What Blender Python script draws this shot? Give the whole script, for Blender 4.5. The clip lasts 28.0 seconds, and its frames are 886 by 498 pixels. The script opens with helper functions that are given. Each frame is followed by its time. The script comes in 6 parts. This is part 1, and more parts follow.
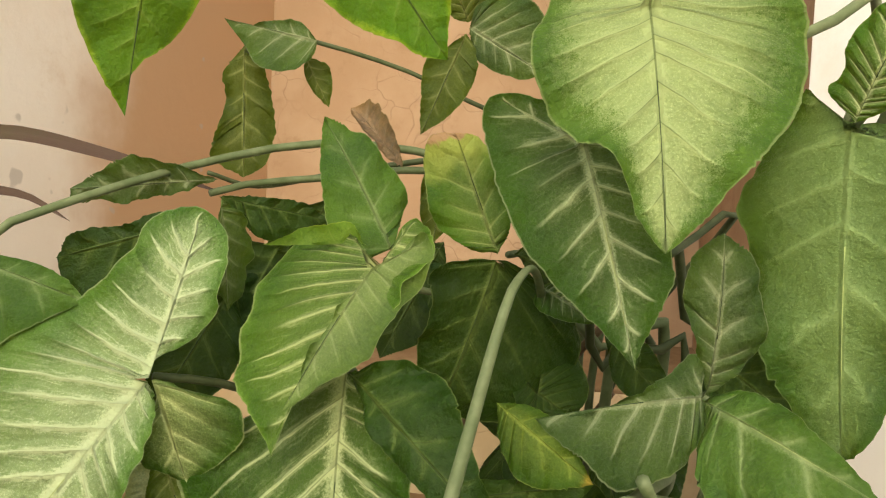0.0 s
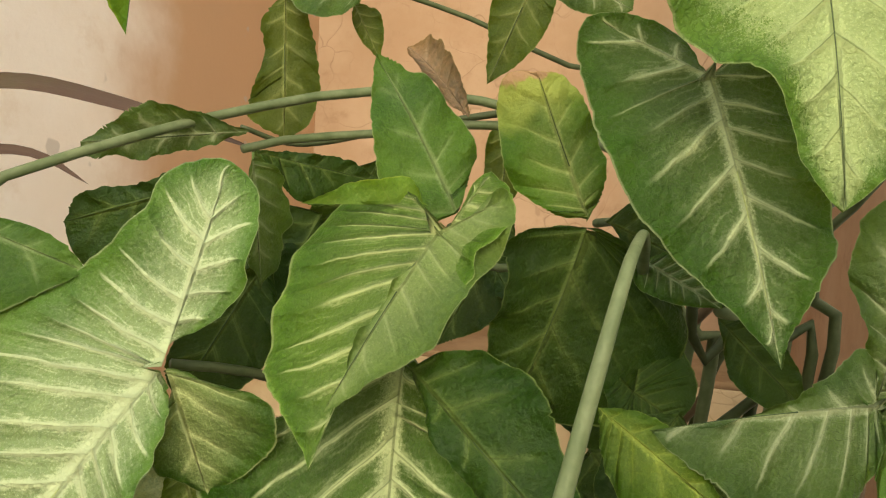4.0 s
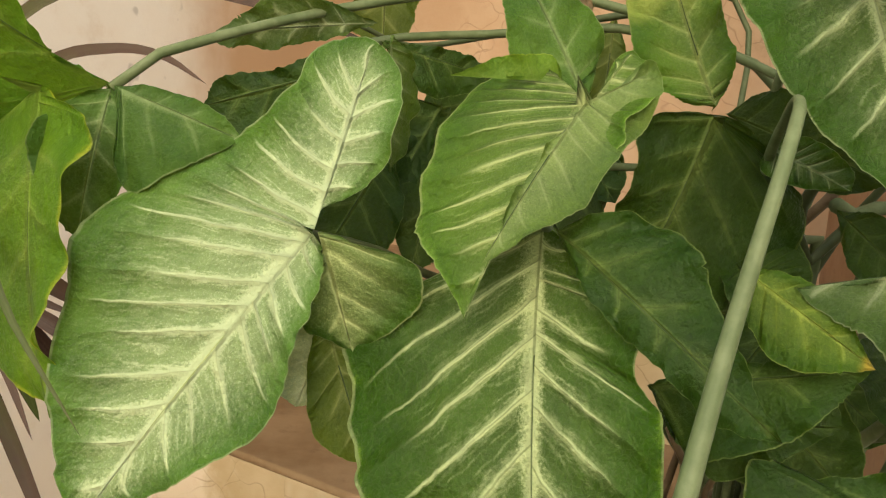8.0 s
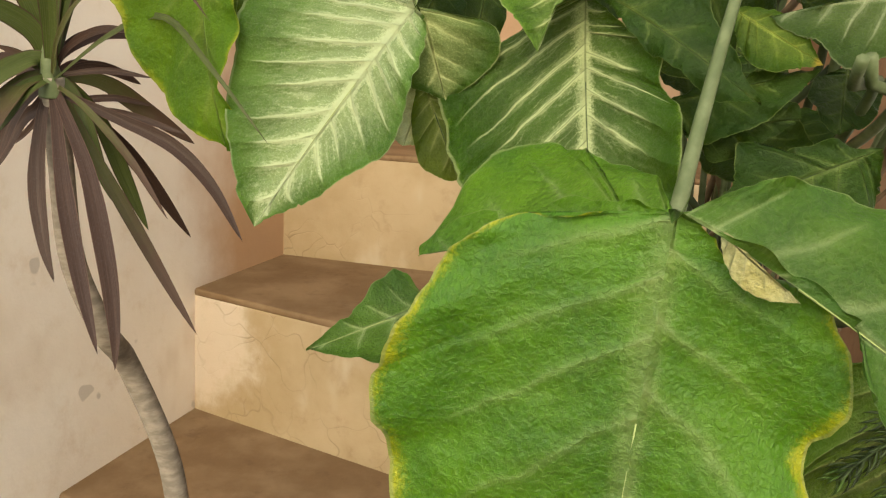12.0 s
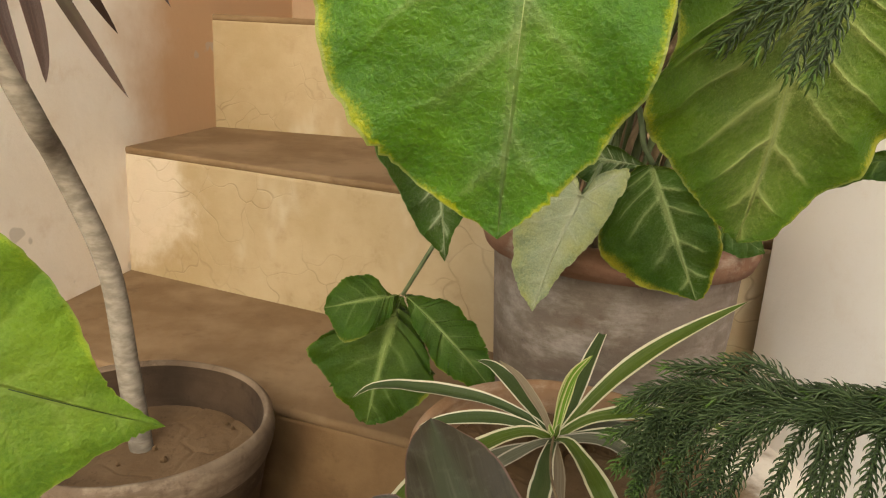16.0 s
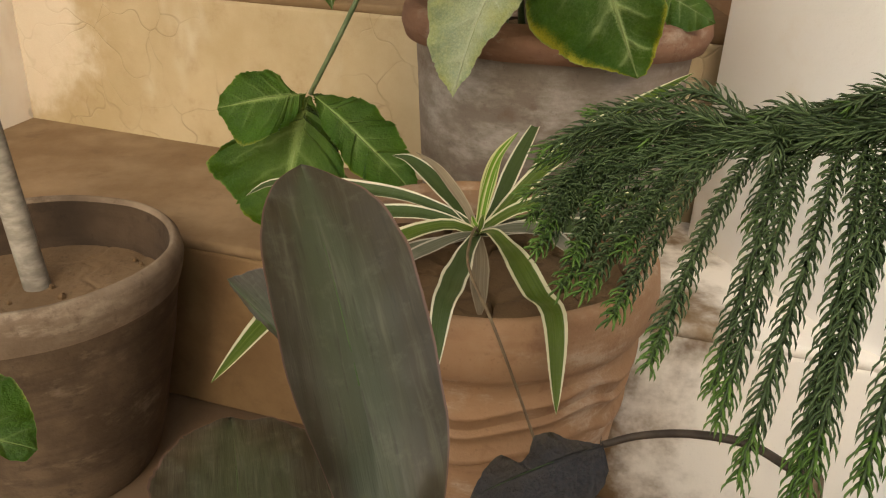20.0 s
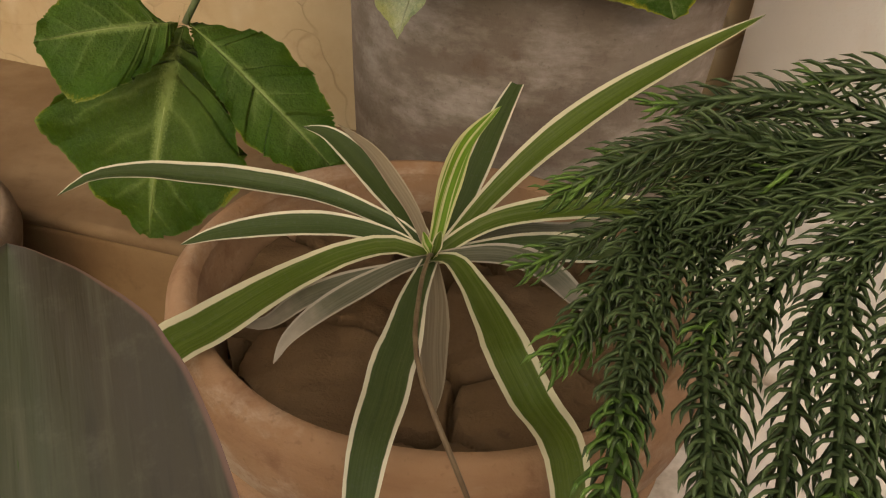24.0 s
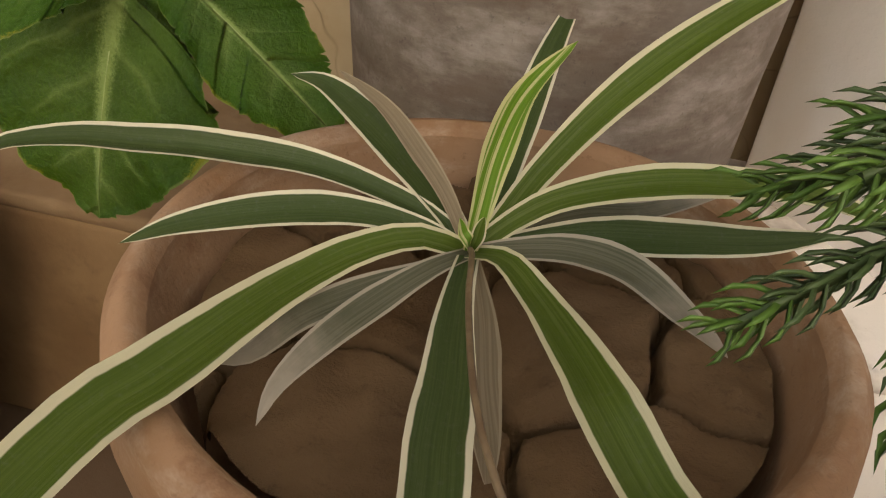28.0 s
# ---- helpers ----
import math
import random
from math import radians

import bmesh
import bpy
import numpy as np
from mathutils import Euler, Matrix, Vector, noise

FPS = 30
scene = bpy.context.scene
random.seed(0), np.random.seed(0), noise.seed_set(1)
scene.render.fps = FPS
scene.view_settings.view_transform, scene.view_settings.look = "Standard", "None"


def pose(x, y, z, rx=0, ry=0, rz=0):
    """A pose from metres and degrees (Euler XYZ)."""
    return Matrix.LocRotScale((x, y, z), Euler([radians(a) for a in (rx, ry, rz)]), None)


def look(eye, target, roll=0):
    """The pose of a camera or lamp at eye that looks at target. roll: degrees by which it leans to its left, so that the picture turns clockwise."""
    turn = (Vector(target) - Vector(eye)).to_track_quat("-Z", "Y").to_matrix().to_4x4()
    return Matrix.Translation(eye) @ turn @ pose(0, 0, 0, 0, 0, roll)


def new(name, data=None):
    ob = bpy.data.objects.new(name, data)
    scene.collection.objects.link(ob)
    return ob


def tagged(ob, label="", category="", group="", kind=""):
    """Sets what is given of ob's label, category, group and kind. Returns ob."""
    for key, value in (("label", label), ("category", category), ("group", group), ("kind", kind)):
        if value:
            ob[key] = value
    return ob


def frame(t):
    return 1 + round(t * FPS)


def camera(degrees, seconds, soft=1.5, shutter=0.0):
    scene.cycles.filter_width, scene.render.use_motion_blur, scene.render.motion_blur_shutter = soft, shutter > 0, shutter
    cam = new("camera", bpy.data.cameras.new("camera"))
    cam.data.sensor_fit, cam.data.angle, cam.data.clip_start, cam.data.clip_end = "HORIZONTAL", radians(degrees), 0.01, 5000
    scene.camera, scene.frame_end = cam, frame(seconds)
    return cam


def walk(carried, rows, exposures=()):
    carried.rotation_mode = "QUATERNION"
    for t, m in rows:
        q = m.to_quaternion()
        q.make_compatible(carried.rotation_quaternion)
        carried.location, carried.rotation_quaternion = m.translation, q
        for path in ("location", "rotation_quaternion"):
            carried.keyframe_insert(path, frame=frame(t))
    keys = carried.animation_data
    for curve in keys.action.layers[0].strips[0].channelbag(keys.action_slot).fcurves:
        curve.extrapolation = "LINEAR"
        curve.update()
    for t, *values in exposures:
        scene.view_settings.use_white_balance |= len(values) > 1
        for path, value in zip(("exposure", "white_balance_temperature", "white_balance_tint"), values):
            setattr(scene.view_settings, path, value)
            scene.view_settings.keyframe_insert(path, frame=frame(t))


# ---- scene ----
cam = camera(61.5, 28.0, soft=1.15)
METRES, EYE, TILT, LEAN, TURN = 1.1, 1.12, -2.0, -3.0, 0.0
ROWS = [
    (0.0, 0.0, 0.0, 0.0, 0.0, 0.0, -0.0),
    (0.5, 0.0011, 0.0074, -0.0028, 0.36, -0.27, -0.15),
    (1.0, 0.0008, 0.0179, -0.0052, 1.2, -0.92, -0.19),
    (1.5, -0.0002, 0.0319, -0.0056, 1.41, -1.29, -0.65),
    (2.0, -0.0008, 0.0421, -0.0045, 1.98, -0.95, -0.81),
    (2.5, -0.0022, 0.0536, -0.0058, 2.06, -1.0, -0.55),
    (4.5, -0.0251, 0.0936, -0.0148, 4.04, -1.56, -0.71),
    (5.0, -0.0352, 0.0964, -0.0213, 4.08, -2.06, -1.5),
    (5.5, -0.0438, 0.0958, -0.026, 4.62, -2.47, -1.62),
    (6.0, -0.0507, 0.0916, -0.0304, 5.61, -2.97, -1.63),
    (6.5, -0.0573, 0.0848, -0.0338, 6.06, -3.1, -1.76),
    (7.0, -0.0604, 0.0783, -0.0377, 6.18, -3.34, -1.62),
    (7.5, -0.0617, 0.071, -0.0437, 6.55, -3.95, -1.68),
    (8.0, -0.0636, 0.0641, -0.0509, 6.29, -4.56, -1.76),
    (8.5, -0.0649, 0.0542, -0.0581, 6.33, -5.46, -1.56),
    (9.0, -0.0667, 0.0415, -0.0638, 6.26, -6.03, -1.1),
    (9.5, -0.0726, 0.0238, -0.0719, 5.96, -6.81, -1.04),
    (10.0, -0.0819, 0.0034, -0.0827, 6.43, -7.31, -0.52),
    (10.5, -0.0928, -0.0163, -0.0962, 6.39, -7.69, -0.06),
    (11.0, -0.1, -0.0396, -0.1101, 5.97, -8.09, 0.34),
    (11.5, -0.106, -0.0632, -0.129, 5.57, -8.95, -0.1),
    (12.0, -0.1115, -0.0861, -0.1467, 4.09, -9.75, -0.04),
    (12.5, -0.1119, -0.1068, -0.1666, 3.4, -10.78, 0.24),
    (13.0, -0.1128, -0.1222, -0.1886, 2.23, -11.5, -0.15),
    (13.5, -0.1102, -0.1287, -0.2163, 1.3, -12.46, -1.41),
    (15.5, -0.1051, -0.1461, -0.2902, -0.37, -13.95, -0.61),
    (16.0, -0.1014, -0.1476, -0.3021, -0.69, -14.35, 0.14),
    (16.5, -0.0983, -0.1485, -0.3168, -0.92, -15.27, 0.87),
    (17.0, -0.0937, -0.1461, -0.336, -1.37, -16.27, 1.6),
    (17.5, -0.0895, -0.1415, -0.3551, -1.99, -17.31, 1.32),
    (18.0, -0.0855, -0.1372, -0.3712, -2.8, -18.0, 1.34),
    (18.5, -0.0805, -0.1336, -0.3847, -3.38, -18.23, 1.47),
    (19.0, -0.0741, -0.1284, -0.3958, -3.75, -19.0, 1.74),
    (19.5, -0.0674, -0.1169, -0.403, -3.67, -21.13, 1.81),
    (20.0, -0.0589, -0.0932, -0.4049, -4.2, -23.54, 1.4),
    (20.5, -0.0485, -0.0645, -0.402, -4.61, -24.3, 0.44),
    (21.0, -0.0383, -0.0299, -0.4011, -4.66, -26.21, 0.97),
    (21.5, -0.0336, 0.0047, -0.4024, -5.16, -28.57, 1.54),
    (23.5, -0.0388, 0.0997, -0.4321, -6.18, -30.14, -0.55),
    (24.0, -0.038, 0.1197, -0.4365, -7.33, -29.56, -1.32),
    (24.5, -0.038, 0.1378, -0.4404, -7.65, -30.21, -1.75),
    (25.0, -0.0401, 0.1549, -0.4441, -8.05, -31.21, -2.15),
    (25.5, -0.0429, 0.1717, -0.4519, -8.14, -32.18, -2.61),
    (26.0, -0.0442, 0.1871, -0.4607, -8.12, -32.12, -2.74),
    (26.5, -0.0449, 0.1996, -0.4637, -8.38, -32.55, -2.35),
    (27.0, -0.0451, 0.2091, -0.468, -7.88, -32.71, -1.71),
    (27.5, -0.0458, 0.2144, -0.4708, -8.18, -33.0, -1.16),
    (28.0, -0.0464, 0.2163, -0.4752, -8.5, -32.9, -1.58),
]
walk(cam, [(t, pose(0, 0, EYE, TILT, LEAN, TURN) @ pose(METRES * x, METRES * y, METRES * z, 90 + pitch, roll, yaw)) for t, x, y, z, yaw, pitch, roll in ROWS],
     exposures=[(0.0, 0.0, 7000, 3), (21.0, 0.05, 7000, 5), (24.0, -0.28, 7600, 10), (26.5, -0.50, 7700, 10), (27.2, -0.52, 7600, 10), (28.0, -0.15, 6900, 8)])


# ---- light ----
world = bpy.data.worlds.new("sky")
scene.world = world
world.use_nodes = True
wn = world.node_tree
sky = wn.nodes.new("ShaderNodeTexSky")
sky.sky_type, sky.sun_disc = "NISHITA", False
sky.dust_density, sky.air_density = 4.0, 1.0
sky.sun_elevation, sky.sun_rotation = radians(30), radians(185)
wn.links.new(sky.outputs[0], wn.nodes["Background"].inputs[0])
wn.nodes["Background"].inputs[1].default_value = 0.27
sun = new("sun", bpy.data.lights.new("sun", "SUN"))
sun.data.energy, sun.data.angle, sun.data.color = 2.35, radians(110), (1.0, 0.93, 0.79)
sun.matrix_world = look((-1.1, -1.52, 1.08), (0, 0, 0))


# ---- materials ----
def nodes_of(name):
    m = bpy.data.materials.new(name)
    m.use_nodes = True
    return m, m.node_tree, m.node_tree.nodes["Principled BSDF"]


def toned(k, *colours):
    """The colours, each scaled in depth."""
    return [tuple(c * k for c in colour) for colour in colours]


class Tree:
    """Short hand for a node tree."""

    def __init__(self, tree):
        self.t = tree

    def add(self, kind, *ins, operation="", use_clamp=False, uv_map="", data_type="", feature=""):
        n = self.t.nodes.new(kind)
        if operation:
            n.operation = operation
        if use_clamp:
            n.use_clamp = True
        if uv_map:
            n.uv_map = uv_map
        if data_type:
            n.data_type = data_type
        if feature:
            n.feature = feature
        for i, v in enumerate(ins):
            self.put(n, i, v)
        return n

    def put(self, n, i, v):
        if v is None:
            return
        if isinstance(v, bpy.types.NodeSocket):
            self.t.links.new(v, n.inputs[i])
        else:
            n.inputs[i].default_value = v

    def math(self, op, a, b=None, clamp=False):
        return self.add("ShaderNodeMath", a, b, operation=op, use_clamp=clamp).outputs[0]

    def noise(self, scale, detail=3.0, rough=0.55, vec=None, stretch=None):
        if vec is None:
            vec = self.add("ShaderNodeTexCoord").outputs["Object"]
        if stretch:
            mp = self.add("ShaderNodeMapping", vec)
            mp.inputs["Scale"].default_value = stretch
            vec = mp.outputs[0]
        n = self.add("ShaderNodeTexNoise", vec)
        n.inputs["Scale"].default_value, n.inputs["Detail"].default_value = scale, detail
        n.inputs["Roughness"].default_value = rough
        return n.outputs[0]

    def ramp(self, v, a, b, lo=0.0, hi=1.0, smooth=True):
        n = self.add("ShaderNodeMapRange", v, a, b, lo, hi)
        n.interpolation_type = "SMOOTHSTEP" if smooth else "LINEAR"
        return n.outputs[0]

    def mix(self, f, a, b):
        n = self.add("ShaderNodeMix", data_type="RGBA")
        self.put(n, 0, f)
        self.put(n, 6, a if isinstance(a, bpy.types.NodeSocket) else (*a, 1))
        self.put(n, 7, b if isinstance(b, bpy.types.NodeSocket) else (*b, 1))
        return n.outputs[2]

    def bump(self, height, strength, distance):
        n = self.add("ShaderNodeBump")
        n.inputs["Strength"].default_value, n.inputs["Distance"].default_value = strength, distance
        self.t.links.new(height, n.inputs["Height"])
        return n.outputs[0]


def leaf_material(name, dark, light, halo=0.5, line=0.5, speck=0.4, veins=9, edge=None, edge_from=0.9, rough=0.42, glow=0.25,
                  rib=0.0, fuzz=0.8, tips=(), grain=150.0, pleat=1.0, mottle=0.0, plain=0.8, net=0.05, vary=1.0, spec=0.17, wash=0.0):
    """A leaf blade: feathery pale veins and midrib on green, speckles, a plain margin, light that shines through.
    veins: side veins for each length of the midrib; halo, line, speck: strength of the pale marks; mottle: green islands on a pale leaf; wash: an even pale bloom between the veins."""
    if dark[1] > 1.3 * dark[0]:
        dark = (dark[0] * 0.52, dark[1] * 0.69, dark[2] * 0.36)
    dark, light = toned(0.78, dark, light)
    edge = toned(0.78, edge)[0] if edge else None
    m, tree, bsdf = nodes_of(name)
    T = Tree(tree)
    sep = T.add("ShaderNodeSeparateXYZ", T.add("ShaderNodeUVMap", uv_map="vein").outputs[0])
    a, u = sep.outputs[0], sep.outputs[1]
    place = T.add("ShaderNodeUVMap", uv_map="blade").outputs[0]
    own = T.add("ShaderNodeObjectInfo").outputs["Random"]
    half = T.math("GREATER_THAN", T.add("ShaderNodeSeparateXYZ", T.add("ShaderNodeUVMap", uv_map="along").outputs[0]).outputs[1], 0.0)
    shift = T.add("ShaderNodeCombineXYZ", T.math("MULTIPLY", own, 37.0), T.math("MULTIPLY", own, 91.0), 0.0).outputs[0]
    place = T.add("ShaderNodeVectorMath", place, shift, operation="ADD").outputs[0]
    grit = T.math("SUBTRACT", T.noise(grain * 0.45, 4, 0.8, vec=place), 0.5)
    streak = T.noise(1.0, 4, 0.7, vec=T.add("ShaderNodeVectorMath", T.add("ShaderNodeCombineXYZ", T.math("MULTIPLY", a, 75.0), T.math("MULTIPLY", u, 9.0), own).outputs[0], shift, operation="ADD").outputs[0])
    comb = T.math("ADD", T.math("MULTIPLY", grit, 0.4), T.math("MULTIPLY", T.math("SUBTRACT", streak, 0.5), 0.75))
    cloud = T.noise(2.6, 4, 0.6, vec=place)
    warp = T.math("SUBTRACT", T.noise(4, 2, 0.5, vec=place), 0.5)
    bow = T.math("MULTIPLY", T.math("MULTIPLY", u, T.math("SUBTRACT", 1.0, u)), -0.09)
    run = T.math("ADD", T.math("ADD", T.math("MULTIPLY", T.math("ADD", a, bow), veins), T.math("MULTIPLY", warp, 0.35)), T.math("MULTIPLY", own, 0.7))
    uneven = T.noise(1.0, 1, 0.5, vec=T.add("ShaderNodeCombineXYZ", T.math("MULTIPLY", a, veins * 0.42), T.math("MULTIPLY", half, 17.3), T.math("MULTIPLY", own, 53.0)).outputs[0])
    run = T.math("ADD", T.math("ADD", run, T.math("MULTIPLY", half, 0.45)), T.math("MULTIPLY", T.math("SUBTRACT", uneven, 0.5), 1.2))
    cell = T.math("FLOOR", run)
    luck = T.add("ShaderNodeTexWhiteNoise", T.add("ShaderNodeCombineXYZ", cell, own, half).outputs[0]).outputs[0]
    p = T.math("ABSOLUTE", T.math("MULTIPLY", T.math("SUBTRACT", T.math("FRACT", run), 0.5), 2.0))
    taper = T.ramp(u, 0.0, 1.0, 1.0, 0.45, smooth=False)
    width = T.math("MULTIPLY", T.math("MAXIMUM", T.math("ADD", T.math("MULTIPLY", comb, 0.5), 0.17), 0.03), taper)
    core = T.math("SUBTRACT", 1.0, T.math("DIVIDE", p, width), clamp=True)
    reach = T.math("ADD", T.math("MULTIPLY", luck, 0.35), 0.62)
    fade = T.ramp(T.math("SUBTRACT", reach, u), 0.0, 0.28)
    vein = T.math("MULTIPLY", T.math("POWER", core, 0.55), T.math("MULTIPLY", fade, T.math("ADD", T.math("MULTIPLY", luck, 0.45), 0.65)))
    run2 = T.math("ADD", T.math("MULTIPLY", run, 3.0), T.math("MULTIPLY", warp, 2.0))
    p2 = T.math("ABSOLUTE", T.math("MULTIPLY", T.math("SUBTRACT", T.math("FRACT", run2), 0.5), 2.0))
    second = T.math("MULTIPLY", T.ramp(T.math("ADD", p2, T.math("MULTIPLY", grit, 1.2)), 0.30, 0.02),
                    T.math("MULTIPLY", T.ramp(T.noise(5, 3, vec=place), 0.45, 0.62), T.ramp(u, 0.8, 0.45)))
    band = T.math("MULTIPLY", T.ramp(T.math("ADD", p, T.math("MULTIPLY", comb, 2.0)), 0.60, 0.0), T.ramp(u, 0.75, 0.1))
    mid = T.ramp(T.math("ADD", u, T.math("MULTIPLY", grit, 0.16)), 0.10, 0.012)
    wide = T.ramp(T.math("ADD", u, T.math("MULTIPLY", comb, 1.5)), 1.0, 0.10)
    dots = T.ramp(T.noise(grain * 0.6, 3, 0.8, vec=place), 0.53, 0.64)
    cells = T.add("ShaderNodeTexVoronoi", T.add("ShaderNodeVectorMath", place, T.add("ShaderNodeVectorMath", T.add("ShaderNodeTexNoise", place, 0.0, 30.0, 2.0).outputs[1], (0.05, 0.05, 0.05), operation="MULTIPLY").outputs[0], operation="ADD").outputs[0], feature="DISTANCE_TO_EDGE")
    cells.inputs["Scale"].default_value = 34.0
    mesh = T.ramp(cells.outputs["Distance"], 0.09, 0.01)
    amount = T.math("ADD", T.math("MULTIPLY", vein, line * 0.95), T.math("MULTIPLY", second, line * 0.28))
    amount = T.math("ADD", amount, T.math("MULTIPLY", band, line * 0.55))
    amount = T.math("MULTIPLY", amount, T.ramp(cloud, 0.30, 0.60, 0.55, 1.15))
    amount = T.math("ADD", amount, T.math("MULTIPLY", mid, halo))
    if wash:
        amount = T.math("ADD", amount, T.math("MULTIPLY", T.ramp(T.math("ADD", cloud, T.math("MULTIPLY", comb, 0.9)), 0.25, 0.75, 0.35, 1.2), wash))
    amount = T.math("ADD", amount, T.math("MULTIPLY", T.math("MULTIPLY", wide, 0.8), T.math("MULTIPLY", T.math("ADD", T.math("MULTIPLY", dots, 0.5), 0.65), speck)))
    rim = T.ramp(T.math("ADD", u, T.math("MULTIPLY", warp, 0.5)), plain + 0.14, plain - 0.12)
    amount = T.math("MULTIPLY", amount, T.math("ADD", T.math("MULTIPLY", rim, 0.88), 0.12))
    amount = T.math("ADD", amount, T.math("MULTIPLY", dots, speck * 0.10))
    amount = T.math("ADD", amount, T.math("MULTIPLY", mesh, net), clamp=True)
    tone = T.ramp(own, 0.0, 1.0, 0.84, 1.16, smooth=False)
    less, more = [1 - vary * k for k in (0.34, 0.24, 0.05)], [1 + vary * k for k in (0.45, 0.26, -0.15)]
    shade = T.mix(T.ramp(cloud, 0.33, 0.68), [c * k for c, k in zip(dark, less)], [c * k for c, k in zip(dark, more)])
    shade = T.mix(T.math("MULTIPLY", T.ramp(T.noise(42, 5, 0.75, vec=place), 0.40, 0.66), 0.42 * vary), shade, (dark[0] * 1.8, dark[1] * 1.55, dark[2] * 1.5))
    shade = T.mix(T.math("MULTIPLY", T.ramp(T.noise(70, 4, 0.7, vec=place), 0.50, 0.68), 0.40 * vary), shade, [c * 0.5 for c in dark])
    shade = T.add("ShaderNodeVectorMath", shade, operation="SCALE")
    T.put(shade, 3, tone)
    shade = shade.outputs[0]
    col = T.mix(amount, shade, light)
    if mottle:
        isle = T.math("ADD", T.math("MULTIPLY", T.noise(26, 6, 0.8, vec=place), 0.55), T.math("MULTIPLY", T.noise(150, 3, 0.7, vec=place), 0.45))
        isle = T.math("ADD", isle, T.math("MULTIPLY", T.math("SUBTRACT", u, 0.72), 0.45))
        isle = T.math("ADD", isle, T.math("MULTIPLY", T.math("SUBTRACT", cloud, 0.5), 0.35))
        col = T.mix(T.math("MULTIPLY", T.ramp(isle, 0.48, 0.545), mottle), col, shade)
    if rib:
        col = T.mix(T.math("MULTIPLY", T.ramp(u, 0.012, 0.004), rib), col, [c * 0.3 for c in dark])
        nerve = T.math("MULTIPLY", T.ramp(p, 0.06, 0.02), T.ramp(u, 0.5, 0.15))
        col = T.mix(T.math("MULTIPLY", nerve, rib * 0.8), col, [c * 0.4 for c in dark])
    if edge:
        at = T.math("ADD", u, T.math("ADD", T.math("MULTIPLY", T.math("SUBTRACT", cloud, 0.5), 0.45), T.math("MULTIPLY", grit, 0.25)))
        col = T.mix(T.ramp(at, edge_from, 1.03), col, edge)
    for tint, start, full in tips:
        x = T.add("ShaderNodeSeparateXYZ", T.add("ShaderNodeUVMap", uv_map="along").outputs[0]).outputs[0]
        col = T.mix(T.ramp(T.math("ADD", x, T.math("MULTIPLY", T.math("SUBTRACT", T.noise(9, 4, 0.6, vec=place), 0.5), 0.3)), start, full), col, tint)
    col = T.mix(T.math("MULTIPLY", T.ramp(u, 0.972, 0.988), 0.55), col, [0.55 * c + b for c, b in zip(light, (0.03, 0.03, 0.01))])
    tree.links.new(col, bsdf.inputs["Base Color"])
    tree.links.new(T.ramp(T.noise(45, 3, 0.6, vec=place), 0.3, 0.7, rough - 0.06, rough + 0.14), bsdf.inputs["Roughness"])
    bsdf.inputs["Specular IOR Level"].default_value = spec
    quilt = T.math("MULTIPLY", T.math("MULTIPLY", p, T.math("SUBTRACT", 2.0, p)), pleat * 0.62)
    relief = T.math("MULTIPLY", quilt, T.ramp(u, 1.0, 0.6, 0.25, 1.0))
    relief = T.math("ADD", relief, T.math("MULTIPLY", T.noise(9, 3, 0.6, vec=place), fuzz * 1.2))
    relief = T.math("ADD", relief, T.math("MULTIPLY", T.noise(34, 4, 0.65, vec=place), fuzz * 0.28))
    relief = T.math("ADD", relief, T.math("MULTIPLY", p2, 0.05 * pleat))
    relief = T.math("SUBTRACT", relief, T.math("MULTIPLY", mesh, 0.07 * pleat))
    relief = T.math("ADD", relief, T.math("MULTIPLY", T.ramp(u, 0.0, 0.05), 0.35))
    relief = T.math("ADD", relief, T.math("MULTIPLY", T.noise(78, 3, 0.6, vec=place), fuzz * 0.16))
    tree.links.new(T.bump(relief, 1.0, 0.0052), bsdf.inputs["Normal"])
    thru = T.add("ShaderNodeBsdfTranslucent", T.mix(0.5, col, (0.30, 0.40, 0.03)))
    both = T.add("ShaderNodeMixShader", glow, bsdf.outputs[0], thru.outputs[0])
    tree.links.new(both.outputs[0], tree.nodes["Material Output"].inputs[0])
    return m


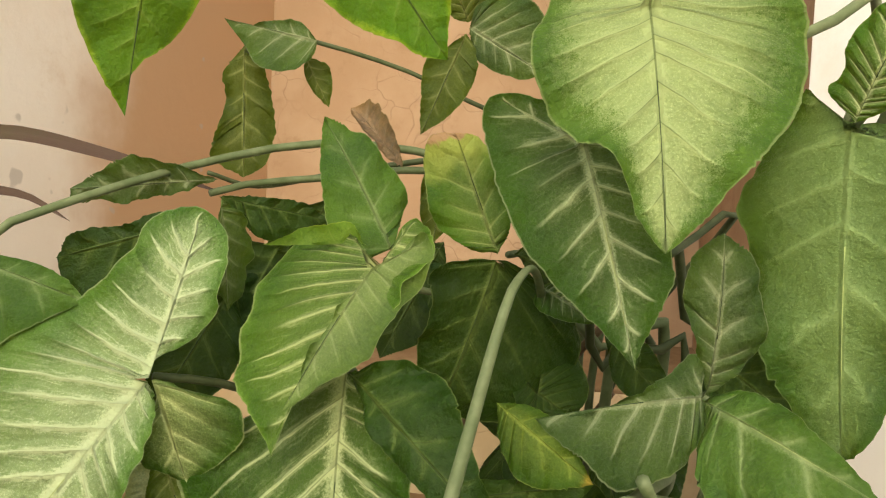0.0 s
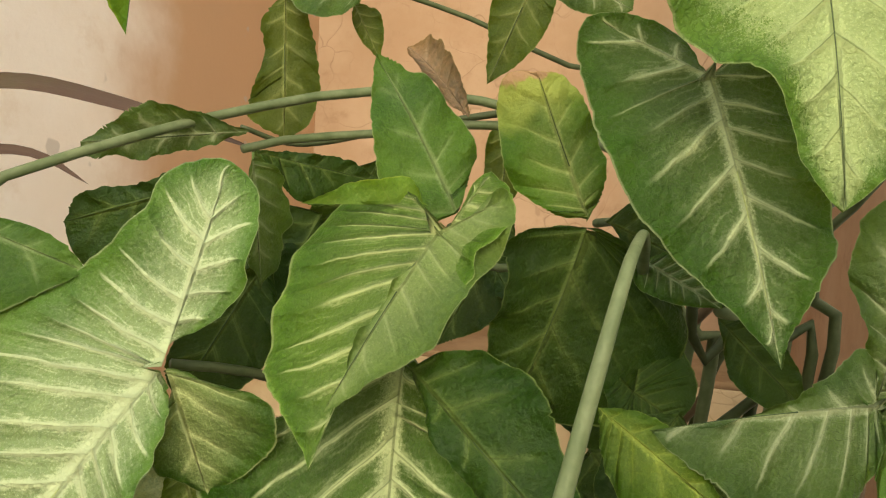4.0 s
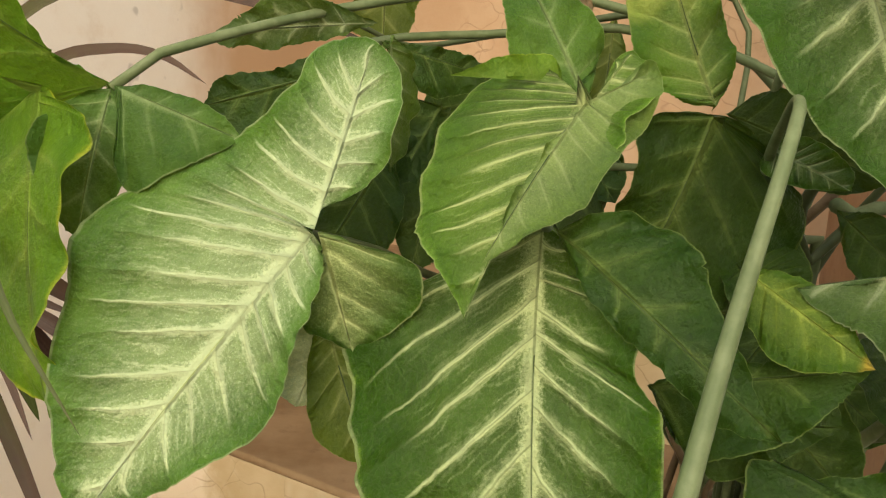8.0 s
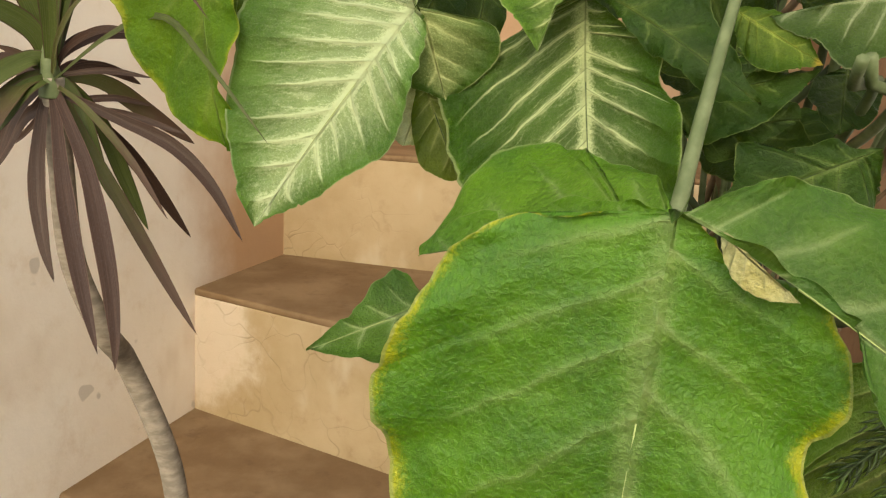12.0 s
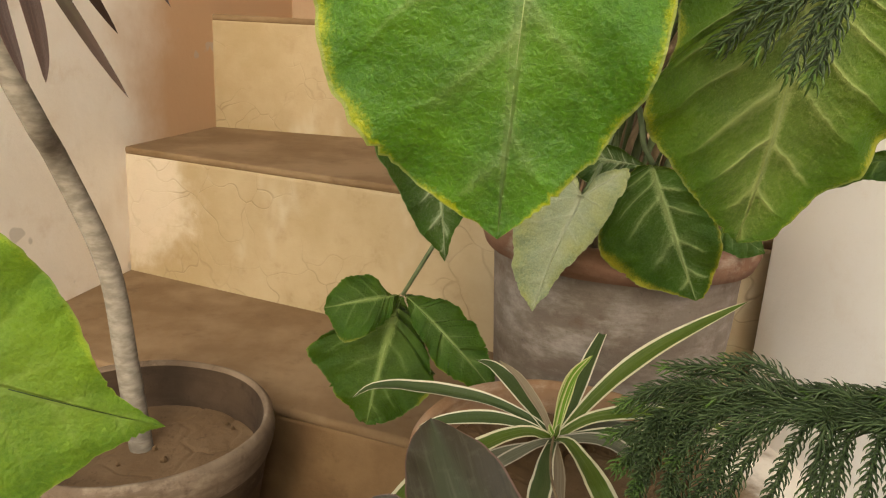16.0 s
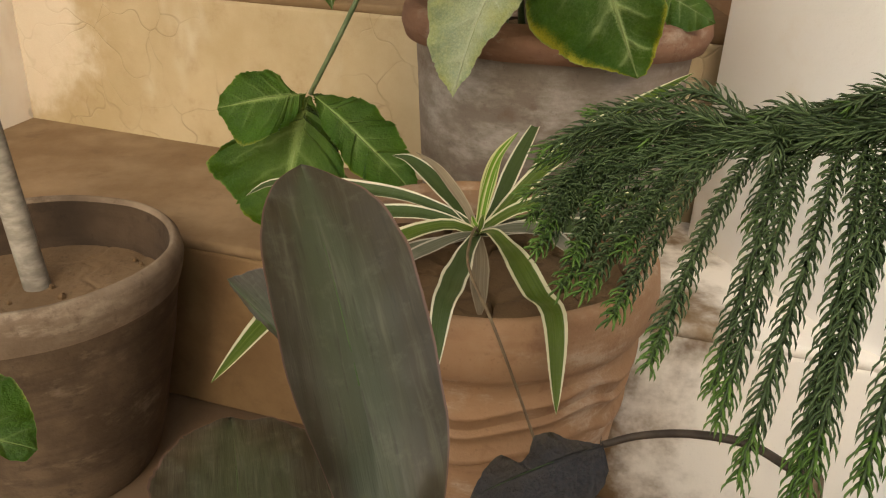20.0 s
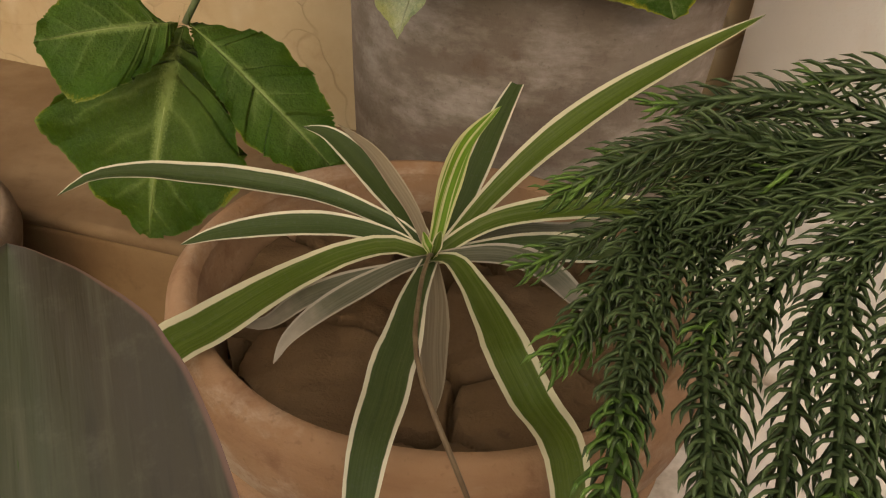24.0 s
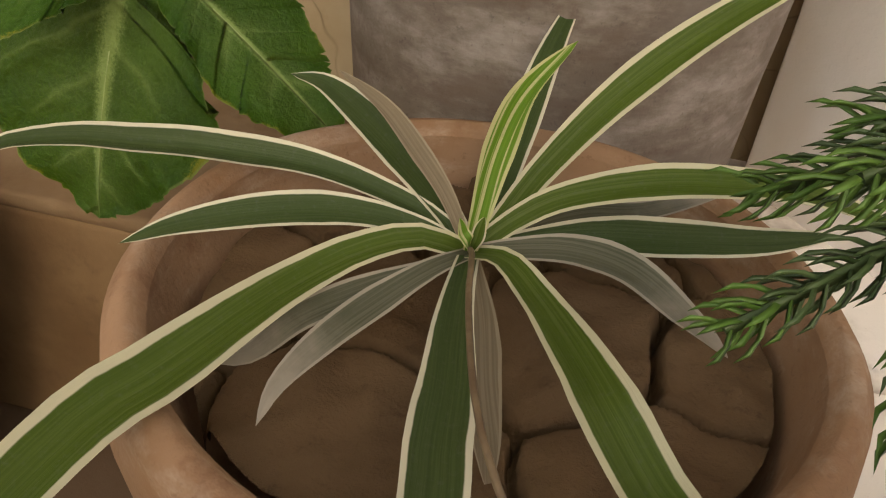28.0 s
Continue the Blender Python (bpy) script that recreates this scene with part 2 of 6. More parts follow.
PALE = (0.54, 0.61, 0.27)
LEAF = {
    "varieg": leaf_material("variegated_leaf", (0.088, 0.20, 0.024), (0.61, 0.72, 0.41), 0.85, 1.2, 0.70, 10, edge=(0.10, 0.20, 0.030), edge_from=0.95, plain=0.95, wash=0.06, rib=0.2, pleat=0.9),
    "varieg_dim": leaf_material("half_variegated_leaf", (0.05, 0.11, 0.013), PALE, 0.5, 0.5, 0.45, 4, pleat=0.4, wash=0.05),
    "curled": leaf_material("curled_leaf", (0.095, 0.19, 0.018), (0.54, 0.63, 0.27), 0.30, 0.85, 0.14, 8.5, edge=(0.14, 0.27, 0.03), edge_from=0.85, plain=0.82, wash=0.03),
    "green": leaf_material("veined_green_leaf", (0.050, 0.135, 0.007), (0.57, 0.66, 0.33), 0.8, 0.9, 0.14, 8.5, rib=0.5, edge=(0.13, 0.24, 0.02), edge_from=0.96, plain=0.9),
    "vein_dark": leaf_material("dark_veined_leaf", (0.046, 0.115, 0.016), (0.54, 0.63, 0.35), 0.85, 0.72, 0.16, 6.5, rib=0.3, plain=0.85),
    # Inner and filler leaves: shade among the foliage is put into this deep green.
    "dark": leaf_material("shaded_dark_leaf", (0.023, 0.058, 0.005), (0.22, 0.30, 0.08), 0.30, 0.24, 0.05, 5, rib=0.5, pleat=0.4, glow=0.12, net=0.03),
    # Upturned leaves: the sky's sheen on them is put into a greyer green.
    "gray": leaf_material("sheen_grey_leaf", (0.072, 0.125, 0.04), (0.40, 0.46, 0.26), 0.6, 0.45, 0.14, 5, rib=0.3, pleat=0.5),
    # Brighter copy of the grey kind, with light on the leaf in its colour.
    "gray_lit": leaf_material("lit_grey_leaf", (0.085, 0.17, 0.045), (0.42, 0.52, 0.24), 0.4, 0.30, 0.06, 4, pleat=0.4),
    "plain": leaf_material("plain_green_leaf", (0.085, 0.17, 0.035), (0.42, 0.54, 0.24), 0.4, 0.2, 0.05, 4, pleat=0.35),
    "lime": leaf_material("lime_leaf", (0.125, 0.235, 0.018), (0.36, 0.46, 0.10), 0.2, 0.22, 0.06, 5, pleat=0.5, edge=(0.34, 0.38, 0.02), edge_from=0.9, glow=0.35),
    # Backlit kinds: light coming through the blade is painted as bright yellow-green.
    "backlit": leaf_material("backlit_leaf", (0.10, 0.23, 0.015), (0.33, 0.46, 0.10), 0.2, 0.2, 0.05, 5, pleat=0.4, glow=0.4, edge=(0.25, 0.40, 0.02), edge_from=0.85),
    "backlit_y": leaf_material("backlit_yellow_leaf", (0.28, 0.44, 0.085), (0.46, 0.58, 0.16), 0.2, 0.12, 0.2, 5, pleat=0.25, glow=0.4, edge=(0.36, 0.50, 0.04), edge_from=0.95),
    # Front leaf and its lobe: the light on them is put into brighter greens.
    "lit": leaf_material("lit_front_leaf", (0.135, 0.32, 0.030), (0.48, 0.57, 0.26), 0.22, 0.17, 0.03, 5.5, pleat=0.55, rib=0.1, edge=(0.44, 0.46, 0.015), edge_from=0.90, fuzz=0.75, plain=0.68, spec=0.35, rough=0.36),
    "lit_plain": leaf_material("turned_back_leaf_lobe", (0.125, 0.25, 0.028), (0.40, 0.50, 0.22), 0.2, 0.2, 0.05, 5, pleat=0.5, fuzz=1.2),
    "pale": leaf_material("pale_leaf", (0.110, 0.22, 0.032), (0.47, 0.58, 0.25), 0.5, 0.5, 1.1, 8.5, edge=(0.13, 0.22, 0.05), edge_from=1.0, rib=0.6, mottle=0.8, plain=1.05, wash=0.22),
    "speckle": leaf_material("speckled_leaf", (0.046, 0.115, 0.026), (0.25, 0.37, 0.14), 0.35, 0.35, 0.65, 5, grain=170, plain=1.0, mottle=0.75, wash=0.12),
    "speckle_y": leaf_material("speckled_lime_leaf", (0.12, 0.23, 0.028), (0.48, 0.56, 0.20), 0.7, 0.55, 0.35, 7, edge=(0.40, 0.40, 0.03), edge_from=0.92),
    "yellow_top": leaf_material("yellowing_leaf", (0.09, 0.19, 0.022), (0.42, 0.50, 0.18), 0.4, 0.40, 0.25, 5, pleat=0.5, tips=(((0.34, 0.40, 0.09), 0.6, 1.0), ((0.42, 0.26, 0.15), 0.95, 0.99))),
    "yellow_tip": leaf_material("spotted_yellowing_leaf", (0.062, 0.135, 0.010), (0.42, 0.52, 0.10), 0.5, 0.25, 0.25, 5, pleat=0.5, tips=(((0.42, 0.30, 0.05), 0.92, 1.04), ((0.36, 0.20, 0.09), 1.0, 1.06))),
    "yellow_rim": leaf_material("yellow_rimmed_leaf", (0.055, 0.13, 0.014), (0.45, 0.56, 0.22), 0.8, 0.5, 0.10, 4.5, edge=(0.46, 0.40, 0.03), edge_from=0.84),
    "white": leaf_material("whitish_leaf", (0.41, 0.48, 0.25), (0.68, 0.72, 0.48), 0.5, 0.25, 0.8, 5, pleat=0.4),
    "olive": leaf_material("olive_leaf", (0.085, 0.115, 0.017), (0.32, 0.36, 0.13), 0.4, 0.35, 0.12, 5, glow=0.3, pleat=0.5),
    "vee": leaf_material("yellow_green_veined_leaf", (0.050, 0.120, 0.011), (0.28, 0.39, 0.12), 0.85, 0.22, 0.12, 5, plain=0.8, wash=0.03, pleat=0.45, edge=(0.20, 0.21, 0.015), edge_from=0.98),
    "flap": leaf_material("leaf_underside", (0.30, 0.32, 0.17), (0.42, 0.42, 0.26), 0.2, 0.2, 0.1, 5, glow=0.15, pleat=0.3),
    "soft": leaf_material("pale_leaf_margin", (0.15, 0.235, 0.060), (0.42, 0.50, 0.22), 0.2, 0.25, 0.35, 7, pleat=0.4, wash=0.08, plain=1.0),
    "dry": leaf_material("dried_leaf", (0.30, 0.20, 0.12), (0.44, 0.33, 0.22), 0.3, 0.3, 0.2, 5, glow=0.2, pleat=0.6, rough=0.7),
    "bronze_dark": leaf_material("blackish_leaf", (0.032, 0.028, 0.028), (0.05, 0.05, 0.05), 0.3, 0.1, 0.0, 12, rough=0.45, glow=0.03, pleat=0.1),
}


def rubber_material(name, rim, middle, dust):
    """A leathery leaf: greenish along its middle, brown towards the margin, with lengthwise streaks of dust and of
    sheen put into the colour.
    """
    rim, middle, dust = toned(0.82, rim, middle, dust)
    m, tree, bsdf = nodes_of(name)
    T = Tree(tree)
    along = T.add("ShaderNodeUVMap", uv_map="along").outputs[0]
    u = T.add("ShaderNodeSeparateXYZ", T.add("ShaderNodeUVMap", uv_map="vein").outputs[0]).outputs[1]
    streak = T.noise(1.0, 4, 0.65, vec=along, stretch=(2.2, 34, 1))
    broad = T.noise(1.0, 3, 0.5, vec=along, stretch=(1.6, 9, 1))
    col = T.mix(T.ramp(T.math("ADD", u, T.math("MULTIPLY", T.math("SUBTRACT", broad, 0.5), 0.9)), 0.15, 0.75), middle, rim)
    # Pale streaks: dust together with the leaf's sheen, painted as colour.
    col = T.mix(T.math("MULTIPLY", T.ramp(streak, 0.50, 0.72), 0.55), col, dust)
    col = T.mix(T.math("MULTIPLY", T.ramp(T.noise(1.0, 3, 0.6, vec=along, stretch=(5, 60, 1)), 0.55, 0.70), 0.5), col, [c * 0.55 for c in rim])
    col = T.mix(T.math("MULTIPLY", T.ramp(T.noise(14, 5, 0.7, vec=along), 0.52, 0.70), 0.35), col, dust)
    col = T.mix(T.ramp(u, 0.955, 0.985), col, (0.10, 0.055, 0.04))
    tree.links.new(col, bsdf.inputs["Base Color"])
    tree.links.new(T.ramp(streak, 0.3, 0.7, 0.30, 0.52), bsdf.inputs["Roughness"])
    bsdf.inputs["Specular IOR Level"].default_value = 0.25
    h = T.math("ADD", T.math("MULTIPLY", broad, 1.0), T.math("MULTIPLY", streak, 0.25))
    tree.links.new(T.bump(h, 0.5, 0.004), bsdf.inputs["Normal"])
    return m


LEAF["bronze"] = rubber_material("bronze_rubber_leaf", (0.039, 0.031, 0.017), (0.046, 0.051, 0.025), (0.098, 0.092, 0.058))


def strap_material(name, dark, light, margin, at=0.72, stripe=0.5, glow=0.2, rough=0.4, dry=None):
    """A strap leaf: lengthwise stripes, a cream margin, dust. dry: colour towards the tip."""
    dark, light, margin = toned(0.82, dark, light, margin)
    m, tree, bsdf = nodes_of(name)
    T = Tree(tree)
    sep = T.add("ShaderNodeSeparateXYZ", T.add("ShaderNodeUVMap", uv_map="vein").outputs[0])
    place = T.add("ShaderNodeUVMap", uv_map="blade").outputs[0]
    u = T.math("ABSOLUTE", T.math("SUBTRACT", sep.outputs[1], 1.0))
    lines = T.noise(1.0, 4, 0.7, vec=place, stretch=(1.2, 130, 1))
    col = T.mix(T.ramp(lines, 0.35, 0.7), dark, light)
    col = T.mix(T.math("MULTIPLY", T.ramp(T.noise(1.0, 2, 0.5, vec=place, stretch=(0.5, 60, 1)), 0.55, 0.62), stripe), col, margin)
    col = T.mix(T.math("MULTIPLY", T.ramp(T.noise(50, 4, 0.7, vec=place), 0.5, 0.75), 0.4), col, [0.7 * a + 0.06 for a in dark])
    if margin and at < 1:
        wob = T.math("MULTIPLY", T.math("SUBTRACT", T.noise(9, 3, vec=place), 0.5), 0.10)
        col = T.mix(T.ramp(T.math("ADD", u, wob), at, at + 0.06), col, margin)
    if dry:
        col = T.mix(T.ramp(T.math("ADD", sep.outputs[0], T.math("MULTIPLY", T.math("SUBTRACT", T.noise(12, 3, vec=place), 0.5), 0.3)), dry[1], dry[2]), col, dry[0])
    tree.links.new(col, bsdf.inputs["Base Color"])
    bsdf.inputs["Roughness"].default_value, bsdf.inputs["Specular IOR Level"].default_value = rough, 0.18
    tree.links.new(T.bump(lines, 0.35, 0.0012), bsdf.inputs["Normal"])
    thru = T.add("ShaderNodeBsdfTranslucent", col)
    both = T.add("ShaderNodeMixShader", glow, bsdf.outputs[0], thru.outputs[0])
    tree.links.new(both.outputs[0], tree.nodes["Material Output"].inputs[0])
    return m


CREAM = (0.76, 0.71, 0.53)
STRAP = {
    "spider": strap_material("spider_leaf", (0.052, 0.080, 0.024), (0.078, 0.110, 0.036), CREAM, 0.77, 0.0),
    "spider_lime": strap_material("young_spider_leaf", (0.080, 0.125, 0.014), (0.115, 0.165, 0.028), (0.74, 0.69, 0.46), 0.71, 0.04, 0.3),
    "spider_stripe": strap_material("striped_spider_leaf", (0.13, 0.26, 0.02), (0.20, 0.34, 0.04), (0.66, 0.64, 0.32), 0.74, 0.9, 0.3),
    "spider_grey": strap_material("dusty_spider_leaf", (0.095, 0.10, 0.06), (0.17, 0.16, 0.11), (0.42, 0.37, 0.29), 0.76, 0.05, 0.2, 0.6, dry=((0.34, 0.29, 0.23), 0.55, 1.0)),
    "spider_dry": strap_material("dry_spider_leaf", (0.22, 0.17, 0.11), (0.30, 0.24, 0.16), (0.36, 0.29, 0.20), 0.8, 0.3, 0.2, 0.8),
    "drac_green": strap_material("dracaena_leaf", (0.06, 0.085, 0.02), (0.10, 0.13, 0.036), (0.08, 0.055, 0.035), 0.86, 0.15),
    "drac_brown": strap_material("purple_dracaena_leaf", (0.045, 0.025, 0.019), (0.074, 0.045, 0.035), (0.13, 0.075, 0.06), 0.9, 0.2),
    "drac_mixed": strap_material("turning_dracaena_leaf", (0.068, 0.075, 0.02), (0.10, 0.105, 0.036), (0.095, 0.06, 0.04), 0.86, 0.15, dry=((0.07, 0.042, 0.03), 0.25, 0.8)),
}


def plaster(name, base, other, stain, scale=5.0, crack=0.0, rough=0.85, wear=None, tan=None, spots=(), chips=0.0, tone=0.78):
    """Limewashed plaster: cloudy colour, stains, hairline cracks, trowel marks. tan: a wash along a line x = a + b*y, with its width."""
    base, other, stain = toned(tone, base, other, stain)
    wear = toned(tone, wear)[0] if wear else None
    m, tree, bsdf = nodes_of(name)
    T = Tree(tree)
    cloud = T.noise(scale, 6, 0.62)
    col = T.mix(T.ramp(cloud, 0.35, 0.68), base, other)
    col = T.mix(T.math("MULTIPLY", T.ramp(T.noise(scale * 3.3, 5, 0.7), 0.52, 0.75), 0.55), col, stain)
    if wear:
        col = T.mix(T.math("MULTIPLY", T.ramp(T.noise(scale * 0.9, 4, 0.6, stretch=(1, 1, 0.5)), 0.56, 0.70), 0.8), col, wear)
    if tan:
        at = T.add("ShaderNodeSeparateXYZ", T.add("ShaderNodeTexCoord").outputs["Object"])
        d = T.math("ADD", T.math("MULTIPLY", at.outputs[1], tan[1]), T.math("MULTIPLY", at.outputs[2], tan[2]))
        d = T.math("ADD", d, T.math("MULTIPLY", T.math("SUBTRACT", T.noise(6, 4, 0.6), 0.5), 0.25))
        col = T.mix(T.ramp(d, tan[3], tan[4]), col, tan[0])
    for at, size, tint, much in spots:
        d = T.add("ShaderNodeVectorMath", T.add("ShaderNodeTexCoord").outputs["Object"], at, operation="SUBTRACT").outputs[0]
        d = T.add("ShaderNodeVectorMath", d, tuple(1 / c for c in size), operation="MULTIPLY").outputs[0]
        d = T.add("ShaderNodeVectorMath", d, operation="LENGTH").outputs[1]
        d = T.math("ADD", d, T.math("MULTIPLY", T.math("SUBTRACT", T.noise(11, 5, 0.65), 0.5), 1.6))
        col = T.mix(T.math("MULTIPLY", T.ramp(d, 1.1, 0.5), much), col, tint)
    if chips:
        col = T.mix(T.math("MULTIPLY", T.ramp(T.noise(16, 2, 0.5), 0.70, 0.74), chips), col, [c * 0.55 for c in base])
    grit = T.noise(420, 3, 0.7)
    col = T.mix(T.math("MULTIPLY", T.ramp(grit, 0.6, 0.8), 0.25), col, [c * 0.6 for c in base])
    h = T.math("ADD", T.math("MULTIPLY", T.noise(22, 5, 0.6), 0.8), T.math("MULTIPLY", grit, 0.12))
    if crack:
        v = T.add("ShaderNodeTexVoronoi", feature="DISTANCE_TO_EDGE")
        mp = T.add("ShaderNodeMixRGB", 0.22)
        mp.blend_type = "ADD"
        tree.links.new(T.add("ShaderNodeTexCoord").outputs["Object"], mp.inputs[1])
        tree.links.new(T.add("ShaderNodeTexNoise", T.add("ShaderNodeTexCoord").outputs["Object"], 0.0, 6.0).outputs[1], mp.inputs[2])
        tree.links.new(mp.outputs[0], v.inputs["Vector"])
        v.inputs["Scale"].default_value = crack
        line = T.math("MULTIPLY", T.ramp(v.outputs["Distance"], 0.020, 0.002), T.ramp(T.noise(4, 2), 0.38, 0.60))
        col = T.mix(T.math("MULTIPLY", line, 0.32), col, [c * 0.6 for c in stain])
        h = T.math("SUBTRACT", h, T.math("MULTIPLY", line, 0.7))
    tree.links.new(col, bsdf.inputs["Base Color"])
    bsdf.inputs["Roughness"].default_value = rough
    bsdf.inputs["Specular IOR Level"].default_value = 0.20
    tree.links.new(T.bump(h, 0.35, 0.006), bsdf.inputs["Normal"])
    return m


# First spot: pale wash, with the light on that end painted in.
RISER = plaster("yellow_limewash", (0.43, 0.325, 0.19), (0.52, 0.41, 0.265), (0.34, 0.235, 0.135), 4.5, 11.0, wear=(0.62, 0.54, 0.42),
                spots=(((-0.70, 1.33, 0.42), (0.17, 0.25, 0.15), (0.66, 0.59, 0.52), 0.5), ((0.18, 0.85, 0.14), (0.22, 0.2, 0.10), (0.62, 0.55, 0.45), 0.7)))
# Lowest riser: its brown is deepened, the shade there put into the base colour.
RISER_LOW = plaster("shaded_brown_riser", (0.165, 0.096, 0.045), (0.25, 0.158, 0.08), (0.115, 0.066, 0.032), 5.0, 0.0,
                    # Second spot: a sunlit patch painted at the left end.
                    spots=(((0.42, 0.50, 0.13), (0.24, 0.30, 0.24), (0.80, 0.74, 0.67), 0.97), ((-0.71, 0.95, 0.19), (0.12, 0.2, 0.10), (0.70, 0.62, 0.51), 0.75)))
TREAD = plaster("brown_cement", (0.21, 0.133, 0.070), (0.30, 0.205, 0.12), (0.15, 0.092, 0.05), 6.0, 0.0)
TREAD_LOW = plaster("brown_cement_limed_at_wall", (0.21, 0.133, 0.070), (0.30, 0.205, 0.12), (0.15, 0.092, 0.05), 6.0, 0.0,
                    spots=(((0.49, 0.58, 0.263), (0.24, 0.34, 0.10), (0.80, 0.74, 0.67), 0.97),))
FLOOR = plaster("floor_cement", (0.16, 0.102, 0.062), (0.20, 0.13, 0.08), (0.17, 0.108, 0.066), 4.0, 0.0)
WHITE = plaster("white_limewash", (0.88, 0.84, 0.81), (0.90, 0.87, 0.85), (0.83, 0.76, 0.70), 3.5, 0.0, wear=(0.78, 0.69, 0.60), tone=1.0)
WALL = plaster("off_white_wall", (0.83, 0.77, 0.69), (0.87, 0.83, 0.77), (0.70, 0.60, 0.49), 3.2, 0.0, wear=(0.62, 0.52, 0.42),
               tan=((0.54, 0.36, 0.225), 1.0, -0.06, 1.27, 1.52), chips=0.6, tone=1.0)
BACK = plaster("tan_limewash", (0.43, 0.29, 0.19), (0.50, 0.36, 0.25), (0.34, 0.22, 0.14), 4.0, 8.0)
# Stair side wall: the shade on it is put into this brown.
SHADE = plaster("shaded_side_plaster", (0.36, 0.23, 0.14), (0.44, 0.30, 0.20), (0.22, 0.13, 0.08), 5.0, 0.0)


def clay(name, base, other, stain, bloom, bloom_at=0.55, rings=0.0, soft=0.16, much=0.85):
    """Fired clay with salt bloom and turning rings."""
    base, other, stain, bloom = toned(0.8, base, other, stain, bloom)
    m, tree, bsdf = nodes_of(name)
    T = Tree(tree)
    col = T.mix(T.ramp(T.noise(9, 5, 0.6), 0.35, 0.7), base, other)
    col = T.mix(T.math("MULTIPLY", T.ramp(T.noise(14, 6, 0.7, stretch=(1, 1, 2.2)), bloom_at, bloom_at + soft), much), col, bloom)
    col = T.mix(T.math("MULTIPLY", T.ramp(T.noise(5, 5, 0.65, stretch=(1, 1, 7)), 0.48, 0.68), 0.4), col, stain)
    col = T.mix(T.math("MULTIPLY", T.ramp(T.noise(26, 5, 0.7), 0.55, 0.72), 0.6), col, stain)
    col = T.mix(T.math("MULTIPLY", T.ramp(T.noise(240, 2, 0.7), 0.6, 0.75), 0.35), col, [c * 0.55 for c in base])
    tree.links.new(col, bsdf.inputs["Base Color"])
    bsdf.inputs["Roughness"].default_value, bsdf.inputs["Specular IOR Level"].default_value = 0.88, 0.2
    h = T.math("ADD", T.noise(90, 4, 0.7), T.math("MULTIPLY", T.noise(7, 3, 0.6, stretch=(0.6, 0.6, 9)), rings))
    tree.links.new(T.bump(h, 0.4, 0.003), bsdf.inputs["Normal"])
    return m


CLAY_RED = clay("terracotta", (0.33, 0.185, 0.098), (0.40, 0.245, 0.146), (0.22, 0.110, 0.060), (0.55, 0.42, 0.31), 0.49, 1.0, 0.2, 0.7)
CLAY_INNER = clay("dark_inner_clay", (0.050, 0.032, 0.020), (0.080, 0.052, 0.033), (0.030, 0.019, 0.013), (0.14, 0.10, 0.07), 0.60, 0.5)
CLAY_RIM = clay("reddish_clay_rim", (0.22, 0.11, 0.068), (0.28, 0.16, 0.105), (0.13, 0.065, 0.042), (0.40, 0.31, 0.24), 0.52, 0.4)
CLAY_GREY = clay("weathered_grey_clay", (0.19, 0.15, 0.12), (0.26, 0.215, 0.18), (0.15, 0.10, 0.072), (0.46, 0.41, 0.37), 0.42, 1.0, 0.3, 0.7)
CLAY_DARK = clay("dirty_clay", (0.075, 0.049, 0.030), (0.145, 0.100, 0.064), (0.042, 0.026, 0.017), (0.32, 0.25, 0.18), 0.53, 0.8, 0.22, 0.5)
CLAY_DUST = clay("dusty_clay_rim", (0.15, 0.105, 0.070), (0.25, 0.185, 0.13), (0.075, 0.048, 0.031), (0.40, 0.32, 0.24), 0.52, 0.6, 0.22, 0.6)


def earth(name, base, other, dark):
    base, other, dark = toned(0.8, base, other, dark)
    m, tree, bsdf = nodes_of(name)
    T = Tree(tree)
    col = T.mix(T.ramp(T.noise(16, 5, 0.6), 0.35, 0.7), base, other)
    col = T.mix(T.math("MULTIPLY", T.ramp(T.noise(70, 5, 0.7), 0.56, 0.72), 0.6), col, dark)
    tree.links.new(col, bsdf.inputs["Base Color"])
    bsdf.inputs["Roughness"].default_value, bsdf.inputs["Specular IOR Level"].default_value = 0.95, 0.1
    tree.links.new(T.bump(T.noise(120, 5, 0.7), 0.6, 0.004), bsdf.inputs["Normal"])
    return m


SOIL = earth("dry_soil", (0.165, 0.105, 0.058), (0.20, 0.132, 0.076), (0.085, 0.052, 0.03))
SOIL_DARK = earth("cracked_soil", (0.142, 0.087, 0.045), (0.178, 0.112, 0.060), (0.075, 0.045, 0.025))


def stalk(name, base, other, rough=0.5, scale=60, stretch=(1, 1, 1)):
    base, other = toned(0.8, base, other)
    m, tree, bsdf = nodes_of(name)
    T = Tree(tree)
    col = T.mix(T.ramp(T.noise(scale, 4, 0.6, stretch=stretch), 0.35, 0.7), base, other)
    tree.links.new(col, bsdf.inputs["Base Color"])
    bsdf.inputs["Roughness"].default_value, bsdf.inputs["Specular IOR Level"].default_value = rough, 0.2
    tree.links.new(T.bump(T.noise(scale * 4, 3, 0.6), 0.3, 0.0012), bsdf.inputs["Normal"])
    return m


STEM = stalk("petiole_green", (0.105, 0.14, 0.06), (0.165, 0.20, 0.10))
STEM_DARK = stalk("petiole_dark", (0.055, 0.075, 0.03), (0.09, 0.11, 0.05))
STEM_BROWN = stalk("dry_stalk", (0.13, 0.085, 0.05), (0.20, 0.14, 0.08))
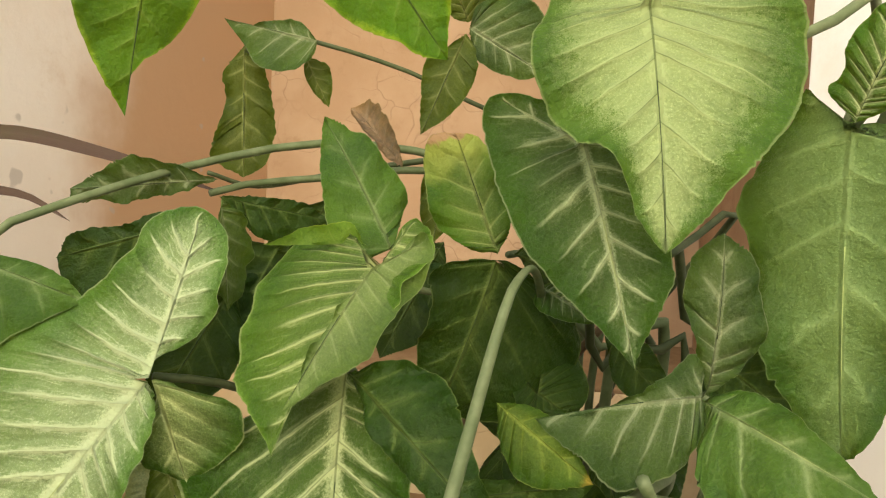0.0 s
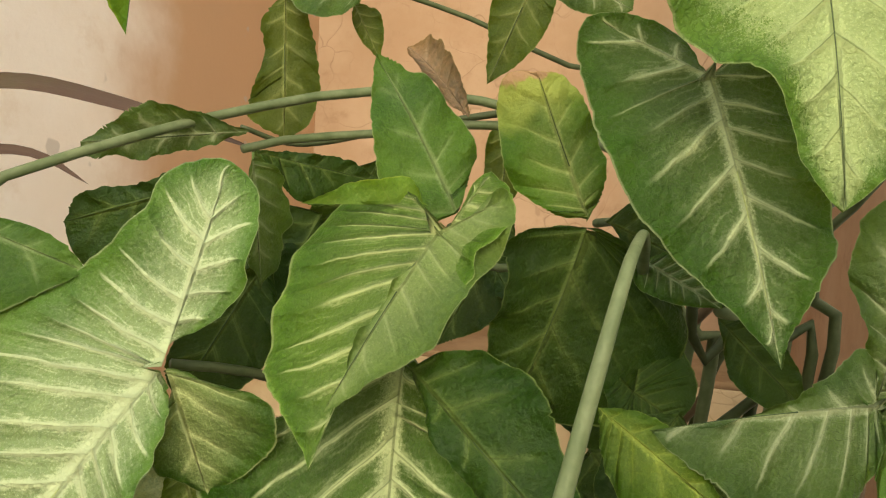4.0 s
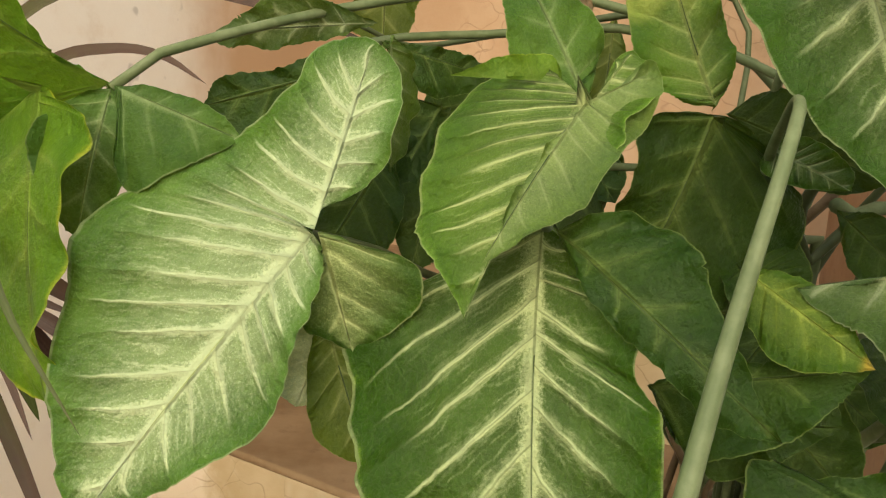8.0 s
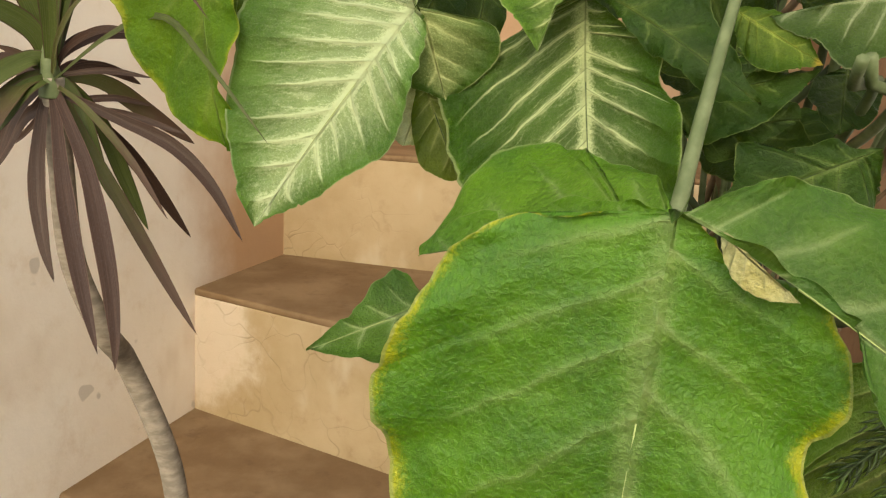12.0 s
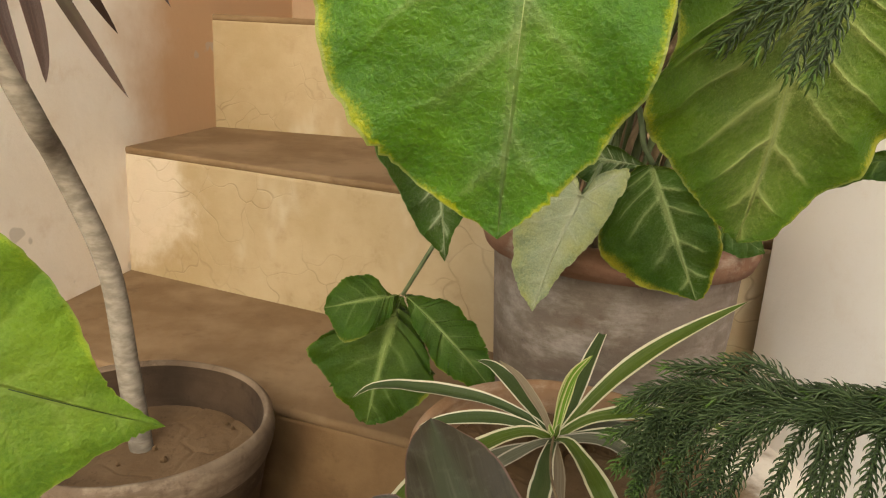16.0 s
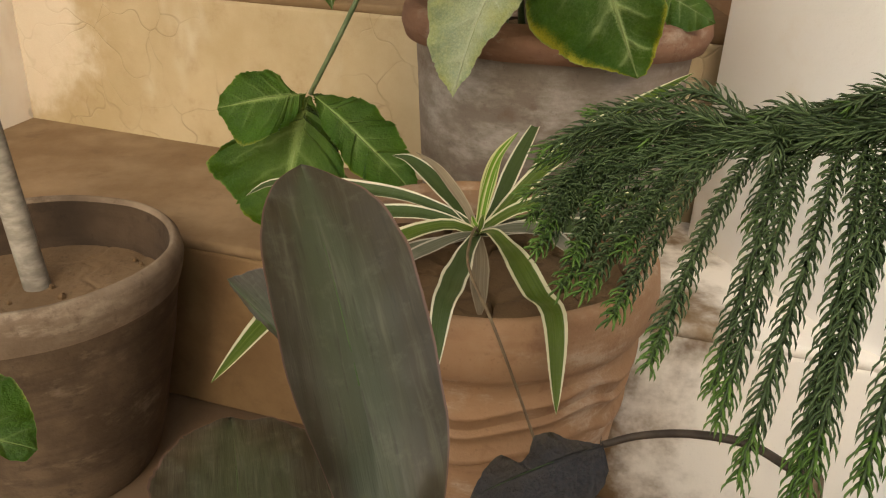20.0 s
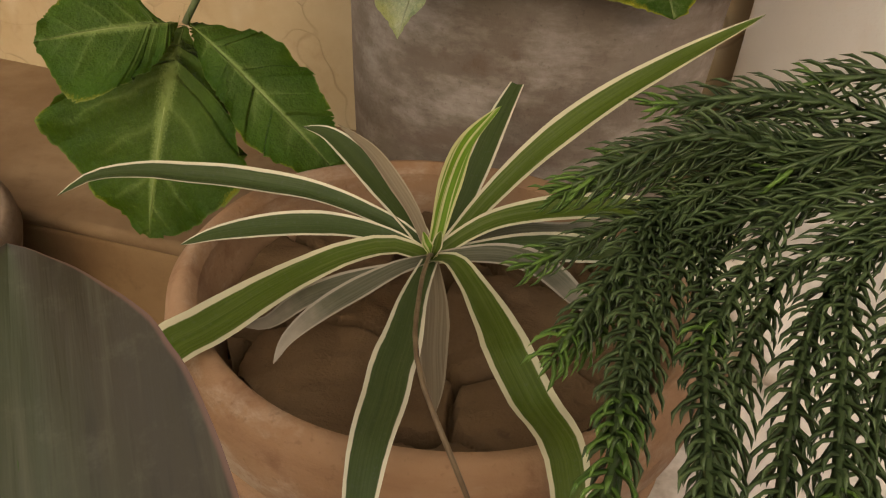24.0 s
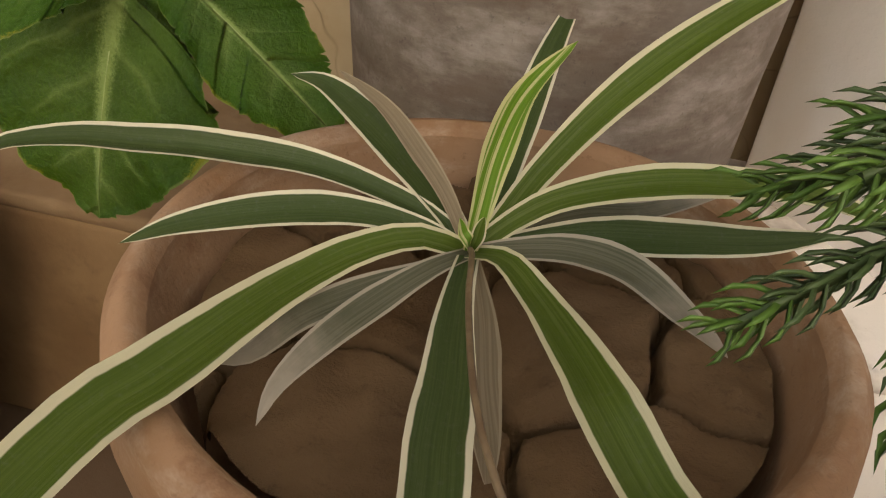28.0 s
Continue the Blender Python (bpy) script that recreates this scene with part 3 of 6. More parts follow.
STEM_BRONZE = stalk("bronze_stalk", (0.045, 0.033, 0.025), (0.080, 0.058, 0.043))
BARK = stalk("pale_bark", (0.21, 0.18, 0.145), (0.34, 0.30, 0.245), 0.85, 45, (1, 1, 2.5))


def needle_material(name, base, other):
    """Waxy needles, each of its own shade."""
    base, other = toned(0.85, base, other)
    m, tree, bsdf = nodes_of(name)
    T = Tree(tree)
    each = T.add("ShaderNodeNewGeometry").outputs["Random Per Island"]
    col = T.mix(each, base, other)
    col = T.mix(T.math("MULTIPLY", T.ramp(T.noise(38, 3, 0.6), 0.45, 0.7), 0.5), col, [c * 0.6 for c in base])
    tree.links.new(col, bsdf.inputs["Base Color"])
    bsdf.inputs["Roughness"].default_value, bsdf.inputs["Specular IOR Level"].default_value = 0.42, 0.3
    return m


PINE = needle_material("pine_needle", (0.040, 0.066, 0.022), (0.092, 0.135, 0.05))
PINE_TIP = needle_material("young_pine_needle", (0.065, 0.13, 0.02), (0.12, 0.21, 0.04))


RIB_PALE = stalk("pale_midrib", (0.34, 0.42, 0.14), (0.42, 0.50, 0.20))
RIB_DARK = stalk("dark_midrib", (0.035, 0.065, 0.016), (0.06, 0.095, 0.026))
PALE_RIB = ("varieg", "vein_dark", "lit", "vee", "speckle", "speckle_y", "yellow_rim", "gray_lit", "plain", "curled", "white")


# ---- building blocks ----
def mesh_ob(name, verts, faces, material, parent=None, label="", smooth=True, uvs=None):
    me = bpy.data.meshes.new(name)
    me.from_pydata([tuple(v) for v in verts], [], faces)
    if smooth:
        me.polygons.foreach_set("use_smooth", [True] * len(me.polygons))
    for layer, values in (uvs or {}).items():
        data = me.uv_layers.new(name=layer).data
        for loop in me.loops:
            data[loop.index].uv = values[loop.vertex_index]
    me.materials.append(material)
    me.update()
    ob = new(name, me)
    ob.parent = parent
    if label:
        tagged(ob, label)
    return ob


def thing(name, label, category, at=(0, 0, 0), group="", kind=""):
    """An Empty at the thing's base; its parts are built in world places and hung under it."""
    ob = new(name)
    ob.location = at
    ob.empty_display_size = 0.02
    return tagged(ob, label, category, group, kind)


def under(part, top):
    part.parent = top
    part.matrix_parent_inverse = Matrix.Translation(top.location).inverted()
    return part


def smooth_line(points, n):
    """n + 1 points evenly spread along a Catmull-Rom line."""
    p = [Vector(q) for q in points]
    p = [2 * p[0] - p[1], *p, 2 * p[-1] - p[-2]]
    fine = []
    for i in range(1, len(p) - 2):
        for k in range(12):
            t = k / 12
            a, b, c, d = p[i - 1:i + 3]
            fine.append(0.5 * (2 * b + (c - a) * t + (2 * a - 5 * b + 4 * c - d) * t * t + (3 * b - a - 3 * c + d) * t ** 3))
    fine.append(p[-2])
    run = [0.0]
    for a, b in zip(fine, fine[1:]):
        run.append(run[-1] + (b - a).length)
    out, j = [], 0
    for k in range(n + 1):
        want = run[-1] * k / n
        while j < len(run) - 2 and run[j + 1] < want:
            j += 1
        f = (want - run[j]) / max(run[j + 1] - run[j], 1e-9)
        out.append(fine[j].lerp(fine[j + 1], min(max(f, 0), 1)))
    return out


def tube(name, points, r0, r1, material, top, sides=8, steps=30, label="", swell=None, squash=1.0):
    """A tapered stalk along a smooth line."""
    line = smooth_line(points, steps)
    verts, faces = [], []
    side = None
    for i, c in enumerate(line):
        d = (line[min(i + 1, steps)] - line[max(i - 1, 0)]).normalized()
        if side is None:
            side = d.orthogonal().normalized()
        side = (side - d * side.dot(d)).normalized()
        other = d.cross(side)
        f = i / steps
        r = r0 + (r1 - r0) * f
        if swell:
            r *= 1 + swell[0] * max(0, 1 - abs(f - swell[1]) / swell[2])
        for k in range(sides):
            a = 2 * math.pi * k / sides
            verts.append(c + side * (math.cos(a) * r) + other * (math.sin(a) * r * squash))
    for i in range(steps):
        for k in range(sides):
            faces.append((i * sides + k, i * sides + (k + 1) % sides, (i + 1) * sides + (k + 1) % sides, (i + 1) * sides + k))
    faces.append(tuple(range(sides))[::-1])
    faces.append(tuple(steps * sides + k for k in range(sides)))
    return under(mesh_ob(name, verts, faces, material, None, label), top)


def blade(top, kind, base, tip, face, one, two, bend=0.0, curl=0.0, wave=0.028, lean=0.85, label="", name="leaf", seed=0, ragged=0.016, fold=0.07):
    """A leaf blade. base and tip: the ends of its midrib; face: which way its upper side looks; one, two: the margins of its halves from base to tip,
    (along, across) in lengths of the midrib; bend: how far the midrib arches towards its face; curl: how far the margins rise; fold: how
    steeply both halves rise from the midrib."""
    base, tip = Vector(base), Vector(tip)
    length = (tip - base).length
    ax = (tip - base) / length
    n = Vector(face)
    n = (n - ax * n.dot(ax)).normalized()
    ay = n.cross(ax)
    na, nu = (104, 14) if length > 0.09 else (60, 9)
    verts, faces, vein, place, along = [], [], [], [], []
    broad = max(abs(y) for x, y in (*one, *two)) + 0.05

    def lift(x, y, u, a):
        k = bend * 4 * x * (1 - x) if 0 < x < 1 else bend * 2.5 * (x if x < 0 else 1 - x)
        k += fold * (math.sqrt(y * y + 0.0016) - 0.04)
        k += curl * min(1.0, abs(y) / broad) ** 2 * min(1.0, 4 * a * (1 - a) + 0.25)
        k += wave * u ** 1.5 * math.sin(19 * a + seed * 1.7 + (2 if y > 0 else 0)) * min(1, 5 * (1 - a), 6 * a)
        k += 0.4 * wave * u * u * math.sin(47 * a + seed) * min(1, 5 * (1 - a), 6 * a)
        return k + 0.065 * noise.noise((3 * x + seed, 3 * y, seed * 0.37)) * u + 0.022 * noise.noise((9 * x + seed, 9 * y, seed * 0.7)) * u

    for half, rows in enumerate((one, two)):
        line = smooth_line([(0.0, 0.0, 0.0), *[(x, y, 0) for x, y in rows], (1.0, 0.0, 0.0)], na)
        arc = [0.0]
        for i in range(na):
            arc.append(arc[-1] + (line[i + 1] - line[i]).length)
        for i in range(3, na - 3):
            out = (line[i + 1] - line[i - 1]).orthogonal().normalized()
            line[i] = line[i] + out * (ragged * (noise.noise((arc[i] * 9, seed, half)) + 0.7 * noise.noise((arc[i] * 26, seed, half + 5))))
        first, reach = len(verts), 0.0
        roots = [min(max(m.x - lean * min(max(0.3 + m.x, 0.3), 1.0) * abs(m.y), 0.0), 1.0) for m in line]
        ear = min(range(na // 2), key=lambda i: line[i].x - 0.25 * abs(line[i].y))
        back = max(i for i, r in enumerate(roots) if r == 0.0 and i < na)
        eared = ear > 2 and line[ear].x < -0.06 and back - ear > 2
        for i, m in enumerate(line):
            a = i / na
            reach = max(reach, roots[i])
            inner = Vector((reach, 0, 0))
            if eared and i <= back:
                f = i / ear if i <= ear else max(0.0, 1 - (i - ear) / (0.8 * (back - ear)))
                inner = line[ear] * (0.84 * f)
            for k in range(nu + 1):
                u = k / nu
                q = inner.lerp(m, u)
                x, y = q.x, q.y + 0.06 * (m.y - inner.y) * math.sin(math.pi * u)
                verts.append(base + length * (ax * x + ay * y + n * lift(x, y, u, a)))
                vein.append((arc[i], u))
                place.append((x * length * 8, y * length * 8))
                along.append((x, y))
        for i in range(na):
            for k in range(nu):
                q = first + i * (nu + 1) + k
                f = (q, q + 1, q + nu + 2, q + nu + 1)
                faces.append(f if half else f[::-1])
    leaf = under(mesh_ob(name, verts, faces, LEAF[kind], None, label, uvs={"vein": vein, "blade": place, "along": along}), top)
    if length > 0.07 and kind not in ("curled", "plain", "flap"):
        rib = [base + length * (ax * x + n * (lift(x, 0.0, 0.0, 0.5) - 0.001)) for x in (0.36, 0.52, 0.68, 0.82, 0.96)]
        pale = kind in PALE_RIB
        tube("midrib", rib, 0.0003 + 0.0009 * length, 0.00012, RIB_PALE if pale else RIB_DARK, leaf, 5, 12)
    return leaf


def strap(top, kind, points, width, fold=0.25, hint=(0, -0.5, 1), widest=0.45, twist=0.0, label="", name="leaf"):
    """A narrow arching leaf along a smooth line, folded along its middle; widest: where along it."""
    n, half = 26, 4
    line = smooth_line(points, n)
    verts, faces, vein, place = [], [], [], []
    run = 0.0
    for i, c in enumerate(line):
        d = (line[min(i + 1, n)] - line[max(i - 1, 0)]).normalized()
        f = i / n
        run += (line[i] - line[i - 1]).length if i else 0
        side = d.cross(Vector(hint)).normalized()
        up = side.cross(d)
        if twist:
            side, up = side * math.cos(twist * f) + up * math.sin(twist * f), up * math.cos(twist * f) - side * math.sin(twist * f)
        w = 0.5 * width * (min(1, 0.45 + 0.55 * f / widest) if f < widest else (1 - ((f - widest) / (1 - widest)) ** 2.2) ** 0.8 + 0.01)
        for k in range(-half, half + 1):
            u = k / half
            rise = w * fold * (abs(u) ** 1.2 - 0.4) + 0.03 * w * math.sin(9 * f + u * 2)
            verts.append(c + side * (u * w) + up * rise)
            vein.append((f, u + 1))
            place.append((run * 8, u * w * 8))
    row = 2 * half + 1
    for i in range(n):
        for k in range(2 * half):
            q = i * row + k
            faces.append((q, q + 1, q + row + 1, q + row))
    return under(mesh_ob(name, verts, faces, STRAP[kind], None, label, uvs={"vein": vein, "blade": place}), top)


def branchlet(top, points, r=0.0014, needle=0.0125, step=0.00085, name="branchlet", young=0.12, seed=0):
    """A drooping twig set all round with small curved needles; the young ones at its tip are paler."""
    rnd = random.Random(seed)
    probe = smooth_line(points, 40)
    length = sum((b - a).length for a, b in zip(probe, probe[1:]))
    n = max(int(length / step), 20)
    line = smooth_line(points, n)
    verts, faces, tints = [], [], []

    def quad_ring(c, s, o, rr):
        first = len(verts)
        for k in range(3):
            a = 2 * math.pi * k / 3
            verts.append(c + s * (math.cos(a) * rr) + o * (math.sin(a) * rr))
        return first

    twist = rnd.random() * 6
    last = None
    for i, c in enumerate(line):
        d = (line[min(i + 1, n)] - line[max(i - 1, 0)]).normalized()
        s = d.orthogonal().normalized()
        o = d.cross(s)
        if i % 6 == 0:
            ring = quad_ring(c, s, o, r)
            if last is not None:
                for k in range(3):
                    faces.append((last + k, last + (k + 1) % 3, ring + (k + 1) % 3, ring + k))
                    tints.append(0)
            last = ring
        f = i / n
        twist += 2.399963
        out = s * math.cos(twist) + o * math.sin(twist)
        size = needle * rnd.uniform(0.8, 1.1) * (1.0 if f < 0.93 else 0.75)
        p0 = c + out * r * 0.6
        p1 = p0 + (out * 0.66 + d * 0.62) * size * 0.42
        p2 = p1 + (out * 0.42 + d * 0.82) * size * 0.36
        p3 = p2 + (out * 0.06 + d * 0.95) * size * 0.30
        across = d.cross(out)
        thick = 0.00078
        a = quad_ring(p0, across, d, thick)
        b = quad_ring(p1, across, d, thick * 1.05)
        e = quad_ring(p2, across, (d - out).normalized(), thick * 0.85)
        verts.append(p3)
        tipv = len(verts) - 1
        pale = 1 if f > 1 - young else 0
        for k in range(3):
            faces.append((a + k, a + (k + 1) % 3, b + (k + 1) % 3, b + k))
            faces.append((b + k, b + (k + 1) % 3, e + (k + 1) % 3, e + k))
            faces.append((e + k, e + (k + 1) % 3, tipv))
            tints += [pale, pale, pale]
    ob = mesh_ob(name, verts, faces, PINE, None)
    ob.data.materials.append(PINE_TIP)
    ob.data.polygons.foreach_set("material_index", tints)
    return under(ob, top)


def lathe(name, profile, centre, material, top, sides=72, label="", rough=0.0, capped=True, swag=None):
    """A turned body from (radius, height) pairs; swag: (lowest, highest, depth) of a belt whose bands hang in waves."""
    verts, faces = [], []
    for r, h in profile:
        for k in range(sides):
            a = 2 * math.pi * k / sides
            w = 1 + rough * noise.noise((math.cos(a) * 1.5 + centre[0] * 9, math.sin(a) * 1.5, h * 14))
            if swag and swag[0] < h < swag[1]:
                h_at = h + swag[2] * (math.sin(5 * a + 1.0) + 0.4 * math.sin(11 * a)) * min(1.0, (h - swag[0]) / 0.02, (swag[1] - h) / 0.02)
            else:
                h_at = h
            verts.append((centre[0] + r * w * math.cos(a), centre[1] + r * w * math.sin(a), centre[2] + h_at + rough * 0.15 * noise.noise((math.cos(a) * 2, math.sin(a) * 2, 7 + centre[1]))))
    for i in range(len(profile) - 1):
        for k in range(sides):
            faces.append((i * sides + k, i * sides + (k + 1) % sides, (i + 1) * sides + (k + 1) % sides, (i + 1) * sides + k))
    if capped and profile[0][0] > 0.002:
        faces.append(tuple(range(sides))[::-1])
    last = (len(profile) - 1) * sides
    if capped and profile[-1][0] > 0.002:
        faces.append(tuple(last + k for k in range(sides)))
    return under(mesh_ob(name, verts, faces, material, None, label), top)


def prism(name, outline, z0, z1, material, label, category="", bevel=0.012, cuts=0):
    """An upright block over a plan outline, with worn rounded edges."""
    bm = bmesh.new()
    low = [bm.verts.new((x, y, z0)) for x, y in outline]
    bm.faces.new(low)
    up = bmesh.ops.extrude_face_region(bm, geom=bm.faces[:])["geom"]
    bmesh.ops.translate(bm, verts=[g for g in up if isinstance(g, bmesh.types.BMVert)], vec=(0, 0, z1 - z0))
    bmesh.ops.recalc_face_normals(bm, faces=bm.faces)
    if bevel:
        bmesh.ops.bevel(bm, geom=[e for e in bm.edges if e.calc_face_angle(0) > 0.5], offset=bevel, segments=3, profile=0.6, affect="EDGES", clamp_overlap=True)
    if cuts:
        bmesh.ops.subdivide_edges(bm, edges=[e for e in bm.edges if e.calc_length() > 0.12], cuts=cuts, use_grid_fill=True)
    for v in bm.verts:
        v.co += Vector((0.006, 0.006, 0.004)) * noise.noise(v.co * 4.0)
    me = bpy.data.meshes.new(name)
    bm.to_mesh(me)
    bm.free()
    me.polygons.foreach_set("use_smooth", [True] * len(me.polygons))
    me.materials.append(material)
    ob = new(name, me)
    return tagged(ob, label, category, kind="structure")


# ---- the setting ----
# The left wall runs along WAY; the steps butt against it and fan out to its right.
WAY = Vector((0.223, 0.975))
ALONG = Vector((0.91, -0.415))


def wall_at(y):
    return -0.812 + (y - 0.96) * 0.2287


ground = prism("ground", [(-6, -6), (6, -6), (6, 6), (-6, 6)], -0.2, 0.0, FLOOR, "brown cement floor, stained and dusty", "floor", 0.0)
wall_left = prism("wall_left", [(wall_at(0.6), 0.6), (wall_at(4), 4), (wall_at(4) - 0.25, 4), (wall_at(0.6) - 0.25, 0.6)], 0.0, 3.0, WALL,
                  "off-white limewashed wall, stained tan beside the steps", "wall", 0.01)


def step_block(name, y_front, y_back, z1, slope_front, label, face=None, top=None):
    """One tread with its riser: front edge from the left wall outwards, reaching well under the next step."""
    x0 = wall_at(y_front) - 0.02
    far = 1.75
    pts = [(x0, y_front), (x0 + far, y_front + far * slope_front), (x0 + far, y_back + 1.6), (wall_at(y_back + 1.6) - 0.02, y_back + 1.6)]
    body = prism(name, pts, 0.0, z1 - 0.012, face or RISER, label, "step", 0.008, 1)
    slab = prism("tread", pts, z1 - 0.016, z1, top or TREAD, "", "", 0.007)
    for k in ("category", "kind"):
        if k in slab:
            del slab[k]
    slab.parent = body
    return body


step_1 = step_block("step_1", 0.996, 1.37, 0.263, -0.405, "brown cement step, riser darkened for shade, whitish beside the wall end", RISER_LOW, TREAD_LOW)
step_2 = step_block("step_2", 1.370, 1.73, 0.526, -0.470, "yellow limewashed masonry step with cracked riser and brown tread")
step_3 = step_block("step_3", 1.735, 2.1, 0.80, -0.20, "yellow limewashed masonry step below the landing")
wall_back = prism("wall_back", [(-1.2, 2.25), (3.5, 1.95), (3.5, 2.2), (-1.2, 2.5)], 0.0, 3.0, BACK, "tan limewashed back wall above the steps", "wall", 0.01)
NEAR, CORNER = Vector((0.450, 0.470)), Vector((0.378, 0.792))
OUT = Vector((0.89, -0.456))
pier_far = NEAR + OUT * 0.9
turn = [(CORNER - NEAR) * 0.30 * (1 - f / 16) ** 2 + OUT * 0.10 * (f / 16) ** 2 + NEAR for f in range(17)]
wall_right = prism("wall_right", [*[tuple(p) for p in turn], tuple(pier_far), tuple(pier_far + WAY * 0.5), tuple(CORNER)], 0.0, 3.0, WHITE,
                   "white limewashed wall end beside the steps", "wall", 0.003)
side = CORNER + Vector((0.045, -0.02))
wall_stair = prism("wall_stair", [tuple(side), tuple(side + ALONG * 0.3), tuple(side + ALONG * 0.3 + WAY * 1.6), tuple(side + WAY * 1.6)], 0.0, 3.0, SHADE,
                   "plastered side wall of the stair, its shade painted brown", "wall", 0.008)
# Out of view: a slab added to keep the overhead sky off the upper steps.
ceiling = prism("ceiling", [(-2.2, 1.35), (4, 1.35), (4, 4), (-2.2, 4)], 2.75, 2.9, WHITE, "unseen slab added to hold back light from above", "ceiling", 0.0)
# Low wall behind the viewpoint, added only to shade the pots and floor.
shade_wall = prism("wall_front", [(-0.55, -1.1), (1.2, -1.1), (1.2, -0.95), (-0.55, -0.95)], 0.0, 1.2, WHITE, "unseen low wall added to keep light off the low pots", "wall", 0.012)


# ---- pots ----
def ridge(profile, at, height, out):
    """Adds a raised turned band to a pot's profile at a height."""
    lo = max(i for i, p in enumerate(profile[:10]) if p[1] < at)
    r = profile[lo][0] + (profile[lo + 1][0] - profile[lo][0]) * (at - profile[lo][1]) / max(profile[lo + 1][1] - profile[lo][1], 1e-6)
    profile[lo + 1:lo + 1] = [(r - 0.001, at - height), (r + out, at - height * 0.4), (r + out, at + height * 0.4), (r - 0.001, at + height)]


def pot(label, centre, height, r_top, r_foot, material, rim=0.035, lip=0.012, soil=0.05, soil_mat=None, group="flower pots", wall=0.016, clods=12.0, cracked=1.0, bands=(), swag=None, lining=None, lumps=0, rim_mat=None, rim_label="reddish worn rim", lip_mat=None):
    """A turned clay pot with a thick rolled rim, and the soil in it."""
    top = thing("flower_pot", label, "pot", centre, group)
    c, h = centre, height
    neck = r_top - lip
    outer = [(r_foot * 0.96, 0.0), (r_foot, 0.006)]
    for k in range(1, 9):
        f = k / 9
        outer.append((r_foot + (neck - r_foot) * f ** 0.85, (h - rim) * f))
    outer += [(neck, h - rim - 0.006), (neck + lip * 0.55, h - rim), (r_top, h - rim + 0.008), (r_top + 0.002, h - rim * 0.5), (r_top - 0.001, h - 0.006),
              (r_top - 0.006, h), (r_top - wall * 0.7, h + 0.001), (r_top - wall, h - 0.006)]
    for at, high, out in bands:
        ridge(outer, at, high, out)
    if lip_mat:
        lathe("rim", outer[-8:], c, lip_mat, top, 96, "dusty paler rim", 0.014, capped=False)
        outer = outer[:-7]
    lathe("body", outer, c, material, top, 96, rough=0.014, capped=False, swag=swag)
    lathe("lining", [(r_top - wall, h - 0.006), (neck - wall, h - rim), (neck - wall - 0.004, h - soil - 0.03), (0.003, h - soil - 0.035)], c, lining or CLAY_INNER, top, 96, "inner wall", 0.014, capped=False)
    lathe("foot", [(0.003, 0.001), (r_foot * 0.96, 0.0005)], c, material, top, 48, capped=False)
    if rim_mat:
        lathe("rim", [(neck - 0.004, h - rim - 0.004), (r_top + 0.004, h - rim - 0.002), (r_top + 0.009, h - rim * 0.5), (r_top + 0.006, h + 0.004),
                      (r_top - 0.006, h + 0.007), (neck - wall - 0.002, h + 0.002), (neck - wall - 0.004, h - rim)], c, rim_mat, top, 80, rim_label, 0.02, capped=False)
    ground_r = neck - wall - 0.002
    verts, faces = [], []
    cells = 130
    for i in range(cells + 1):
        for k in range(cells + 1):
            x, y = (2 * i / cells - 1) * ground_r, (2 * k / cells - 1) * ground_r
            r = math.hypot(x, y)
            if r > ground_r:
                x, y, r = x * ground_r / r, y * ground_r / r, ground_r
            wx, wy = x + 0.014 * noise.noise((x * 30, y * 30, 1)), y + 0.014 * noise.noise((x * 30, y * 30, 8))
            near = noise.voronoi((wx * clods + c[0], wy * clods, 0.3))[0]
            gap = min((near[1] - near[0]) / 0.07, 1.0)
            z = (0.002 + 0.007 * cracked) * noise.noise((x * 13 + c[0], y * 13, 3)) + (0.001 + 0.003 * cracked) * noise.noise((x * 60, y * 60, 5)) - 0.022 * (1 - gap) ** 1.2 * cracked
            verts.append((c[0] + x, c[1] + y, c[2] + h - soil + z))
    for i in range(cells):
        for k in range(cells):
            q = i * (cells + 1) + k
            faces.append((q, q + cells + 1, q + cells + 2, q + 1))
    under(mesh_ob("soil", verts, faces, soil_mat or SOIL, None, "dry cracked soil"), top)
    rnd = random.Random(int(c[0] * 1000) + 7)
    for _ in range(lumps):
        a, far, size = rnd.uniform(0, 6.28), ground_r * rnd.choice((0.2, 0.9, 0.93, 0.95)) * rnd.uniform(0.9, 1.0), rnd.uniform(0.002, 0.006)
        spot = Vector((c[0] + far * math.cos(a), c[1] + far * math.sin(a), c[2] + h - soil + size * 0.4))
        pts = [(0, 0, 1), *[(math.cos(k * 1.2566), math.sin(k * 1.2566), z) for z in (0.45, -0.45) for k in range(5)], (0, 0, -1)]
        pts = [spot + Vector(p) * size * rnd.uniform(0.6, 1.2) for p in pts]
        sides = [(0, 1 + k, 1 + (k + 1) % 5) for k in range(5)] + [(1 + k, 6 + k, 6 + (k + 1) % 5, 1 + (k + 1) % 5) for k in range(5)] + [(11, 6 + (k + 1) % 5, 6 + k) for k in range(5)]
        under(mesh_ob("clod", pts, sides, SOIL_DARK, None, smooth=False), top)
    return top


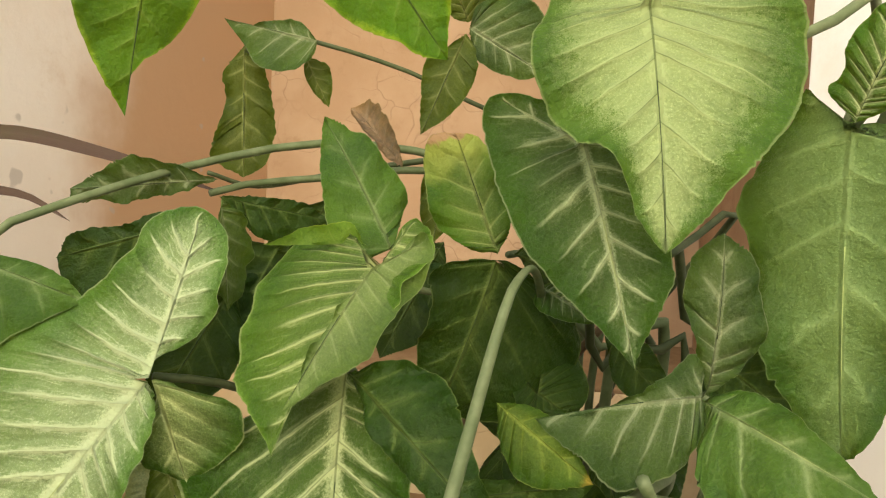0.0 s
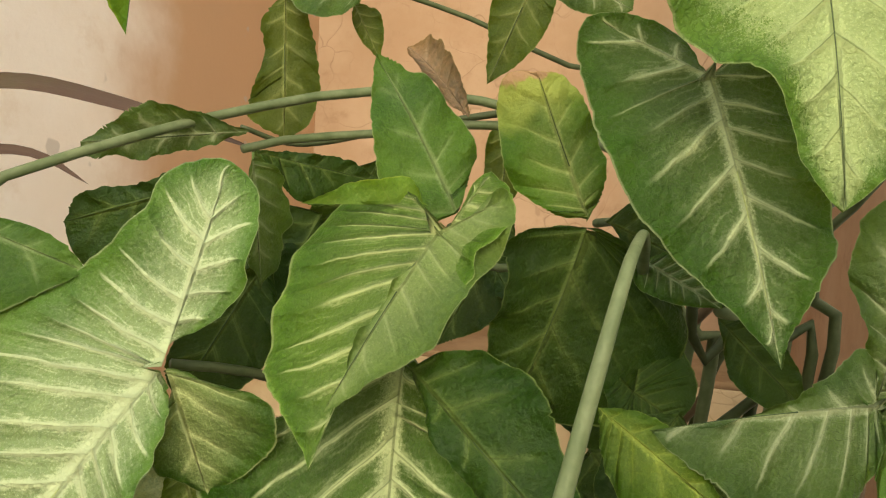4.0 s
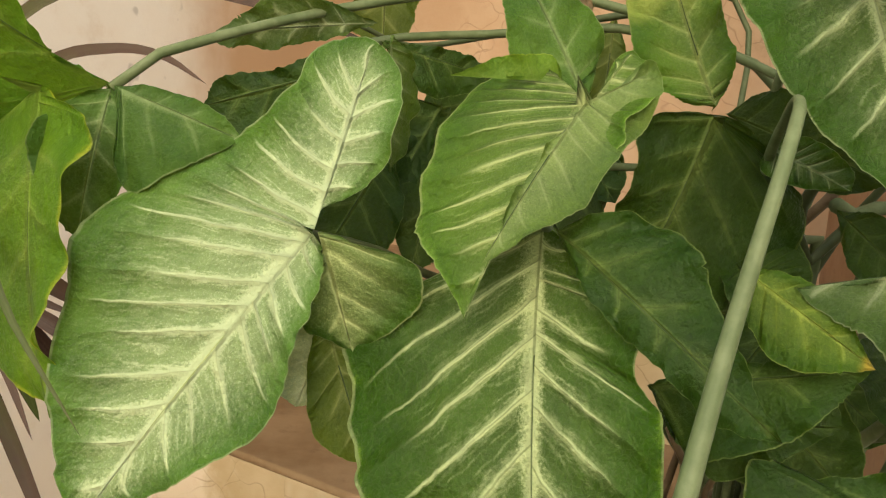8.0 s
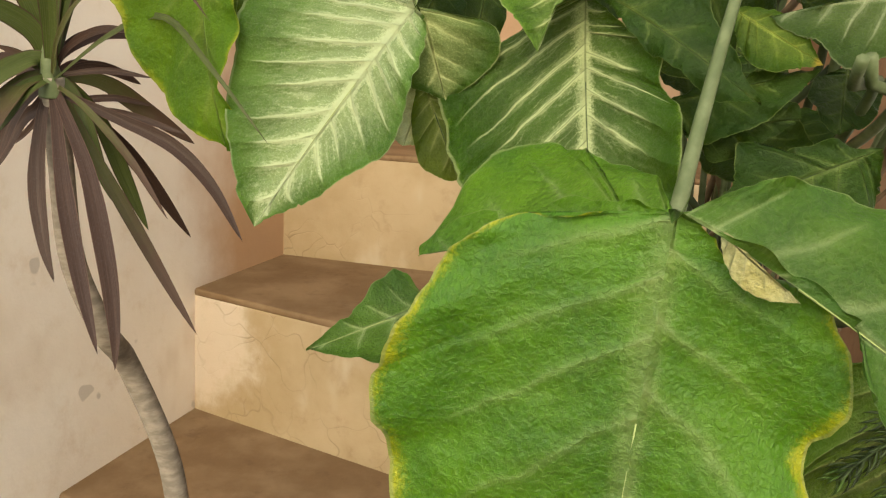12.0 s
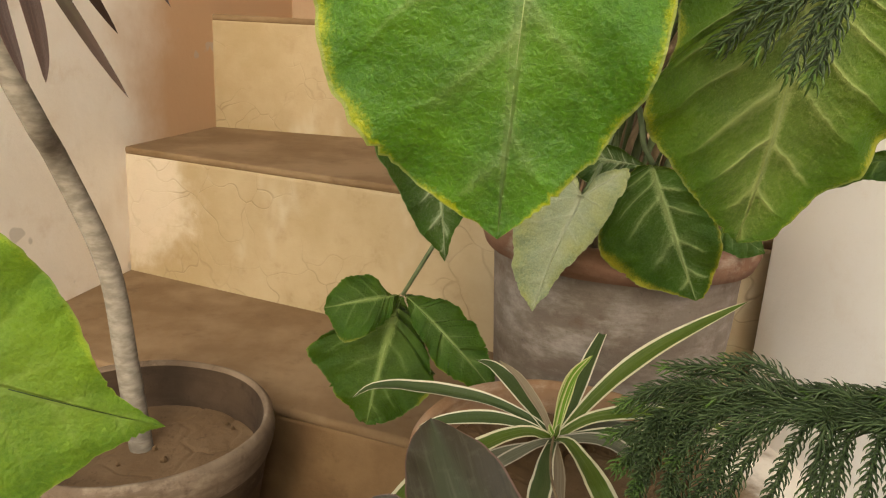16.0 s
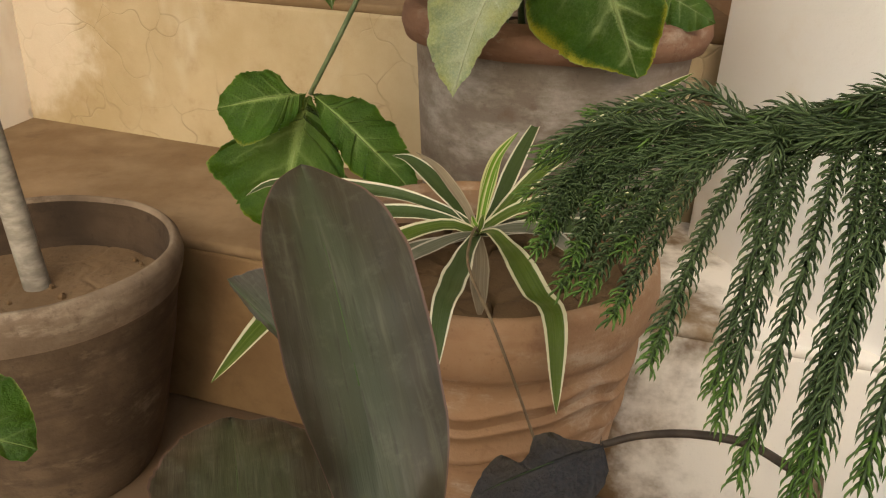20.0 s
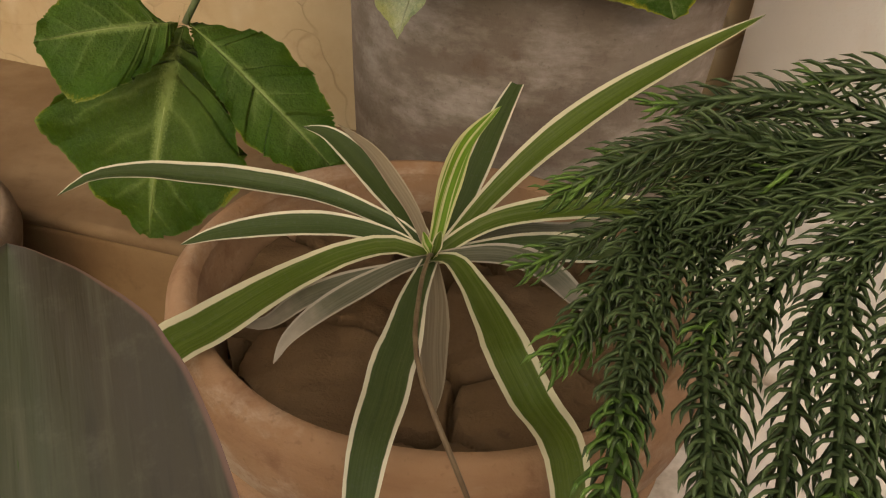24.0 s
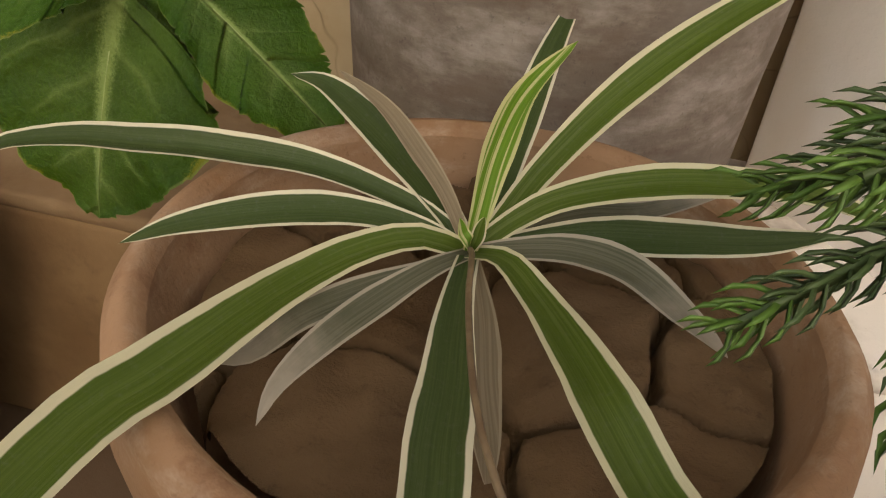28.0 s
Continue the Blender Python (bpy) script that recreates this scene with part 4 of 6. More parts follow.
pot("terracotta flower pot with pale salt bloom and cracked soil", (0.046, 0.454, 0.0), 0.415, 0.146, 0.098, CLAY_RED, 0.05, 0.010, 0.026, SOIL_DARK, bands=((0.338, 0.005, 0.004), (0.318, 0.004, 0.003), (0.292, 0.007, 0.003)), swag=(0.27, 0.36, 0.007), lining=CLAY_RED)
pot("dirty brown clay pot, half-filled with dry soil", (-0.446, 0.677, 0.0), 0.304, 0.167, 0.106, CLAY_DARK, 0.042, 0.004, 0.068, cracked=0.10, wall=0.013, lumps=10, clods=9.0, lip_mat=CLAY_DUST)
pot("tall weathered grey clay pot standing on a step", (0.155, 0.752, 0.262), 0.30, 0.166, 0.140, CLAY_GREY, 0.026, 0.008, 0.03, SOIL_DARK, rim_mat=CLAY_RIM)


# ---- plants ----
spider_plant = thing("spider_plant", "spider plant with arching green leaves edged in cream", "plant", (0.04, 0.468, 0.385))
dracaena = thing("dracaena", "slender dracaena with narrow green and purple-brown drooping leaves", "plant", (-0.455, 0.702, 0.25))
rubber_plant = thing("rubber_plant", "rubber plant with dusty dark bronze leaves", "plant", (-0.09, 0.06, 0.0))
pine = thing("norfolk_pine", "young norfolk pine branch with drooping dark green needles", "tree", (0.62, 0.12, 0.0))


# ---- the arrowhead plant ----
syngonium = thing("arrowhead_plant", "arrowhead vine with large pale-veined green leaves on long stalks", "plant", (0.128, 0.742, 0.53))
blade(syngonium, "varieg", (-0.176, 0.454, 1.014), (-0.282, 0.415, 0.854), (-0.03, -0.97, 0.25),
      [(-0.05, -0.04), (-0.14, 0), (-0.25, 0.02), (-0.37, -0.01), (-0.48, -0.09), (-0.53, -0.17), (-0.53, -0.25), (-0.46, -0.32), (-0.37, -0.34), (-0.28, -0.31), (-0.13, -0.32), (-0.02, -0.37), (0.13, -0.43), (0.3, -0.49), (0.46, -0.45), (0.63, -0.37), (0.78, -0.27), (0.93, -0.11)],
      [(0.05, 0.09), (0.16, 0.14), (0.3, 0.19), (0.46, 0.23), (0.62, 0.2), (0.79, 0.12), (0.92, 0.04)], bend=0.04, seed=0)
blade(syngonium, "varieg_dim", (-0.174, 0.455, 1.014), (-0.152, 0.461, 0.949), (-0.11, -0.99, -0.13),
      [(0.18, 0.36), (0.4, 0.71), (0.69, 0.69), (0.88, 0.39)],
      [(0.19, -0.05), (0.51, -0.32), (0.74, -0.33), (0.86, -0.18)], seed=1)
blade(syngonium, "curled", (-0.038, 0.453, 1.091), (-0.089, 0.413, 0.984), (-0.34, -0.81, 0.47),
      [(-0.08, -0.16), (-0.15, -0.29), (-0.11, -0.44), (0.01, -0.6), (0.15, -0.6), (0.4, -0.52), (0.57, -0.48), (0.76, -0.39), (0.84, -0.26), (0.9, -0.15)],
      [(-0.05, 0.01), (-0.22, -0.04), (-0.33, -0.02), (-0.32, 0.07), (-0.19, 0.2), (-0.06, 0.24), (0.05, 0.2), (0.15, 0.24), (0.28, 0.17), (0.45, 0.15), (0.58, 0.06), (0.72, -0), (0.88, -0.02)], bend=0.08, curl=-0.12, wave=0.03, ragged=0.018, seed=2)
blade(syngonium, "backlit_y", (-0.051, 0.483, 1.104), (-0.110, 0.457, 1.101), (0.40, -0.91, -0.13),
      [(0.11, -0.19), (0.23, -0.22), (0.62, -0.17)],
      [(0.09, 0), (0.35, -0.04), (0.7, 0)], bend=0.05, seed=3)
blade(syngonium, "plain", (-0.035, 0.528, 1.100), (-0.092, 0.556, 1.193), (0.16, -0.91, 0.37),
      [(0.03, 0.29), (0.26, 0.31), (0.47, 0.26), (0.64, 0.2), (0.84, 0.1)],
      [(0.15, -0.14), (0.26, -0.24), (0.42, -0.24), (0.68, -0.2), (0.88, -0.1)], bend=0.05, ragged=0.016, seed=4)
blade(syngonium, "yellow_top", (0.040, 0.524, 1.101), (0.006, 0.537, 1.185), (-0.02, -0.99, 0.14),
      [(0.11, 0.21), (0.4, 0.39), (0.69, 0.36), (0.96, 0.27), (1.04, 0.16)],
      [(0.14, -0.14), (0.37, -0.23), (0.73, -0.22), (0.93, -0.15)], bend=-0.05, ragged=0.02, seed=5)
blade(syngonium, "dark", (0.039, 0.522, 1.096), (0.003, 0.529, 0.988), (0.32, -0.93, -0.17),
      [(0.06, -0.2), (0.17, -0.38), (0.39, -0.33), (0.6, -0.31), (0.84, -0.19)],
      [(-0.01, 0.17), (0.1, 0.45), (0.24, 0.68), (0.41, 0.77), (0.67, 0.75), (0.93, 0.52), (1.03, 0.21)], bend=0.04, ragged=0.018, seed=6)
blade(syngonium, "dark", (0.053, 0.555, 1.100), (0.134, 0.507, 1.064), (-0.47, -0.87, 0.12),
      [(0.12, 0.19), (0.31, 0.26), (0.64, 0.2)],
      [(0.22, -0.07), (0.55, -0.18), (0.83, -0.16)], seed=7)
blade(syngonium, "green", (-0.055, 0.466, 1.030), (-0.043, 0.377, 0.845), (-0.42, -0.83, 0.37),
      [(0.02, -0.12), (0.11, -0.28), (0.2, -0.42), (0.26, -0.52), (0.39, -0.53), (0.56, -0.49), (0.71, -0.41), (0.86, -0.3), (0.96, -0.16)],
      [(0.07, 0.06), (0.19, 0.14), (0.31, 0.25), (0.42, 0.25), (0.58, 0.31), (0.73, 0.28), (0.88, 0.22), (0.97, 0.12)], bend=0.05, ragged=0.016, seed=8)
blade(syngonium, "dark", (-0.049, 0.436, 1.027), (0.043, 0.365, 0.957), (-0.29, -0.83, 0.47),
      [(0.03, 0.1), (0.21, 0.24), (0.39, 0.27), (0.6, 0.17), (0.83, 0.07)],
      [(0.13, -0.04), (0.3, -0.1), (0.55, -0.1), (0.75, -0.1), (0.91, -0.07)], bend=0.05, seed=9)
blade(syngonium, "yellow_tip", (0.036, 0.423, 1.019), (0.088, 0.395, 0.984), (-0.21, -0.90, 0.39),
      [(0.24, 0.16), (0.56, 0.19), (0.79, 0.09)],
      [(0.24, -0.24), (0.54, -0.36), (0.79, -0.24), (0.92, -0.09)], ragged=0.025, seed=10)
blade(syngonium, "dark", (0.002, 0.433, 0.956), (0.090, 0.402, 0.982), (-0.41, -0.82, 0.39),
      [(0.29, 0.08), (0.71, 0.06)],
      [(0.16, -0.34), (0.43, -0.36), (0.72, -0.25)], ragged=0.02, seed=11)
blade(syngonium, "dark", (0.051, 0.537, 0.964), (0.117, 0.451, 0.898), (-0.23, -0.70, 0.68),
      [(0.14, 0.2), (0.42, 0.26), (0.76, 0.22)],
      [(0.1, -0.21), (0.49, -0.36), (0.79, -0.29)], seed=12)
blade(syngonium, "vein_dark", (0.085, 0.466, 1.174), (0.116, 0.430, 1.040), (-0.11, -0.97, 0.24),
      [(-0.17, -0.04), (-0.25, -0.14), (-0.3, -0.34), (-0.18, -0.42), (-0.08, -0.42), (0.07, -0.41), (0.21, -0.4), (0.45, -0.34), (0.62, -0.24), (0.79, -0.13), (0.91, -0.05)],
      [(-0.06, 0.15), (0.1, 0.22), (0.35, 0.24), (0.59, 0.24), (0.68, 0.22), (0.83, 0.11), (0.92, 0.04)], bend=0.05, seed=13)
blade(syngonium, "pale", (0.111, 0.429, 1.251), (0.115, 0.381, 1.111), (-0.14, -0.94, 0.32),
      [(-0.15, -0.1), (-0.14, -0.3), (0.04, -0.41), (0.26, -0.46), (0.43, -0.41), (0.57, -0.31), (0.62, -0.21), (0.73, -0.14), (0.88, -0.09)],
      [(-0.16, 0.12), (-0.19, 0.37), (0.03, 0.51), (0.24, 0.54), (0.44, 0.5), (0.62, 0.39), (0.78, 0.24), (0.94, 0.08)], bend=0.05, seed=14)
blade(syngonium, "speckle", (0.221, 0.410, 1.185), (0.227, 0.408, 1.001), (-0.61, -0.79, -0.01),
      [(-0.05, -0.07), (-0.12, -0.13), (-0.02, -0.18), (0.12, -0.27), (0.25, -0.31), (0.36, -0.28), (0.52, -0.28), (0.66, -0.24), (0.83, -0.16), (0.95, -0.08)],
      [(-0, 0.09), (0.14, 0.2), (0.38, 0.22), (0.7, 0.16), (0.94, 0.07)], bend=0.06, seed=15)
blade(syngonium, "green", (0.218, 0.402, 1.185), (0.233, 0.373, 1.248), (-0.68, -0.71, -0.16),
      [(0.16, 0.27), (0.3, 0.23), (0.55, 0.28), (0.82, 0.22)],
      [(0.14, -0.13), (0.42, -0.31), (0.77, -0.27)], bend=0.08, seed=16)
blade(syngonium, "gray", (0.150, 0.414, 1.030), (0.057, 0.413, 1.013), (-0.09, -0.85, 0.53),
      [(-0.06, -0.19), (-0, -0.26), (0.13, -0.18), (0.36, -0.06), (0.62, 0.01), (0.82, 0.03)],
      [(0.05, 0.18), (0.23, 0.39), (0.46, 0.46), (0.65, 0.45), (0.78, 0.29), (0.91, 0.12)], bend=0.06, curl=-0.1, ragged=0.02, seed=17)
blade(syngonium, "gray", (0.159, 0.432, 1.028), (0.163, 0.431, 1.123), (-0.09, -1.00, -0.00),
      [(0.18, 0.07), (0.47, 0.18), (0.68, 0.22), (0.86, 0.16)],
      [(0.12, -0.11), (0.38, -0.27), (0.65, -0.22), (0.87, -0.17)], bend=0.1, seed=18)
blade(syngonium, "gray_lit", (0.152, 0.418, 1.027), (0.201, 0.322, 1.005), (-0.72, -0.48, 0.50),
      [(0.11, 0.13), (0.4, 0.17), (0.6, 0.13), (0.83, 0.07)],
      [(0.13, -0.17), (0.34, -0.37), (0.64, -0.42), (0.87, -0.25)], bend=0.08, seed=19)
blade(syngonium, "dark", (0.171, 0.469, 1.048), (0.214, 0.428, 1.012), (-0.41, -0.81, 0.42),
      [(0.04, 0.46), (0.35, 0.46), (0.81, 0.27)],
      [(0.24, -0.34), (0.63, -0.23)], seed=20)
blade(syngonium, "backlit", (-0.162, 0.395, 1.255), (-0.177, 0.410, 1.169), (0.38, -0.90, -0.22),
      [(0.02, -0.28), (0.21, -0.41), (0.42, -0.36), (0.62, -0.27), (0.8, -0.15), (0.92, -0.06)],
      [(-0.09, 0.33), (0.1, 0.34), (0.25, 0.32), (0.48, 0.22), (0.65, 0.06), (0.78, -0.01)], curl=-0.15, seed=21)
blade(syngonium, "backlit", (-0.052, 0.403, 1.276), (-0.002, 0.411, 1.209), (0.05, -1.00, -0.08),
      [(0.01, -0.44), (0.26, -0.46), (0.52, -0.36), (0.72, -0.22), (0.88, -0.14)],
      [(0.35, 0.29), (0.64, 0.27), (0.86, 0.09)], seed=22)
blade(syngonium, "gray", (-0.139, 0.770, 1.300), (-0.235, 0.773, 1.318), (-0.02, -1.00, 0.09),
      [(0.22, -0.15), (0.52, -0.09), (0.74, 0.02)],
      [(0, 0.18), (0.15, 0.38), (0.51, 0.42), (0.76, 0.2)], seed=23)
blade(syngonium, "olive", (-0.219, 0.792, 1.296), (-0.214, 0.791, 1.157), (0.31, -0.95, 0.02),
      [(0.22, -0.15), (0.43, -0.13), (0.69, -0.21), (0.86, -0.23)],
      [(0.16, 0.15), (0.5, 0.23), (0.69, 0.23), (0.9, 0.16)], ragged=0.025, seed=24)
blade(syngonium, "olive", (-0.156, 0.799, 1.289), (-0.127, 0.794, 1.236), (0.13, -0.98, 0.16),
      [(0.33, -0.15), (0.75, -0.11)],
      [(0.26, 0.29), (0.65, 0.23)], seed=25)
blade(syngonium, "olive", (0.012, 0.687, 1.294), (-0.024, 0.675, 1.199), (0.21, -0.98, 0.05),
      [(0.25, -0.14), (0.4, -0.23), (0.69, -0.14)],
      [(0.1, 0.14), (0.39, 0.24), (0.74, 0.16)], seed=26)
blade(syngonium, "gray", (0.015, 0.699, 1.302), (0.083, 0.679, 1.260), (-0.29, -0.96, 0.00),
      [(-0.03, 0.27), (0.24, 0.56), (0.68, 0.52)],
      [(0.19, -0.22), (0.49, -0.26), (0.85, -0.17)], seed=27)
blade(syngonium, "olive", (0.014, 0.705, 1.309), (-0.009, 0.682, 1.352), (0.11, -0.90, -0.41),
      [(0.21, 0.23), (0.61, 0.22)],
      [(0.12, -0.42), (0.61, -0.45)], seed=28)
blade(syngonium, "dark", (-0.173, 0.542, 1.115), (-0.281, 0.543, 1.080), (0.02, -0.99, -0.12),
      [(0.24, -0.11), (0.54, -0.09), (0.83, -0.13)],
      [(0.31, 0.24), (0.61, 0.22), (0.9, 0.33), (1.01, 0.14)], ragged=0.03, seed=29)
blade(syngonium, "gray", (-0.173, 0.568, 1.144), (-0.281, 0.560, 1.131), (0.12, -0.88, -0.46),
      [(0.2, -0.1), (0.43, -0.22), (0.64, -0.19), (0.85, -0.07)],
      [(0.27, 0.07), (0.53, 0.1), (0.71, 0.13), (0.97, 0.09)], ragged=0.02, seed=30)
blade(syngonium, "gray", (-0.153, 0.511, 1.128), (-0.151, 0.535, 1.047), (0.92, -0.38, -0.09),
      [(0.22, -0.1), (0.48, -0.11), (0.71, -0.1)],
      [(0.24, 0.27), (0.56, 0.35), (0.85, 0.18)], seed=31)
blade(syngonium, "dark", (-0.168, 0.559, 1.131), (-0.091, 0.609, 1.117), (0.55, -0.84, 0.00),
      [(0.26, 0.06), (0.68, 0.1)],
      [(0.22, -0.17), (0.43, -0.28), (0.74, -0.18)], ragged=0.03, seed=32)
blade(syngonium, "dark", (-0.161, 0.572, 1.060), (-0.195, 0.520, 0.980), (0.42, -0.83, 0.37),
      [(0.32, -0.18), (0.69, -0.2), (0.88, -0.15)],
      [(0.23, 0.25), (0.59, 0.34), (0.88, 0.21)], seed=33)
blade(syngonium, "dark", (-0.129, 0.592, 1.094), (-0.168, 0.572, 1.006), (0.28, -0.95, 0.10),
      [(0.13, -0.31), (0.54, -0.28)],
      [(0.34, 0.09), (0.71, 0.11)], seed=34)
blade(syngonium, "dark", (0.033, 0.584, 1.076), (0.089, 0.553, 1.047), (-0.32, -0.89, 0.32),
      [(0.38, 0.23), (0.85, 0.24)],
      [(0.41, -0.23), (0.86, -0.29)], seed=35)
blade(syngonium, "dark", (0.075, 0.537, 1.000), (0.101, 0.533, 0.984), (0.13, -0.88, 0.45),
      [(-0.45, 1.23), (0.2, 1.4), (1, 0.75)],
      [(-0.82, 0.15), (0.02, -0.73)], seed=36)
blade(syngonium, "vein_dark", (0.070, 0.518, 1.080), (0.108, 0.492, 1.058), (-0.45, -0.86, 0.24),
      [(0.32, 0.28), (0.85, 0.22)],
      [(0.1, -0.27), (0.52, -0.24)], seed=37)
blade(syngonium, "plain", (-0.297, 0.466, 1.084), (-0.221, 0.465, 1.059), (0.07, -0.97, 0.25),
      [(0.21, 0.09), (0.53, 0.14), (0.81, 0.1)],
      [(0.31, -0.51), (0.48, -0.63), (0.64, -0.42), (0.85, -0.15)], seed=38)
blade(syngonium, "lime", (-0.334, 0.457, 1.081), (-0.305, 0.425, 0.906), (-0.48, -0.87, 0.08),
      [(-0.03, -0.25), (-0.01, -0.55), (0.17, -0.52), (0.37, -0.38), (0.5, -0.39), (0.67, -0.34), (0.87, -0.2)],
      [(0.19, 0.29), (0.39, 0.2), (0.57, 0.16), (0.76, 0.09)], bend=0.05, curl=0.1, seed=39)
blade(syngonium, "backlit", (-0.301, 0.472, 1.085), (-0.363, 0.411, 1.131), (0.17, -0.70, -0.69),
      [(0.17, -0), (0.28, 0.04), (0.48, -0.09), (0.65, -0.15), (0.87, -0.14)],
      [(0.06, 0.15), (0.12, 0.71), (0.35, 1.1), (0.8, 0.69)], bend=0.05, seed=40)
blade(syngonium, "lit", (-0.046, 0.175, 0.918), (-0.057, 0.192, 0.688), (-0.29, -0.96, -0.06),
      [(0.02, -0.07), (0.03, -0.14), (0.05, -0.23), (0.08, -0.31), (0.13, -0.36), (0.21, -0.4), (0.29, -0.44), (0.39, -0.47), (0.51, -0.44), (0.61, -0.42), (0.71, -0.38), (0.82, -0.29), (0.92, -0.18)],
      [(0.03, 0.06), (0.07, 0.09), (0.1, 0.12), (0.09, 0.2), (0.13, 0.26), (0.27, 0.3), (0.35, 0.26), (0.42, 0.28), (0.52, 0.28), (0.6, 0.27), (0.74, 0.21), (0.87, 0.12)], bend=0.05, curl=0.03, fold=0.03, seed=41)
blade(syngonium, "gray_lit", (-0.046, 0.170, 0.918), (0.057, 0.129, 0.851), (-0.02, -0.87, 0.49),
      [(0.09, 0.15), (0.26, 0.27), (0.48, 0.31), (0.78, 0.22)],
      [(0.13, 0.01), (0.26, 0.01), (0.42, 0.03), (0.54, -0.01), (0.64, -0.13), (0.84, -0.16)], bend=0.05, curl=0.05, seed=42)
blade(syngonium, "dark", (0.133, 0.397, 0.934), (0.014, 0.369, 0.885), (-0.15, -0.66, 0.73),
      [(0.15, -0.09), (0.39, -0.21), (0.57, -0.33), (0.73, -0.12)],
      [(0.43, 0.45), (0.61, 0.28), (0.81, 0.13)], seed=43)
blade(syngonium, "speckle_y", (0.105, 0.239, 0.852), (0.106, 0.286, 0.668), (0.04, -0.97, -0.25),
      [(-0.03, -0.14), (0.05, -0.3), (0.19, -0.36), (0.3, -0.38), (0.46, -0.44), (0.57, -0.41), (0.73, -0.28), (0.89, -0.13)],
      [(-0.02, 0.17), (0.15, 0.35), (0.4, 0.39), (0.61, 0.35), (0.76, 0.25), (0.89, 0.14), (0.97, 0.08)], bend=0.05, seed=44)
blade(syngonium, "dark", (0.264, 0.345, 0.731), (0.199, 0.385, 0.692), (-0.62, -0.74, 0.26),
      [(0.46, -0.07), (0.81, -0.04)],
      [(0.22, 0.23), (0.6, 0.14), (0.92, 0.12)], seed=45)
blade(syngonium, "vein_dark", (-0.097, 0.487, 0.724), (-0.076, 0.422, 0.603), (0.38, -0.78, 0.49),
      [(-0.25, -0.18), (-0.11, -0.46), (0.14, -0.39), (0.35, -0.42), (0.58, -0.27), (0.82, -0.16)],
      [(0.02, 0.22), (0.41, 0.25), (0.6, 0.24), (0.79, 0.08)], bend=0.05, seed=46)
blade(syngonium, "white", (0.066, 0.576, 0.633), (0.023, 0.563, 0.508), (-0.46, -0.86, 0.25),
      [(-0.16, -0.15), (-0.19, -0.31), (-0.02, -0.41), (0.23, -0.43), (0.55, -0.36), (0.83, -0.19)],
      [(-0.19, 0.06), (-0.28, 0.16), (-0.3, 0.26), (-0.01, 0.28), (0.3, 0.23), (0.6, 0.12), (0.88, 0.04)], bend=0.05, ragged=0.022, seed=47)
blade(syngonium, "yellow_rim", (0.137, 0.584, 0.667), (0.197, 0.567, 0.527), (-0.26, -0.97, 0.00),
      [(-0.01, -0.13), (0.11, -0.33), (0.37, -0.49), (0.56, -0.48), (0.76, -0.33), (0.9, -0.13)],
      [(0.08, 0.13), (0.36, 0.25), (0.61, 0.28), (0.81, 0.19), (0.97, 0.08)], bend=0.06, ragged=0.018, seed=48)
blade(syngonium, "vein_dark", (0.137, 0.591, 0.663), (0.041, 0.605, 0.673), (-0.12, -0.97, 0.20),
      [(0.46, -0.17), (0.76, -0.15)],
      [(0.23, 0.07), (0.49, 0.28), (0.68, 0.25)], seed=49)
blade(syngonium, "yellow_rim", (0.050, 0.712, 0.682), (-0.002, 0.689, 0.588), (0.06, -0.98, 0.20),
      [(0.32, -0.65), (0.73, -0.69), (1.02, -0.55), (1.11, -0.27)],
      [(0.21, 0.19), (0.53, 0.2), (0.85, 0.15)], seed=50)
blade(syngonium, "vee", (-0.117, 0.657, 0.486), (-0.154, 0.632, 0.327), (-0.34, -0.91, 0.23),
      [(0.1, -0.1), (0.22, -0.25), (0.34, -0.36), (0.48, -0.5), (0.605, -0.576), (0.69, -0.52), (0.76, -0.4), (0.86, -0.27), (0.97, -0.12)],
      [(0.1, 0.1), (0.31, 0.31), (0.45, 0.4), (0.58, 0.41), (0.76, 0.31), (0.92, 0.15)], bend=0.06, ragged=0.03, fold=0.03, seed=51)
blade(syngonium, "vee", (-0.115, 0.659, 0.486), (-0.008, 0.598, 0.396), (0.19, -0.70, 0.69),
      [(0.05, 0.07), (0.18, 0.16), (0.465, 0.25), (0.75, 0.17), (0.93, 0.07)],
      [(0.1, -0.06), (0.25, -0.12), (0.486, -0.2), (0.705, -0.21), (0.877, -0.13)], bend=0.05, ragged=0.03, fold=0.05, seed=52)
blade(syngonium, "vee", (-0.120, 0.653, 0.488), (-0.204, 0.617, 0.481), (0.25, -0.71, 0.65),
      [(0.12, -0.05), (0.36, -0.31), (0.66, -0.32), (0.9, -0.17)],
      [(0.21, 0.27), (0.59, 0.47), (0.88, 0.45)], bend=0.05, ragged=0.03, seed=53)
blade(syngonium, "backlit_y", (-0.325, 0.138, 0.633), (-0.224, 0.173, 0.584), (0.39, -0.90, 0.18),
      [(-0.07, 0.61), (0.1, 0.6), (0.31, 0.49), (0.47, 0.37), (0.58, 0.25), (0.73, 0.1)],
      [(0.22, -0.55), (0.48, -0.53), (0.61, -0.41), (0.7, -0.3), (0.82, -0.13)], bend=0.04, seed=54)
blade(syngonium, "gray_lit", (-0.148, 0.339, 0.828), (-0.213, 0.295, 0.808), (0.06, -0.49, 0.87),
      [(0.05, -0.33), (0.21, -0.33), (0.66, -0.14)],
      [(0.42, 0.52), (0.66, 0.43), (0.79, 0.19)], curl=0.2, seed=55)
